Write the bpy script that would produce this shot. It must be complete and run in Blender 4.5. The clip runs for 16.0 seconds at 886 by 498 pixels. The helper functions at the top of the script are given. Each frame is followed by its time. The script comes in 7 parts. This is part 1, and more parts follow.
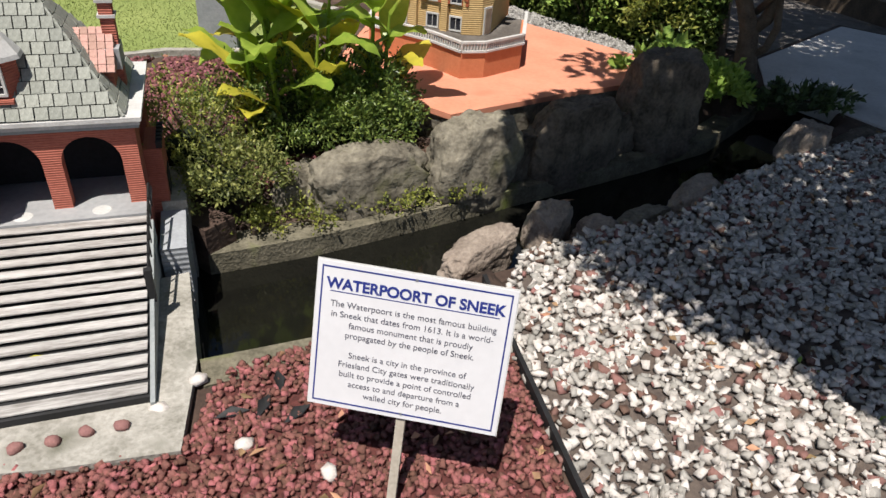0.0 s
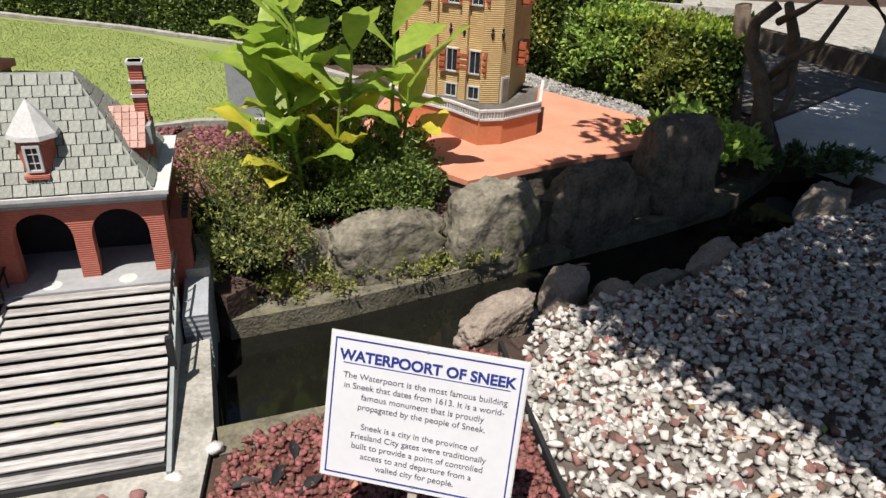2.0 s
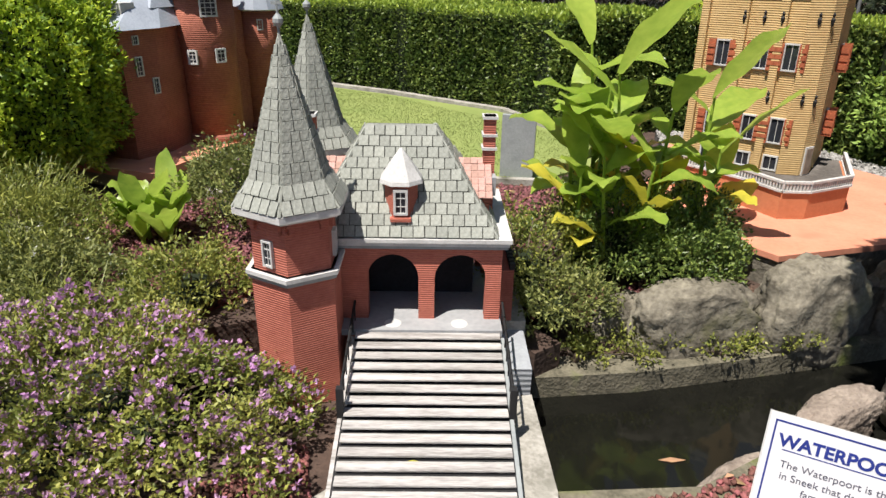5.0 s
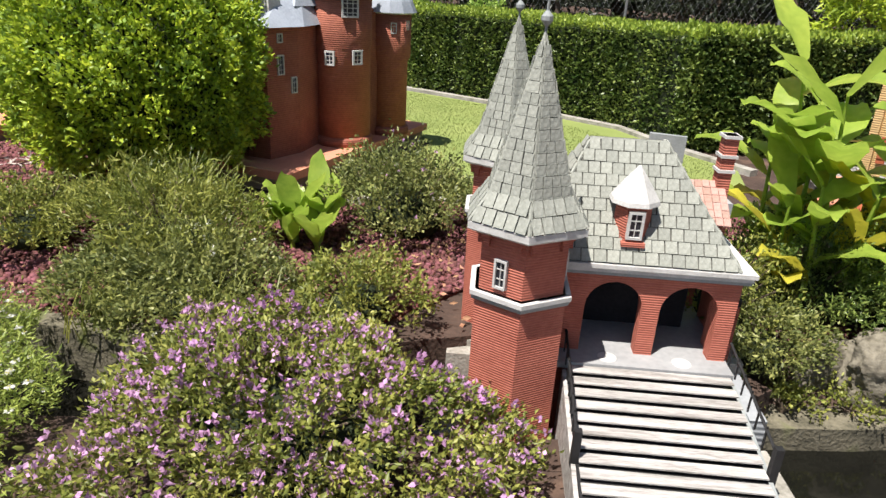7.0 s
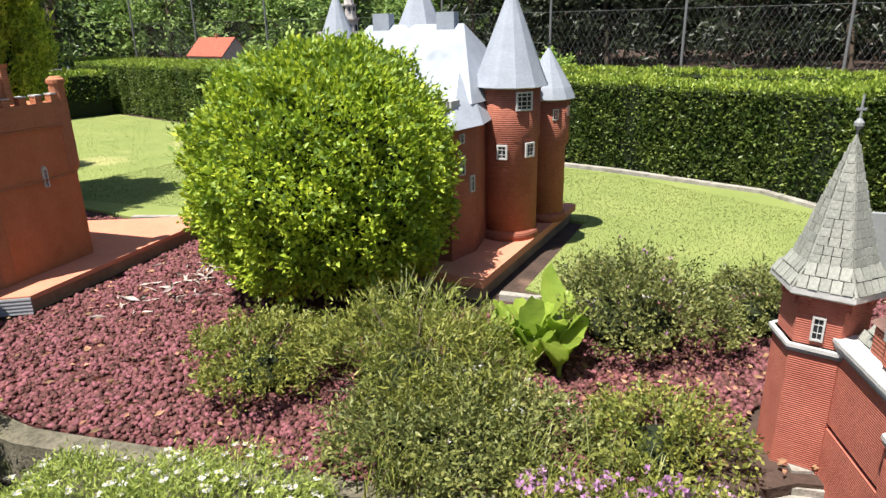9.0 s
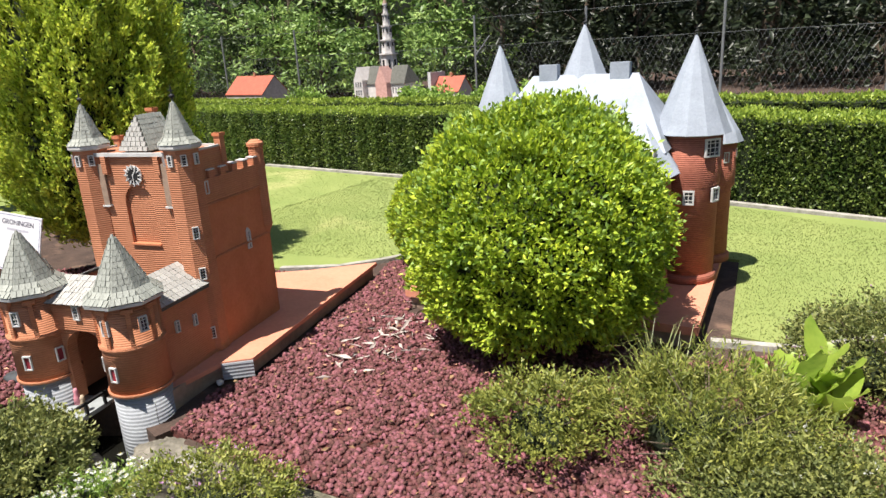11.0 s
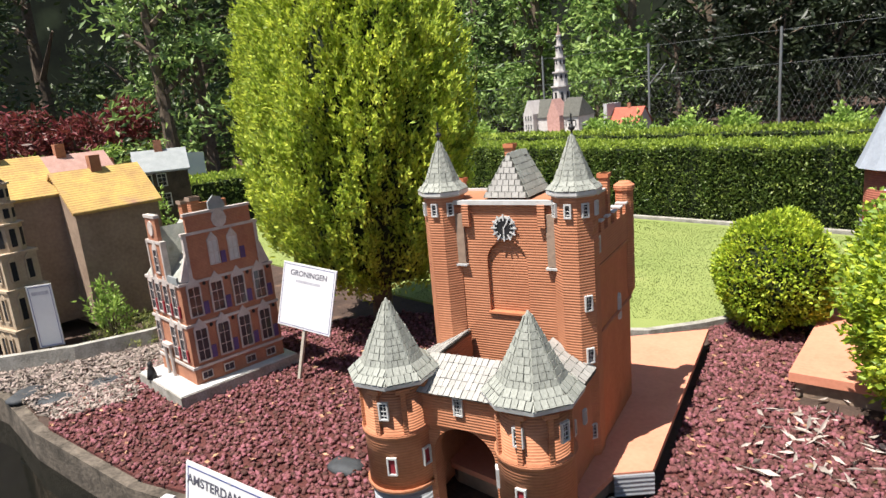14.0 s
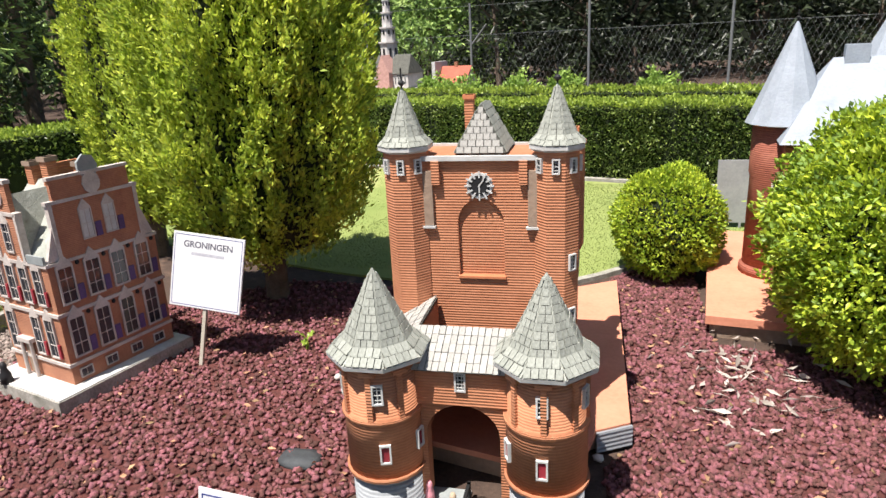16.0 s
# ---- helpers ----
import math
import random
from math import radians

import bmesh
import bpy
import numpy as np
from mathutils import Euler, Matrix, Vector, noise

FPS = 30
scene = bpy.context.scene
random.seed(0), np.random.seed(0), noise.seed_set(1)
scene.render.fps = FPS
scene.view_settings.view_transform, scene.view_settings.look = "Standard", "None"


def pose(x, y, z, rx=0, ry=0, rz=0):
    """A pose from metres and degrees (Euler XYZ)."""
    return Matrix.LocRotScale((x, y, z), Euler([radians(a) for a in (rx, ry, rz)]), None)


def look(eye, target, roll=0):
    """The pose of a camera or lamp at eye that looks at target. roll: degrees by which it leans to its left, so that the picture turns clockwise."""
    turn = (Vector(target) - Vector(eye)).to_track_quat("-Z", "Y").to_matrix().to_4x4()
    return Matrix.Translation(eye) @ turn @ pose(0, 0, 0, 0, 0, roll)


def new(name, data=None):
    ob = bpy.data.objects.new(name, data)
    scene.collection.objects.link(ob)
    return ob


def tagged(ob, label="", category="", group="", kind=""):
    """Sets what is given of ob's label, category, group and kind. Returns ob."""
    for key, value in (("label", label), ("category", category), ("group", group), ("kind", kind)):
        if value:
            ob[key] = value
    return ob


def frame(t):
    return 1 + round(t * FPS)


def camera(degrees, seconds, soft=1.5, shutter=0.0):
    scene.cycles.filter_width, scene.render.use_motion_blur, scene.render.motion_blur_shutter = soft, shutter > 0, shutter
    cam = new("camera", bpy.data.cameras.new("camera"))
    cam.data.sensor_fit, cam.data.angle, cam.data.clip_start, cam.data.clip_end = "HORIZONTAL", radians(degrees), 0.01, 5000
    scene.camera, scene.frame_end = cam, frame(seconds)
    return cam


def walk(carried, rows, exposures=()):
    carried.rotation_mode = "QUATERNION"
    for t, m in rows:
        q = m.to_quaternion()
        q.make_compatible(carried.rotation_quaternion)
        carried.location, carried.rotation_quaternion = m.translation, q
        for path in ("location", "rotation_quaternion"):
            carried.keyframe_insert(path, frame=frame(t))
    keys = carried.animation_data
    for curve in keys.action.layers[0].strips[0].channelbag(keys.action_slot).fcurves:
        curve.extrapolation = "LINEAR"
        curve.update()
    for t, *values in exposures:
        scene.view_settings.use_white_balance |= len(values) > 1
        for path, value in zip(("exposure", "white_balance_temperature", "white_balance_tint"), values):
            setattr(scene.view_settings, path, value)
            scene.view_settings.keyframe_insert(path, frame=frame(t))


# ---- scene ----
cam = camera(68.2, 16.0)
PATH = [
    (0, (-0.237, 0.332, 1.461), (-0.228, 1.997, 0.354), 5.0),
    (0.5, (-0.177, 0.339, 1.469), (-0.101, 2.014, 0.379), 5.2),
    (1, (-0.174, 0.324, 1.504), (-0.128, 2.035, 0.469), 4.7),
    (1.5, (-0.179, 0.329, 1.519), (-0.137, 2.075, 0.545), 4.4),
    (2, (-0.211, 0.324, 1.509), (-0.288, 2.076, 0.547), 3.4),
    (2.5, (-0.253, 0.308, 1.508), (-0.544, 2.026, 0.528), 2.9),
    (3, (-0.306, 0.292, 1.515), (-0.762, 1.993, 0.568), 2.8),
    (3.5, (-0.411, 0.254, 1.538), (-1.006, 1.947, 0.656), 1.4),
    (3.7, (-0.452, 0.241, 1.545), (-1.146, 1.915, 0.699), 0.8),
    (5.8, (-0.969, 0.287, 1.384), (-1.429, 2.059, 0.578), 2.2),
    (6, (-1.012, 0.206, 1.387), (-1.403, 1.987, 0.565), 3.3),
    (6.5, (-1.124, 0.073, 1.424), (-1.586, 1.848, 0.628), 4.8),
    (7, (-1.398, 0.23, 1.365), (-2.159, 1.911, 0.592), 3.1),
    (7.5, (-1.658, 0.364, 1.4), (-2.603, 1.946, 0.623), 0.8),
    (8, (-1.897, 0.291, 1.43), (-2.925, 1.833, 0.679), 1.1),
    (8.2, (-2.016, 0.216, 1.462), (-3.019, 1.784, 0.731), 0.9),
    (10.3, (-3.15, -0.154, 1.853), (-3.795, 1.641, 1.25), -0.9),
    (10.5, (-3.263, -0.335, 1.875), (-3.872, 1.472, 1.271), -0.2),
    (11, (-3.592, -0.483, 1.843), (-4.495, 1.205, 1.265), -3.2),
    (11.4, (-3.82, -0.445, 1.849), (-4.962, 1.09, 1.267), -4.9),
    (11.5, (-3.87, -0.452, 1.852), (-5.096, 1.021, 1.281), -5.3),
    (12, (-4.221, -0.34, 1.871), (-5.558, 1.049, 1.343), -5.0),
    (12.5, (-4.521, -0.436, 1.85), (-5.86, 0.957, 1.334), -5.1),
    (13, (-4.8, -0.613, 1.87), (-6.039, 0.869, 1.355), -4.8),
    (13.5, (-5.045, -0.569, 1.852), (-6.266, 0.94, 1.37), -5.5),
    (14, (-5.35, -0.462, 1.866), (-6.577, 1.051, 1.413), -5.1),
    (14.5, (-5.597, -0.545, 1.855), (-6.713, 1.046, 1.381), -3.6),
    (14.6, (-5.626, -0.575, 1.862), (-6.703, 1.04, 1.381), -4.3),
    (15, (-5.811, -0.723, 1.901), (-6.747, 0.98, 1.429), -2.6),
    (15.5, (-5.952, -0.701, 1.881), (-6.815, 1.023, 1.352), -4.6),
    (16, (-6.126, -0.594, 1.855), (-6.849, 1.168, 1.246), -2.9),
]
walk(cam, [(t, look(eye, target, roll)) for t, eye, target, roll in PATH],
     exposures=[(0, 0.45), (2.0, 0.5), (3.5, 0.68), (6.0, 0.72), (7.5, 0.95), (8.2, 1.0), (16, 1.0)])

# ---- world, sun ----
world = bpy.data.worlds.new("world")
scene.world = world
world.use_nodes = True
SUN_DIR = Vector((-0.14, -0.37, 0.92)).normalized()
wn = world.node_tree.nodes
sky = wn.new("ShaderNodeTexSky")
sky.sky_type, sky.sun_disc = "NISHITA", False
sky.sun_elevation = math.asin(SUN_DIR.z)
sky.sun_rotation = math.atan2(SUN_DIR.x, SUN_DIR.y)
wn["Background"].inputs["Strength"].default_value = 0.06
world.node_tree.links.new(sky.outputs[0], wn["Background"].inputs["Color"])
sun = new("sun", bpy.data.lights.new("sun", "SUN"))
sun.data.energy, sun.data.angle, sun.data.color = 5.0, radians(0.5), (1.0, 0.94, 0.87)
sun.matrix_world = look(SUN_DIR * 30, (0, 0, 0))

# ---- materials ----
MATS = {}


def mat(name, base, dark=None, scale=20.0, rough=0.8, bump=0.3, fine=8.0, island=0.0, metal=0.0, spots=None, spot_at=0.6, translucent=0.0, per_object=0.0, bands=0.0, spec=0.3, stretch=None):
    """A surface with two scales of variation, relief and optional spots, course lines, island variety and light passing through."""
    if name in MATS:
        return MATS[name]
    m = bpy.data.materials.new(name)
    m.use_nodes = True
    nt = m.node_tree
    N, K = nt.nodes, nt.links
    p = N["Principled BSDF"]
    p.inputs["Roughness"].default_value, p.inputs["Metallic"].default_value = rough, metal
    p.inputs["Specular IOR Level"].default_value = spec
    dark = dark or tuple(c * 0.6 for c in base)
    tc = N.new("ShaderNodeTexCoord")
    n1, n2 = N.new("ShaderNodeTexNoise"), N.new("ShaderNodeTexNoise")
    n1.inputs["Scale"].default_value, n1.inputs["Detail"].default_value = scale, 5
    n2.inputs["Scale"].default_value, n2.inputs["Detail"].default_value = scale * fine, 4
    where = tc.outputs["Object"]
    if stretch:
        mp = N.new("ShaderNodeMapping")
        mp.inputs["Scale"].default_value = stretch
        K.new(where, mp.inputs["Vector"])
        where = mp.outputs["Vector"]
    for n in (n1, n2):
        K.new(where, n.inputs["Vector"])
    add = N.new("ShaderNodeMath")
    add.operation = "MULTIPLY_ADD"
    K.new(n2.outputs["Fac"], add.inputs[0])
    add.inputs[1].default_value = 0.6
    K.new(n1.outputs["Fac"], add.inputs[2])
    ramp = N.new("ShaderNodeMapRange")
    ramp.inputs["From Min"].default_value, ramp.inputs["From Max"].default_value = 0.55, 1.05
    K.new(add.outputs[0], ramp.inputs["Value"])
    mix = N.new("ShaderNodeMix")
    mix.data_type = "RGBA"
    mix.inputs["A"].default_value, mix.inputs["B"].default_value = (*dark, 1), (*base, 1)
    K.new(ramp.outputs[0], mix.inputs["Factor"])
    col = mix.outputs["Result"]
    if spots:
        n3 = N.new("ShaderNodeTexNoise")
        n3.inputs["Scale"].default_value, n3.inputs["Detail"].default_value = scale * 0.5, 6
        K.new(tc.outputs["Object"], n3.inputs["Vector"])
        r3 = N.new("ShaderNodeMapRange")
        r3.inputs["From Min"].default_value, r3.inputs["From Max"].default_value = spot_at, spot_at + 0.12
        K.new(n3.outputs["Fac"], r3.inputs["Value"])
        m3 = N.new("ShaderNodeMix")
        m3.data_type = "RGBA"
        K.new(r3.outputs[0], m3.inputs["Factor"])
        K.new(col, m3.inputs["A"])
        m3.inputs["B"].default_value = (*spots, 1)
        col = m3.outputs["Result"]
    if island or per_object:
        src = N.new("ShaderNodeNewGeometry").outputs["Random Per Island"] if island else N.new("ShaderNodeObjectInfo").outputs["Random"]
        amount = island or per_object
        r4 = N.new("ShaderNodeMapRange")
        r4.inputs["To Min"].default_value, r4.inputs["To Max"].default_value = 1 - amount, 1 + amount
        K.new(src, r4.inputs["Value"])
        hs = N.new("ShaderNodeHueSaturation")
        K.new(r4.outputs[0], hs.inputs["Value"])
        r5 = N.new("ShaderNodeMapRange")
        r5.inputs["To Min"].default_value, r5.inputs["To Max"].default_value = 0.5 + 0.04 * amount, 0.5 - 0.04 * amount
        K.new(src, r5.inputs["Value"])
        K.new(r5.outputs[0], hs.inputs["Hue"])
        K.new(col, hs.inputs["Color"])
        col = hs.outputs["Color"]
    K.new(col, p.inputs["Base Color"])
    height = add.outputs[0]
    bm_ = N.new("ShaderNodeBump")
    bm_.inputs["Strength"].default_value, bm_.inputs["Distance"].default_value = bump, 0.01
    K.new(height, bm_.inputs["Height"])
    normal = bm_.outputs[0]
    if bands:
        w = N.new("ShaderNodeTexWave")
        w.bands_direction, w.wave_profile = "Z", "SIN"
        w.inputs["Scale"].default_value, w.inputs["Distortion"].default_value, w.inputs["Detail"].default_value = bands, 0.25, 1
        K.new(tc.outputs["Object"], w.inputs["Vector"])
        b2 = N.new("ShaderNodeBump")
        b2.inputs["Strength"].default_value, b2.inputs["Distance"].default_value = 0.85, 0.0022
        K.new(w.outputs["Fac"], b2.inputs["Height"])
        K.new(normal, b2.inputs["Normal"])
        normal = b2.outputs[0]
        joint = N.new("ShaderNodeMapRange")
        joint.inputs["From Min"].default_value, joint.inputs["From Max"].default_value = 0.0, 0.35
        joint.inputs["To Min"].default_value, joint.inputs["To Max"].default_value = 0.80, 1.0
        K.new(w.outputs["Fac"], joint.inputs["Value"])
        groove = N.new("ShaderNodeHueSaturation")
        K.new(joint.outputs[0], groove.inputs["Value"])
        K.new(col, groove.inputs["Color"])
        col = groove.outputs["Color"]
        K.new(col, p.inputs["Base Color"])
    K.new(normal, p.inputs["Normal"])
    if translucent:
        tr, ms = N.new("ShaderNodeBsdfTranslucent"), N.new("ShaderNodeMixShader")
        K.new(col, tr.inputs["Color"])
        ms.inputs[0].default_value = translucent
        K.new(p.outputs[0], ms.inputs[1])
        K.new(tr.outputs[0], ms.inputs[2])
        K.new(ms.outputs[0], N["Material Output"].inputs["Surface"])
    MATS[name] = m
    return m


def leaf_mat(name, base, dark, island=0.35, t=0.35, rough=0.45):
    return mat(name, base, dark, scale=3.0, rough=rough, bump=0.05, island=island, translucent=t, spec=0.4)


BRICK_GATE = mat("salmon_brick", (0.47, 0.155, 0.108), (0.36, 0.108, 0.075), 9, 0.85, 0.35, bands=36, spots=(0.27, 0.09, 0.065), spot_at=0.63)
BRICK_CASTLE = mat("orange_brick", (0.50, 0.215, 0.115), (0.40, 0.16, 0.082), 6, 0.85, 0.35, bands=24, spots=(0.28, 0.10, 0.045), spot_at=0.62)
PLAIN_ORANGE = mat("orange_render", (0.52, 0.195, 0.095), (0.43, 0.15, 0.07), 7, 0.85, 0.2, spots=(0.33, 0.10, 0.045), spot_at=0.66)
BRICK_RED = mat("dark_red_brick", (0.37, 0.13, 0.083), (0.25, 0.082, 0.055), 5, 0.85, 0.35, bands=22, spots=(0.39, 0.16, 0.11), spot_at=0.64)
BRICK_YELLOW = mat("yellow_brick", (0.60, 0.42, 0.20), (0.48, 0.32, 0.14), 6, 0.85, 0.35, bands=25)
BRICK_HOUSE = mat("house_brick", (0.46, 0.21, 0.12), (0.33, 0.14, 0.085), 9, 0.85, 0.3, bands=32)
SLATE = mat("grey_green_shingle", (0.36, 0.37, 0.33), (0.22, 0.23, 0.20), 14, 0.8, 0.5, per_object=0.13, spots=(0.20, 0.20, 0.165), spot_at=0.62)
SLATE_BASE = mat("roof_underlay", (0.12, 0.12, 0.105), (0.07, 0.07, 0.06), 14, 0.9, 0.5)
PALE_SLATE = mat("pale_shingle", (0.42, 0.41, 0.38), (0.28, 0.27, 0.25), 14, 0.8, 0.5, per_object=0.12, spots=(0.25, 0.24, 0.21), spot_at=0.64)
PINK_TILE = mat("faded_pink_tile", (0.52, 0.32, 0.27), (0.38, 0.22, 0.18), 14, 0.8, 0.4, per_object=0.2)
WHITE_ROOF = mat("white_grey_roof", (0.33, 0.365, 0.42), (0.26, 0.29, 0.335), 8, 0.7, 0.3, spots=(0.22, 0.25, 0.285), spot_at=0.62)
YELLOW_TILE = mat("lichen_yellow_tile", (0.60, 0.43, 0.13), (0.44, 0.27, 0.11), 6, 0.85, 0.4, bands=16, spots=(0.36, 0.19, 0.15), spot_at=0.60)
WHITE = mat("white_paint", (0.58, 0.575, 0.56), (0.42, 0.415, 0.40), 16, 0.6, 0.15)
WEATHERED_WHITE = mat("weathered_white", (0.54, 0.52, 0.50), (0.20, 0.185, 0.17), 16, 0.75, 0.4, stretch=(0.22, 2.2, 2.2), per_object=0.10)
SIGN_WHITE = mat("sign_white", (0.60, 0.60, 0.615), (0.55, 0.55, 0.565), 5, 0.45, 0.03)
NAVY = mat("navy_print", (0.02, 0.035, 0.20), (0.015, 0.025, 0.15), 9, 0.5, 0.02)
DARK_PRINT = mat("grey_print", (0.09, 0.09, 0.12), None, 9, 0.5, 0.02)
PALE_PRINT = mat("faded_print", (0.45, 0.45, 0.50), None, 9, 0.5, 0.02)
BLACK = mat("black_paint", (0.02, 0.02, 0.022), (0.012, 0.012, 0.012), 10, 0.6, 0.2)
# near-black stand-in for shade within arcades, arches, niches and openings
INSIDE = mat("painted_interior_shade", (0.022, 0.022, 0.026), (0.012, 0.012, 0.014), 10, 0.9, 0.1)
GLASS_DARK = mat("dark_pane", (0.03, 0.035, 0.045), (0.02, 0.02, 0.025), 4, 0.12, 0.02, spec=0.6)
SHUTTER_RED = mat("red_shutter", (0.34, 0.035, 0.05), None, 10, 0.6, 0.1)
SHUTTER_BLUE = mat("violet_shutter", (0.12, 0.07, 0.20), None, 10, 0.6, 0.1)
SHUTTER_TAN = mat("tan_shutter", (0.45, 0.13, 0.06), None, 10, 0.7, 0.1)
CONCRETE = mat("lichened_concrete", (0.42, 0.40, 0.36), (0.20, 0.19, 0.16), 9, 0.9, 0.6, spots=(0.10, 0.10, 0.07), spot_at=0.60)
GREY_SHEET = mat("grey_sheet", (0.34, 0.36, 0.38), (0.26, 0.27, 0.29), 9, 0.75, 0.2, bands=14)
PALE_BOARD = mat("pale_grey_board", (0.34, 0.345, 0.35), (0.25, 0.255, 0.26), 6, 0.7, 0.1)
DECK_ORANGE = mat("orange_deck", (0.62, 0.265, 0.17), (0.52, 0.21, 0.13), 5, 0.85, 0.15, spots=(0.45, 0.18, 0.11), spot_at=0.66)
STONE = mat("granite_boulder", (0.25, 0.225, 0.18), (0.08, 0.073, 0.056), 9, 0.92, 1.0, fine=6, spots=(0.06, 0.06, 0.045), spot_at=0.55)
MOSSY = mat("mossy_concrete", (0.20, 0.18, 0.13), (0.07, 0.065, 0.045), 9, 0.95, 0.9, spots=(0.10, 0.12, 0.03), spot_at=0.58)
PEBBLE_BROWN = mat("brown_pebble", (0.21, 0.12, 0.095), (0.13, 0.07, 0.06), 20, 0.85, 0.3, island=0.5)
STONE_WARM = mat("warm_boulder", (0.34, 0.285, 0.235), (0.17, 0.135, 0.11), 9, 0.92, 1.0, spots=(0.13, 0.10, 0.08), spot_at=0.6)
SOIL = mat("dark_soil", (0.085, 0.055, 0.042), (0.045, 0.03, 0.024), 7, 0.95, 0.9, spots=(0.16, 0.10, 0.07), spot_at=0.6)
LAVA = mat("red_lava_stone", (0.29, 0.118, 0.10), (0.155, 0.065, 0.058), 40, 0.95, 0.6, island=0.5)
LAVA_DARK = mat("purple_lava_stone", (0.235, 0.088, 0.086), (0.12, 0.048, 0.05), 40, 0.95, 0.6, island=0.55)
LAVA_BED = mat("red_lava_bed", (0.16, 0.05, 0.043), (0.07, 0.026, 0.024), 45, 0.95, 1.0)
PEBBLE = mat("white_pebble", (0.50, 0.475, 0.44), (0.36, 0.33, 0.30), 20, 0.75, 0.3, island=0.42)
PEBBLE_BED = mat("pebble_bed", (0.15, 0.12, 0.10), (0.07, 0.055, 0.05), 30, 0.95, 0.9)
GRASS_BED = mat("lawn_turf", (0.235, 0.275, 0.085), (0.175, 0.225, 0.062), 1.6, 0.95, 0.8, fine=40, spots=(0.33, 0.33, 0.13), spot_at=0.60)
GRASS = leaf_mat("lawn_blade", (0.245, 0.285, 0.095), (0.185, 0.23, 0.07), 0.2)
LEAF_BALL = leaf_mat("bright_bush_leaf", (0.46, 0.56, 0.055), (0.24, 0.36, 0.03), 0.5, 0.35)
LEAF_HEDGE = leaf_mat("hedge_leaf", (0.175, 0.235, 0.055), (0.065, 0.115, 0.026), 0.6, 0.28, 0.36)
# lighter copy of the hedge leaf, sunlight on the top put into its colour
LEAF_HEDGE_TOP = leaf_mat("hedge_leaf_painted_lit", (0.34, 0.43, 0.06), (0.22, 0.32, 0.045), 0.35)
LEAF_CONIFER = leaf_mat("conifer_frond", (0.56, 0.64, 0.09), (0.32, 0.44, 0.055), 0.45, 0.42, 0.6)
LEAF_SHRUB = leaf_mat("shrub_leaf", (0.29, 0.31, 0.10), (0.14, 0.17, 0.05), 0.5)
LEAF_YELLOW = leaf_mat("yellowish_leaf", (0.312, 0.325, 0.078), (0.169, 0.208, 0.039), 0.45)
LEAF_LIGHT = leaf_mat("light_green_leaf", (0.338, 0.468, 0.104), (0.221, 0.351, 0.065), 0.3)
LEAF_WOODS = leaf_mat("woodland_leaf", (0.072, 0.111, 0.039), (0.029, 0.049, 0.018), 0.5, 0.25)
# lit and deep-shade copies of the woodland leaf: light put into their colour
LEAF_WOODS_LIT = leaf_mat("woodland_leaf_painted_lit", (0.31, 0.44, 0.13), (0.16, 0.27, 0.07), 0.5)
LEAF_DEEP = leaf_mat("woodland_leaf_painted_shade", (0.026, 0.039, 0.015), (0.010, 0.016, 0.007), 0.6, 0.15)
LEAF_RED = leaf_mat("red_cordyline_leaf", (0.23, 0.050, 0.042), (0.10, 0.030, 0.026), 0.5)
LEAF_BROAD = leaf_mat("broad_leaf", (0.42, 0.54, 0.09), (0.23, 0.36, 0.05), 0.4, 0.5, 0.35)
LEAF_BROAD_YELLOW = leaf_mat("yellowing_broad_leaf", (0.650, 0.572, 0.065), (0.442, 0.416, 0.052), 0.2, 0.4)
LEAF_DEAD = leaf_mat("dry_leaf", (0.468, 0.286, 0.156), (0.286, 0.156, 0.091), 0.5, 0.15, 0.8)
PETAL_PURPLE = leaf_mat("purple_petal", (0.62, 0.38, 0.58), (0.48, 0.24, 0.46), 0.3)
PETAL_WHITE = leaf_mat("white_petal", (0.80, 0.80, 0.76), (0.65, 0.65, 0.60), 0.1)
BARK = mat("grey_bark", (0.17, 0.13, 0.095), (0.08, 0.06, 0.045), 12, 0.95, 0.9)
WOOD_POST = mat("pale_timber", (0.42, 0.38, 0.32), (0.30, 0.27, 0.22), 12, 0.85, 0.3)
METAL = mat("galvanised_metal", (0.30, 0.31, 0.31), (0.22, 0.23, 0.23), 15, 0.5, 0.1, metal=0.6)
# near-black filler for foliage: the shade between leaves is put into its colour
DARK_CORE = mat("painted_foliage_shade", (0.022, 0.032, 0.012), (0.010, 0.015, 0.006), 12, 0.95, 0.6)
WATER = mat("dark_pond_water", (0.009, 0.009, 0.007), (0.006, 0.006, 0.005), 3, 0.05, 0.04, spec=0.3)
BROWN_WALL = mat("brown_render", (0.34, 0.25, 0.185), (0.22, 0.155, 0.115), 4, 0.9, 0.4)
SANDSTONE = mat("sandstone", (0.48, 0.38, 0.27), (0.34, 0.26, 0.18), 10, 0.9, 0.4)
RED_ROOF = mat("red_tile", (0.45, 0.13, 0.08), (0.32, 0.09, 0.06), 8, 0.8, 0.3, bands=12)
MODEL_STONE = mat("pale_model_stone", (0.56, 0.50, 0.46), (0.38, 0.33, 0.30), 12, 0.85, 0.3)
COPPER_GREY = mat("grey_lead", (0.30, 0.32, 0.32), (0.22, 0.24, 0.24), 10, 0.6, 0.2)
CHURCH_STONE = mat("pale_church_stone", (0.62, 0.59, 0.57), (0.46, 0.43, 0.41), 5, 0.85, 0.3)
ROCK_DARK = mat("dark_brown_rock", (0.17, 0.14, 0.11), (0.035, 0.029, 0.022), 8, 0.93, 1.0, fine=6, spots=(0.17, 0.15, 0.11), spot_at=0.62)
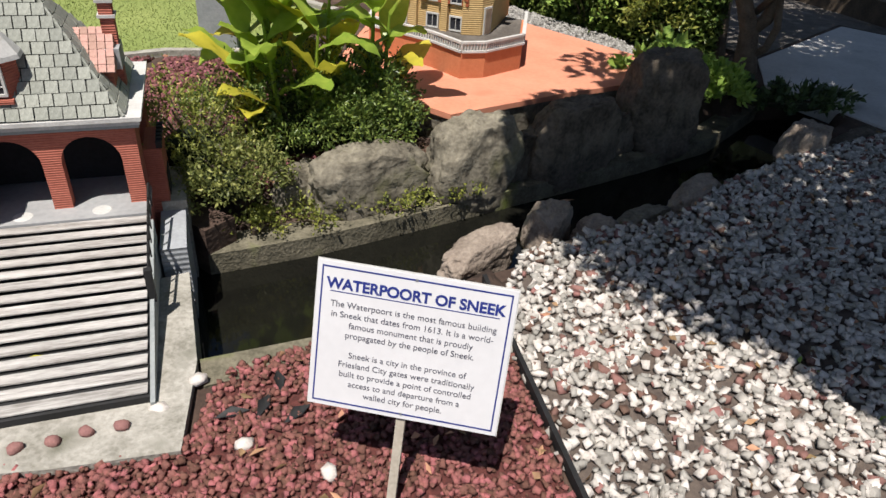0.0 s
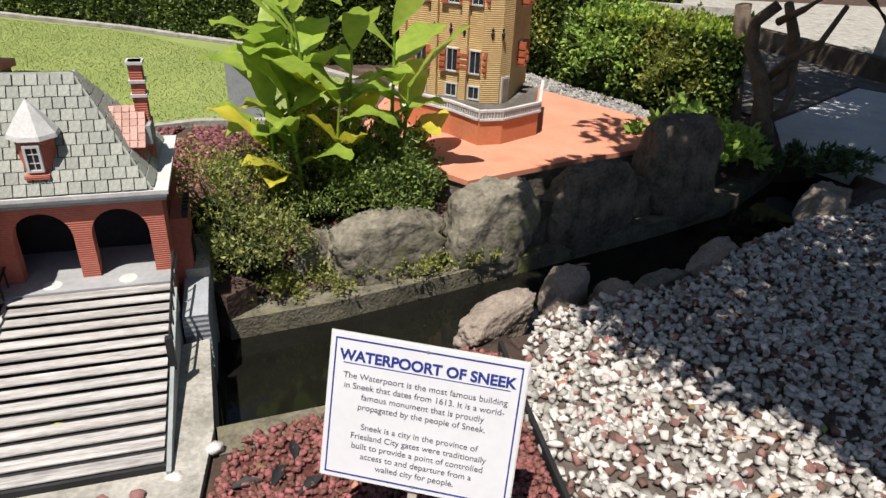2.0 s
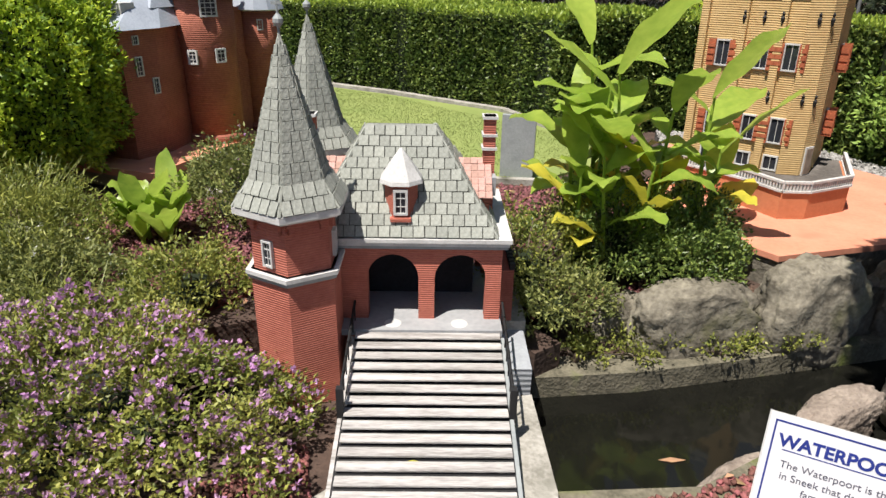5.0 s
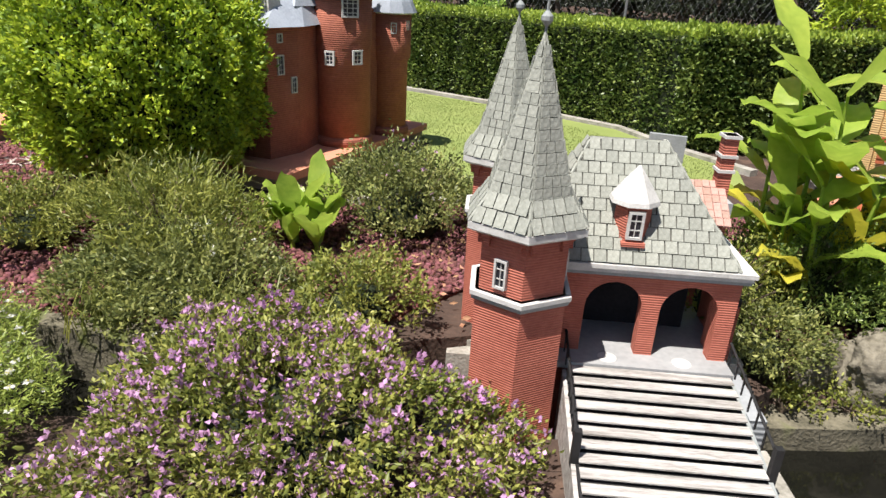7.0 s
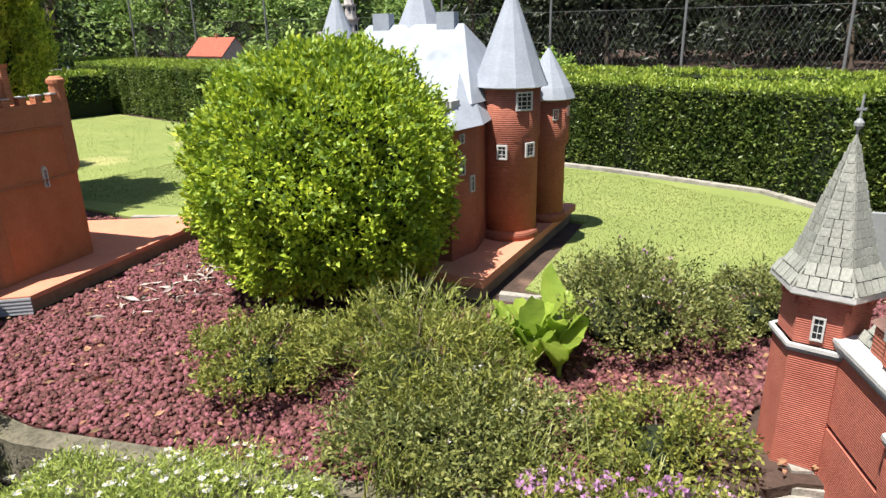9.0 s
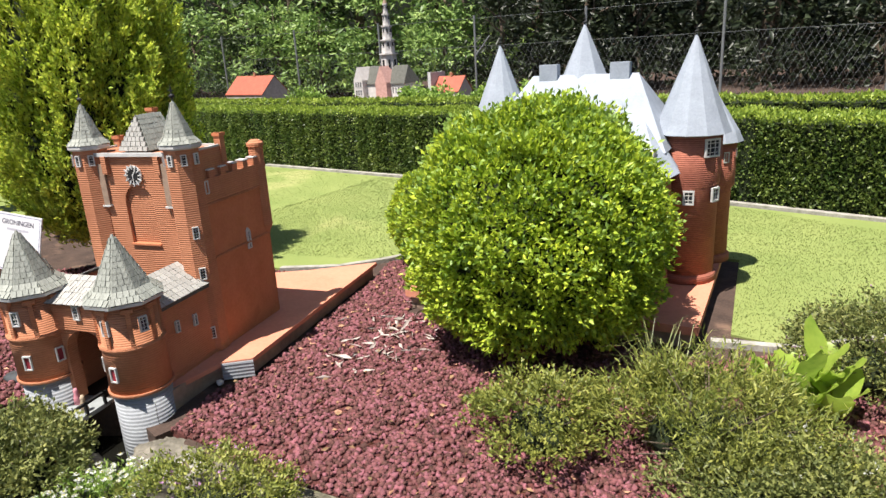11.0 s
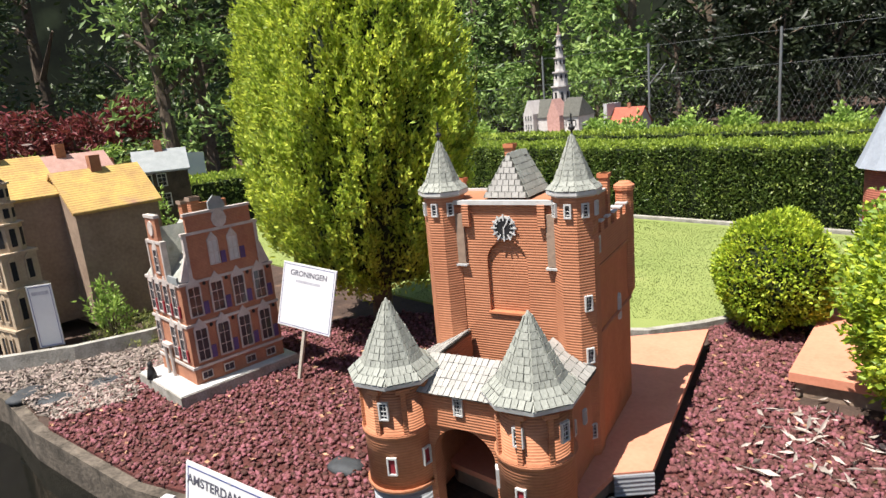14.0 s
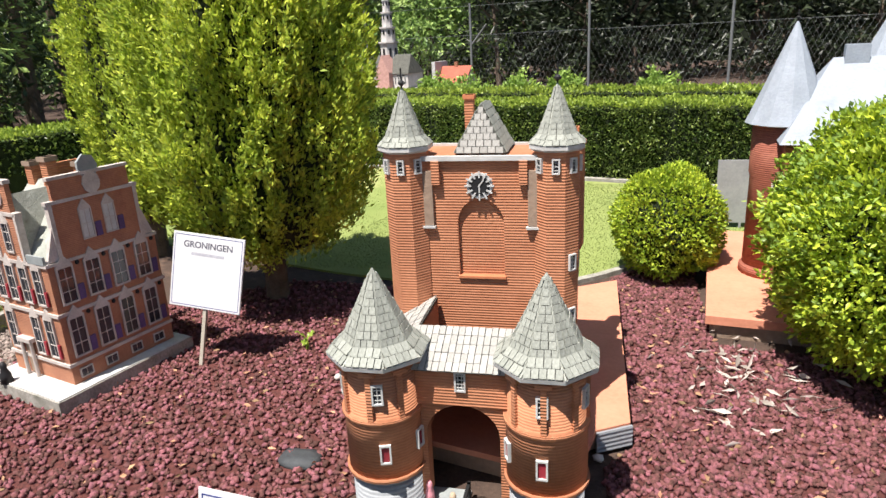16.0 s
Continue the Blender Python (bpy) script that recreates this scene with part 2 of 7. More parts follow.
ROCK_MOSS = mat("mossy_rock", (0.27, 0.245, 0.19), (0.07, 0.06, 0.045), 9, 0.93, 1.0, fine=6, spots=(0.10, 0.095, 0.05), spot_at=0.56)
SLAB_GREY = mat("shaded_slab", (0.54, 0.53, 0.515), (0.42, 0.41, 0.40), 4, 0.85, 0.3, spots=(0.22, 0.21, 0.20), spot_at=0.66)
PATH_GREY = mat("dark_path", (0.15, 0.135, 0.12), (0.07, 0.062, 0.055), 7, 0.95, 0.8, spots=(0.22, 0.20, 0.18), spot_at=0.62)
DARK_TIMBER = mat("dark_timber", (0.12, 0.09, 0.065), (0.06, 0.045, 0.034), 9, 0.9, 0.6)
GREY_CHIP = mat("grey_chippings", (0.34, 0.33, 0.31), (0.18, 0.17, 0.16), 20, 0.9, 0.3, island=0.45)
LEAF_DAISY = leaf_mat("daisy_leaf", (0.36, 0.43, 0.10), (0.24, 0.31, 0.06), 0.35)
PINK = mat("pink_paint", (0.75, 0.30, 0.36), None, 10, 0.6, 0.1)

# ---- builders ----
RNG = np.random.default_rng(7)


class Geo:
    """Vertices and faces gathered in a thing's own frame."""

    def __init__(self):
        self.v, self.f = [], []

    def add(self, verts, faces):
        n = len(self.v)
        self.v += [tuple(map(float, p)) for p in verts]
        self.f += [tuple(i + n for i in f) for f in faces]
        return self

    def box(self, x0, x1, y0, y1, z0, z1, m=None):
        vs = [Vector((x, y, z)) for z in (z0, z1) for x, y in ((x0, y0), (x1, y0), (x1, y1), (x0, y1))]
        if m is not None:
            vs = [m @ p for p in vs]
        return self.add(vs, [(3, 2, 1, 0), (4, 5, 6, 7), (0, 1, 5, 4), (1, 2, 6, 5), (2, 3, 7, 6), (3, 0, 4, 7)])

    def prism(self, poly, z0, z1, scale=1.0, centre=(0, 0)):
        n = len(poly)
        top = [(centre[0] + (x - centre[0]) * scale, centre[1] + (y - centre[1]) * scale, z1) for x, y in poly]
        vs = [(x, y, z0) for x, y in poly] + top
        fs = [tuple(range(n - 1, -1, -1)), tuple(range(n, 2 * n))]
        fs += [(i, (i + 1) % n, n + (i + 1) % n, n + i) for i in range(n)]
        return self.add(vs, fs)

    def cone(self, poly, z0, apex):
        n = len(poly)
        return self.add([(x, y, z0) for x, y in poly] + [apex], [tuple(range(n - 1, -1, -1))] + [(i, (i + 1) % n, n) for i in range(n)])

    def lathe(self, rings, n=16, cx=0.0, cy=0.0, turn=0.0):
        vs, fs = [], []
        for r, z in rings:
            vs += [(cx + r * math.cos(turn + 2 * math.pi * i / n), cy + r * math.sin(turn + 2 * math.pi * i / n), z) for i in range(n)]
        for k in range(len(rings) - 1):
            fs += [(k * n + i, k * n + (i + 1) % n, (k + 1) * n + (i + 1) % n, (k + 1) * n + i) for i in range(n)]
        fs += [tuple(range(n - 1, -1, -1)), tuple(range((len(rings) - 1) * n, len(rings) * n))]
        return self.add(vs, fs)

    def tube(self, pts, radii, n=6):
        vs, fs = [], []
        for k, p in enumerate(pts):
            p = Vector(p)
            d = (Vector(pts[min(k + 1, len(pts) - 1)]) - Vector(pts[max(k - 1, 0)])).normalized()
            a = d.orthogonal().normalized()
            b = d.cross(a)
            r = radii[k] if hasattr(radii, "__len__") else radii
            vs += [p + a * (r * math.cos(2 * math.pi * i / n)) + b * (r * math.sin(2 * math.pi * i / n)) for i in range(n)]
        for k in range(len(pts) - 1):
            fs += [(k * n + i, k * n + (i + 1) % n, (k + 1) * n + (i + 1) % n, (k + 1) * n + i) for i in range(n)]
        fs += [tuple(range(n - 1, -1, -1)), tuple(range((len(pts) - 1) * n, len(pts) * n))]
        return self.add(vs, fs)


def ngon(r, n, turn=0.0, cx=0.0, cy=0.0):
    return [(cx + r * math.cos(turn + 2 * math.pi * i / n), cy + r * math.sin(turn + 2 * math.pi * i / n)) for i in range(n)]


def part(name, geo, material, parent=None, label="", smooth=False):
    me = bpy.data.meshes.new(name)
    me.from_pydata(geo.v, [], geo.f)
    me.materials.append(material)
    if smooth:
        me.shade_smooth()
    ob = new(name, me)
    if parent is not None:
        ob.parent = parent
    if label:
        ob["label"] = label
    return ob


def thing(name, x, y, z, rz, label, category, group=""):
    ob = new(name)
    ob.empty_display_size = 0.1
    ob.matrix_basis = pose(x, y, z, 0, 0, rz)
    return tagged(ob, label, category, group)


def shared(name, me, parent, m):
    ob = new(name, me)
    ob.parent = parent
    ob.matrix_basis = m
    return ob


def raw(name, V, F, material, parent=None, smooth=False):
    """One mesh from arrays; all faces have the same number of corners."""
    V, F = np.asarray(V, np.float32), np.asarray(F, np.int32)
    me = bpy.data.meshes.new(name)
    me.vertices.add(len(V))
    me.vertices.foreach_set("co", V.ravel())
    k = F.shape[1]
    me.loops.add(F.size)
    me.loops.foreach_set("vertex_index", F.ravel())
    me.polygons.add(len(F))
    me.polygons.foreach_set("loop_start", np.arange(0, F.size, k, dtype=np.int32))
    me.update(calc_edges=True)
    me.materials.append(material)
    if smooth:
        me.shade_smooth()
    ob = new(name, me)
    if parent is not None:
        ob.parent = parent
    return ob


def unit(a):
    return a / np.maximum(np.linalg.norm(a, axis=1, keepdims=True), 1e-9)


def leaves(name, P, D, length, width, material, parent=None, spread=0.7, fold=0.25):
    """Pointed, folded leaves at the places P, growing along D with some disorder."""
    n = len(P)
    d = unit(D + RNG.normal(0, spread, (n, 3)))
    s = unit(np.cross(d, RNG.normal(0, 1, (n, 3))))
    up = np.cross(s, d)
    L = length * RNG.uniform(0.65, 1.3, (n, 1))
    W = width * RNG.uniform(0.7, 1.25, (n, 1))
    mid = P + d * L * 0.45
    V = np.stack([P, mid + s * W * 0.5 + up * W * fold, P + d * L, mid - s * W * 0.5 + up * W * fold], 1).reshape(-1, 3)
    i = np.arange(n)[:, None] * 4
    F = np.concatenate([i + np.array([[0, 1, 2]]), i + np.array([[0, 2, 3]])], 1).reshape(-1, 3)
    return raw(name, V, F, material, parent)


def stones(name, P, size, material, parent=None, flat=0.6, smooth=False, rough=0.3):
    """Small uneven stones, each of twelve triangles."""
    n = len(P)
    base = np.array([(x, y, z) for z in (-1, 1) for x, y in ((-1, -1), (1, -1), (1, 1), (-1, 1))], float)
    quads = [(3, 2, 1, 0), (4, 5, 6, 7), (0, 1, 5, 4), (1, 2, 6, 5), (2, 3, 7, 6), (3, 0, 4, 7)]
    V = base[None] * RNG.uniform(1 - rough * 1.4, 1.0 + rough * 0.3, (n, 8, 3))
    V *= (size * RNG.uniform(0.55, 1.25, (n, 1, 1))) * 0.5 * np.stack([RNG.uniform(0.8, 1.25, n), RNG.uniform(0.7, 1.0, n), RNG.uniform(flat * 0.7, flat * 1.3, n)], 1)[:, None]
    q = unit(RNG.normal(0, 1, (n, 4)) * np.array([[1, 0.35, 0.35, 1.0]]))
    w, x, y, z = q.T
    R = np.stack([1 - 2 * (y * y + z * z), 2 * (x * y - z * w), 2 * (x * z + y * w), 2 * (x * y + z * w), 1 - 2 * (x * x + z * z), 2 * (y * z - x * w), 2 * (x * z - y * w), 2 * (y * z + x * w), 1 - 2 * (x * x + y * y)], 1).reshape(n, 3, 3)
    V = np.einsum("nij,nkj->nki", R, V) + P[:, None]
    F = (np.arange(n)[:, None, None] * 8 + np.array(quads)[None]).reshape(-1, 4)
    return raw(name, V.reshape(-1, 3), F, material, parent, smooth)


def inside(P, poly):
    x, y = P[:, 0], P[:, 1]
    res = np.zeros(len(P), bool)
    for (x0, y0), (x1, y1) in zip(poly, poly[1:] + poly[:1]):
        c = (y0 > y) != (y1 > y)
        with np.errstate(divide="ignore", invalid="ignore"):
            res ^= c & (x < (x1 - x0) * (y - y0) / (y1 - y0 if y1 != y0 else 1e-9) + x0)
    return res


def edge_distance(P, poly, closed=True):
    best = np.full(len(P), 1e9)
    seq = list(zip(poly, poly[1:] + poly[:1])) if closed else list(zip(poly, poly[1:]))
    for a, b in seq:
        a, b = np.array(a), np.array(b)
        t = np.clip(((P[:, :2] - a) @ (b - a)) / max((b - a) @ (b - a), 1e-9), 0, 1)
        best = np.minimum(best, np.linalg.norm(P[:, :2] - a - t[:, None] * (b - a), axis=1))
    return best


def scatter(poly, n, z=0.0):
    a = np.array(poly)
    lo, hi = a.min(0), a.max(0)
    out = np.zeros((0, 2))
    while len(out) < n:
        p = RNG.uniform(lo, hi, (n * 2, 2))
        out = np.concatenate([out, p[inside(p, poly)]])
    return np.column_stack([out[:n], np.full(n, z)])


def boulder(name, x, y, z, sx, sy, sz, rz, material, label, seed=0, category="boulder", tilt=0.0, detail=5):
    bm = bmesh.new()
    bmesh.ops.create_icosphere(bm, subdivisions=detail, radius=1.0)
    rs = random.Random(seed * 17 + 5)
    cuts = []
    cuts += [(Vector((0, 0, 1)), 0.74), (Vector((0.1, -1, 0.12)).normalized(), 0.66), (Vector((1, 0, 0)), 0.84), (Vector((-1, 0, 0.1)).normalized(), 0.84)]
    for k in range(7):
        n = Vector((rs.gauss(0, 1), rs.gauss(0, 1), rs.gauss(0.1, 0.9))).normalized()
        cuts.append((n, rs.uniform(0.74, 0.94)))
    shift = Vector((seed * 3.1, seed * 1.7, 0))
    for v in bm.verts:
        p = v.co.copy()
        for n, far in cuts:
            over = p.dot(n) - far
            if over > 0:
                p -= n * over * 0.92
        k = 1 + 0.10 * noise.noise(p * 1.8 + shift) + 0.07 * noise.noise(p * 4.3 + shift) + 0.055 * noise.noise(p * 9 + shift) + 0.03 * noise.noise(p * 20 + shift) - 0.10 * max(0.0, 0.10 - abs(noise.noise(p * 2.2 + shift * 2))) * 6
        v.co = Vector((p.x * sx, p.y * sy, p.z * sz)) * k * 1.28
    me = bpy.data.meshes.new(name)
    bm.to_mesh(me)
    bm.free()
    me.materials.append(material)
    me.shade_smooth()
    ob = new(name, me)
    ob.matrix_basis = pose(x, y, z, tilt, 0, rz)
    return tagged(ob, label, category)

# ---- ground, canal, beds ----
CANAL = [(-0.95, 1.80), (-0.55, 1.98), (-0.17, 2.45), (0.12, 2.62), (0.35, 2.80), (0.85, 3.05), (1.30, 3.50), (1.75, 3.90), (2.20, 4.45), (2.35, 5.0), (1.95, 4.9), (1.41, 4.24),
         (0.90, 3.86), (0.39, 3.51), (-0.19, 3.12), (-0.78, 2.74), (-1.19, 2.53), (-1.45, 2.70), (-2.25, 2.45), (-2.60, 2.15), (-3.10, 1.80), (-3.74, 1.63), (-4.46, 1.46), (-5.14, 1.30),
         (-5.9, 1.30), (-6.4, 1.45), (-6.9, 1.62), (-7.4, 1.40), (-7.7, 1.05), (-8.72, 0.86), (-9.98, 0.85), (-10.8, 0.95), (-11.6, 0.90), (-11.8, 0.0), (-9.0, -0.3), (-7.9, 0.0), (-7.3, 0.75),
         (-6.0, 0.75), (-5.0, 0.85), (-4.2, 1.00), (-3.3, 1.25), (-2.6, 1.60), (-2.0, 1.85), (-1.6, 2.05), (-1.25, 2.15)]
WATER_Z = -0.23
LAWN = [(-16, 5.2), (-12.0, 4.4), (-9.0, 3.95), (-7.54, 3.87), (-6.81, 4.38), (-6.35, 5.0), (-6.1, 5.5), (-3.86, 5.35), (-3.80, 3.75), (-3.40, 3.66), (-2.14, 4.60), (-1.75, 4.70), (-1.30, 5.4), (-1.40, 6.0), (-1.95, 6.35),
        (-2.6, 6.95), (-4.1, 7.35), (-6.5, 7.75), (-9.2, 8.1), (-12, 8.55), (-16, 9.4)]
DECK = [(-0.43, 3.65), (-0.24, 3.53), (0.41, 4.00), (0.78, 4.23), (1.02, 4.86), (0.25, 5.50), (-0.85, 5.6), (-0.95, 4.3)]
GRAVEL = [(0.03, 2.30), (0.02, 1.97), (0.20, 1.35), (0.45, 0.55), (3.0, 0.6), (3.4, 3.0), (2.5, 4.25), (1.75, 3.80), (1.25, 3.42), (0.85, 2.98), (0.35, 2.72), (0.10, 2.55)]


def ground_height(P):
    d = edge_distance(P, CANAL)
    into = inside(P, CANAL) | (d < 0.07)
    z = np.where(into, -0.30 - 0.25 * np.clip(d / 0.12, 0, 1), 0.0)
    bank = (~into) & (d < 0.28) & (P[:, 1] > 2.3) & (P[:, 0] > -1.3) & (P[:, 0] < 1.6)
    far = (P[:, 1] - 2.52) > 0.68 * (P[:, 0] + 1.19)
    z = np.where(bank & far, -0.14 + 0.5 * np.clip(d - 0.14, 0, 0.14), z)
    z = np.where((~into) & (d < 0.3) & inside(P, [(0, 2), (3, 2), (3, 4.6), (0, 3)]), -0.10 * (1 - d / 0.3), z)
    return z


def make_ground():
    xs = np.concatenate([[-400, -120, -60, -30, -20], np.arange(-16, 5.01, 0.06), [8, 14, 30, 80, 400]])
    ys = np.concatenate([[-400, -60, -15, -5], np.arange(-2.0, 9.01, 0.06), [12, 16, 22, 30, 60, 150, 500]])
    X, Y = np.meshgrid(xs, ys, indexing="ij")
    P = np.column_stack([X.ravel(), Y.ravel()])
    z = ground_height(P) - 0.012 + 0.006 * np.sin(P[:, 0] * 7.1) * np.sin(P[:, 1] * 6.3)
    V = np.column_stack([P, z])
    ny = len(ys)
    i, j = np.meshgrid(np.arange(len(xs) - 1), np.arange(ny - 1), indexing="ij")
    a = (i * ny + j).ravel()
    F = np.column_stack([a, a + ny, a + ny + 1, a + 1])
    ob = raw("ground", V, F, SOIL, smooth=True)
    tagged(ob, "dark garden soil with bark and litter between the beds", "ground", kind="structure")


make_ground()
water = part("water", Geo().add([(-13, -1.0, WATER_Z), (4, -1.0, WATER_Z), (4, 5.4, WATER_Z), (-13, 5.4, WATER_Z)], [(0, 1, 2, 3)]), WATER)
tagged(water, "still dark pond water in a narrow canal", "water", kind="structure")


def sheet(name, poly, z0, z1, material, label, category, kind="structure"):
    bm = bmesh.new()
    vs = [bm.verts.new((x, y, z1)) for x, y in poly]
    f = bm.faces.new(vs)
    if f.normal.z < 0:
        f.normal_flip()
    r = bmesh.ops.extrude_face_region(bm, geom=[f])
    for v in r["geom"]:
        if isinstance(v, bmesh.types.BMVert):
            v.co.z = z0
    bmesh.ops.recalc_face_normals(bm, faces=bm.faces)
    me = bpy.data.meshes.new(name)
    bm.to_mesh(me)
    bm.free()
    me.materials.append(material)
    return tagged(new(name, me), label, category, kind=kind)


sheet("lawn", LAWN, -0.05, 0.008, GRASS_BED, "mown green lawn with dry yellow patches", "lawn")
gp = np.concatenate([scatter([(-9.5, 3.95), (-6.8, 4.4), (-6.1, 5.5), (-3.86, 5.35), (-3.8, 3.75), (-3.4, 3.66), (-1.9, 4.7), (-1.4, 6.0), (-4.1, 7.3), (-9.2, 8.0)], 90000, 0.004), scatter([(-16, 5.2), (-12.0, 4.4), (-9.4, 4.0), (-9.1, 8.0), (-12, 8.5), (-16, 9.3)], 30000, 0.004)])
tagged(leaves("grass", gp, np.tile([0.0, 0, 1.0], (len(gp), 1)), 0.017, 0.0055, GRASS, spread=0.6), "short mown grass blades on the lawn", "grass", kind="stuff")
sheet("deck_base", [(x * 0.985, 4.6 + (y - 4.6) * 0.985) for x, y in DECK], -0.12, 0.14, STONE, "dark rough wall under the orange terrace", "wall")
sheet("deck", DECK, 0.14, 0.17, DECK_ORANGE, "raised terrace painted flat orange under the yellow tower", "terrace")
sheet("gravel_bed", GRAVEL, -0.06, -0.004, PEBBLE_BED, "dirt bed under white decorative pebbles", "gravel bed")
LAVA_NEAR = [(-1.9, 0.6), (0.30, 0.6), (0.16, 1.40), (0.02, 1.97), (-0.02, 2.28), (-0.20, 2.30), (-0.58, 1.93), (-0.86, 1.76), (-0.88, 1.44), (-1.2, 1.36), (-1.55, 1.40), (-1.75, 1.7), (-2.1, 1.2)]
LAVA_CASTLE = [(-5.25, 1.42), (-4.5, 1.56), (-3.75, 1.72), (-3.1, 1.95), (-2.65, 2.25), (-2.35, 3.1), (-2.2, 4.5), (-3.4, 3.6), (-3.9, 3.30), (-6.0, 3.35), (-6.2, 5.1), (-6.75, 4.35), (-6.62, 3.9), (-6.34, 2.15), (-6.45, 1.95), (-6.35, 1.52)]
LAVA_LEFT = [(-7.42, 1.50), (-7.50, 1.32), (-7.75, 1.12), (-8.7, 0.93), (-9.9, 0.92), (-10.4, 1.2), (-10.25, 2.6), (-9.2, 3.7), (-7.55, 3.82), (-7.15, 3.72), (-7.66, 3.3), (-7.60, 2.0), (-7.36, 1.85)]
LAVA_BACK = [(-2.2, 3.2), (-1.6, 3.05), (-1.25, 2.85), (-0.8, 3.0), (-0.45, 3.6), (-0.9, 4.2), (-1.2, 4.7), (-2.1, 4.5)]
for i, (poly, n, s) in enumerate(((LAVA_NEAR, 12500, 0.020), (LAVA_CASTLE, 24000, 0.026), (LAVA_LEFT, 11000, 0.026), (LAVA_BACK, 6000, 0.026))):
    bed = sheet("lava_bed", poly, -0.05, -0.002, LAVA_BED, "bed of crushed red lava rock", "gravel bed")
    p = scatter(poly, n, 0.004)
    p[:, 2] += RNG.uniform(-0.003, 0.008, n)
    tagged(stones("lava_gravel", p, s, LAVA if i == 0 else LAVA_DARK, flat=0.7), "loose dark red lava stones covering the bed", "gravel", kind="stuff")
p = scatter(GRAVEL, 16000, 0.004)
d = np.clip((edge_distance(p, CANAL) < 0.3), 0, 1)
p[:, 2] += RNG.uniform(-0.003, 0.010, len(p))
pb = scatter(GRAVEL, 1900, 0.008)
tagged(stones("brown_pebbles", pb, 0.034, PEBBLE_BROWN, flat=0.6), "reddish brown stones mixed among white pebbles", "pebbles", kind="stuff")
tagged(stones("pebbles", p, 0.034, PEBBLE, flat=0.5, smooth=False, rough=0.35), "loose white and cream pebbles", "pebbles", kind="stuff")
strip = part("edging_strip", Geo().add([(-0.07, 2.33, 0), (0.02, 1.97, 0), (0.20, 1.32, 0), (0.42, 0.6, 0), (-0.055, 2.335, 0), (0.035, 1.975, 0), (0.215, 1.325, 0), (0.435, 0.605, 0),
                                       (-0.07, 2.33, .035), (0.02, 1.97, .035), (0.20, 1.32, .035), (0.42, 0.6, .035), (-0.055, 2.335, .035), (0.035, 1.975, .035), (0.215, 1.325, .035), (0.435, 0.605, .035)],
                                      [(8, 9, 13, 12), (9, 10, 14, 13), (10, 11, 15, 14), (0, 1, 9, 8), (1, 2, 10, 9), (2, 3, 11, 10), (5, 4, 12, 13), (6, 5, 13, 14), (7, 6, 14, 15)]), BLACK)
tagged(strip, "thin black plastic garden edging between red and white gravel", "edging")


def wall_along(name, pts, width, z0, z1, material, label, category, side=1):
    g = Geo()
    out = []
    for k, (x, y) in enumerate(pts):
        a, b = Vector(pts[max(k - 1, 0)]), Vector(pts[min(k + 1, len(pts) - 1)])
        d = (b - a).normalized()
        out.append((x - d.y * width * side, y + d.x * width * side))
    n = len(pts)
    vs = [(x, y, z) for z in (z0, z1) for row in (pts, out) for x, y in row]
    fs = []
    for i in range(n - 1):
        fs += [(2 * n + i, 2 * n + i + 1, 3 * n + i + 1, 3 * n + i), (i, i + 1, 2 * n + i + 1, 2 * n + i), (n + i + 1, n + i, 3 * n + i, 3 * n + i + 1)]
    fs += [(0, 2 * n, 3 * n, n), (n - 1, 2 * n - 1, 4 * n - 1, 3 * n - 1)]
    return tagged(part(name, g.add(vs, fs), material), label, category, kind="structure")


wall_along("canal_wall", [(-1.19, 2.53), (-0.78, 2.74), (-0.19, 3.12), (0.39, 3.51), (0.90, 3.86), (1.41, 4.24), (1.95, 4.9)], 0.15, -0.5, -0.13, MOSSY, "mossy low concrete wall along the canal", "canal wall")
wall_along("canal_kerb", [(-7.4, 1.40), (-7.7, 1.05), (-8.72, 0.86), (-9.98, 0.85), (-10.8, 0.95), (-11.6, 0.90)], 0.08, -0.5, -0.02, ROCK_DARK, "weathered concrete kerb along the pond", "kerb", -1)
wall_along("canal_kerb", [(-3.10, 1.80), (-3.74, 1.63), (-4.46, 1.46), (-5.14, 1.30), (-5.9, 1.30)], 0.11, -0.5, 0.008, MOSSY, "rough stone kerb along the canal", "kerb", -1)
wall_along("canal_kerb", [(-0.95, 1.80), (-0.55, 1.98), (-0.30, 2.28)], 0.12, -0.5, 0.0, MOSSY, "thin concrete kerb at the canal end", "kerb", -1)
for bank in (CANAL[2:11], CANAL[16:21], CANAL[25:29], CANAL[32:45] + CANAL[:1]):
    wall_along("canal_bank", bank, 0.15, -0.5, -0.11 if bank[0][0] > -1.0 and bank[0][1] > 2.3 else -0.012, SOIL, "earth bank of the canal", "bank", -1)
wall_along("lawn_edge", [(-7.6, 3.83), (-7.1, 4.05), (-6.81, 4.35), (-6.4, 4.9)], 0.06, -0.05, 0.03, CONCRETE, "narrow concrete lawn edging", "edging")
wall_along("lawn_edge", [(-3.9, 3.55), (-3.40, 3.62), (-2.14, 4.56), (-1.70, 4.68)], 0.06, -0.05, 0.03, CONCRETE, "narrow concrete lawn edging", "edging")
wall_along("hedge_kerb", [(-1.3, 5.9), (-1.95, 6.35), (-2.6, 6.95), (-4.1, 7.38), (-6.5, 7.78), (-9.2, 8.12), (-12, 8.55)], 0.09, -0.05, 0.04, CONCRETE, "low concrete kerb before the hedge", "kerb", -1)

# ---- foliage ----


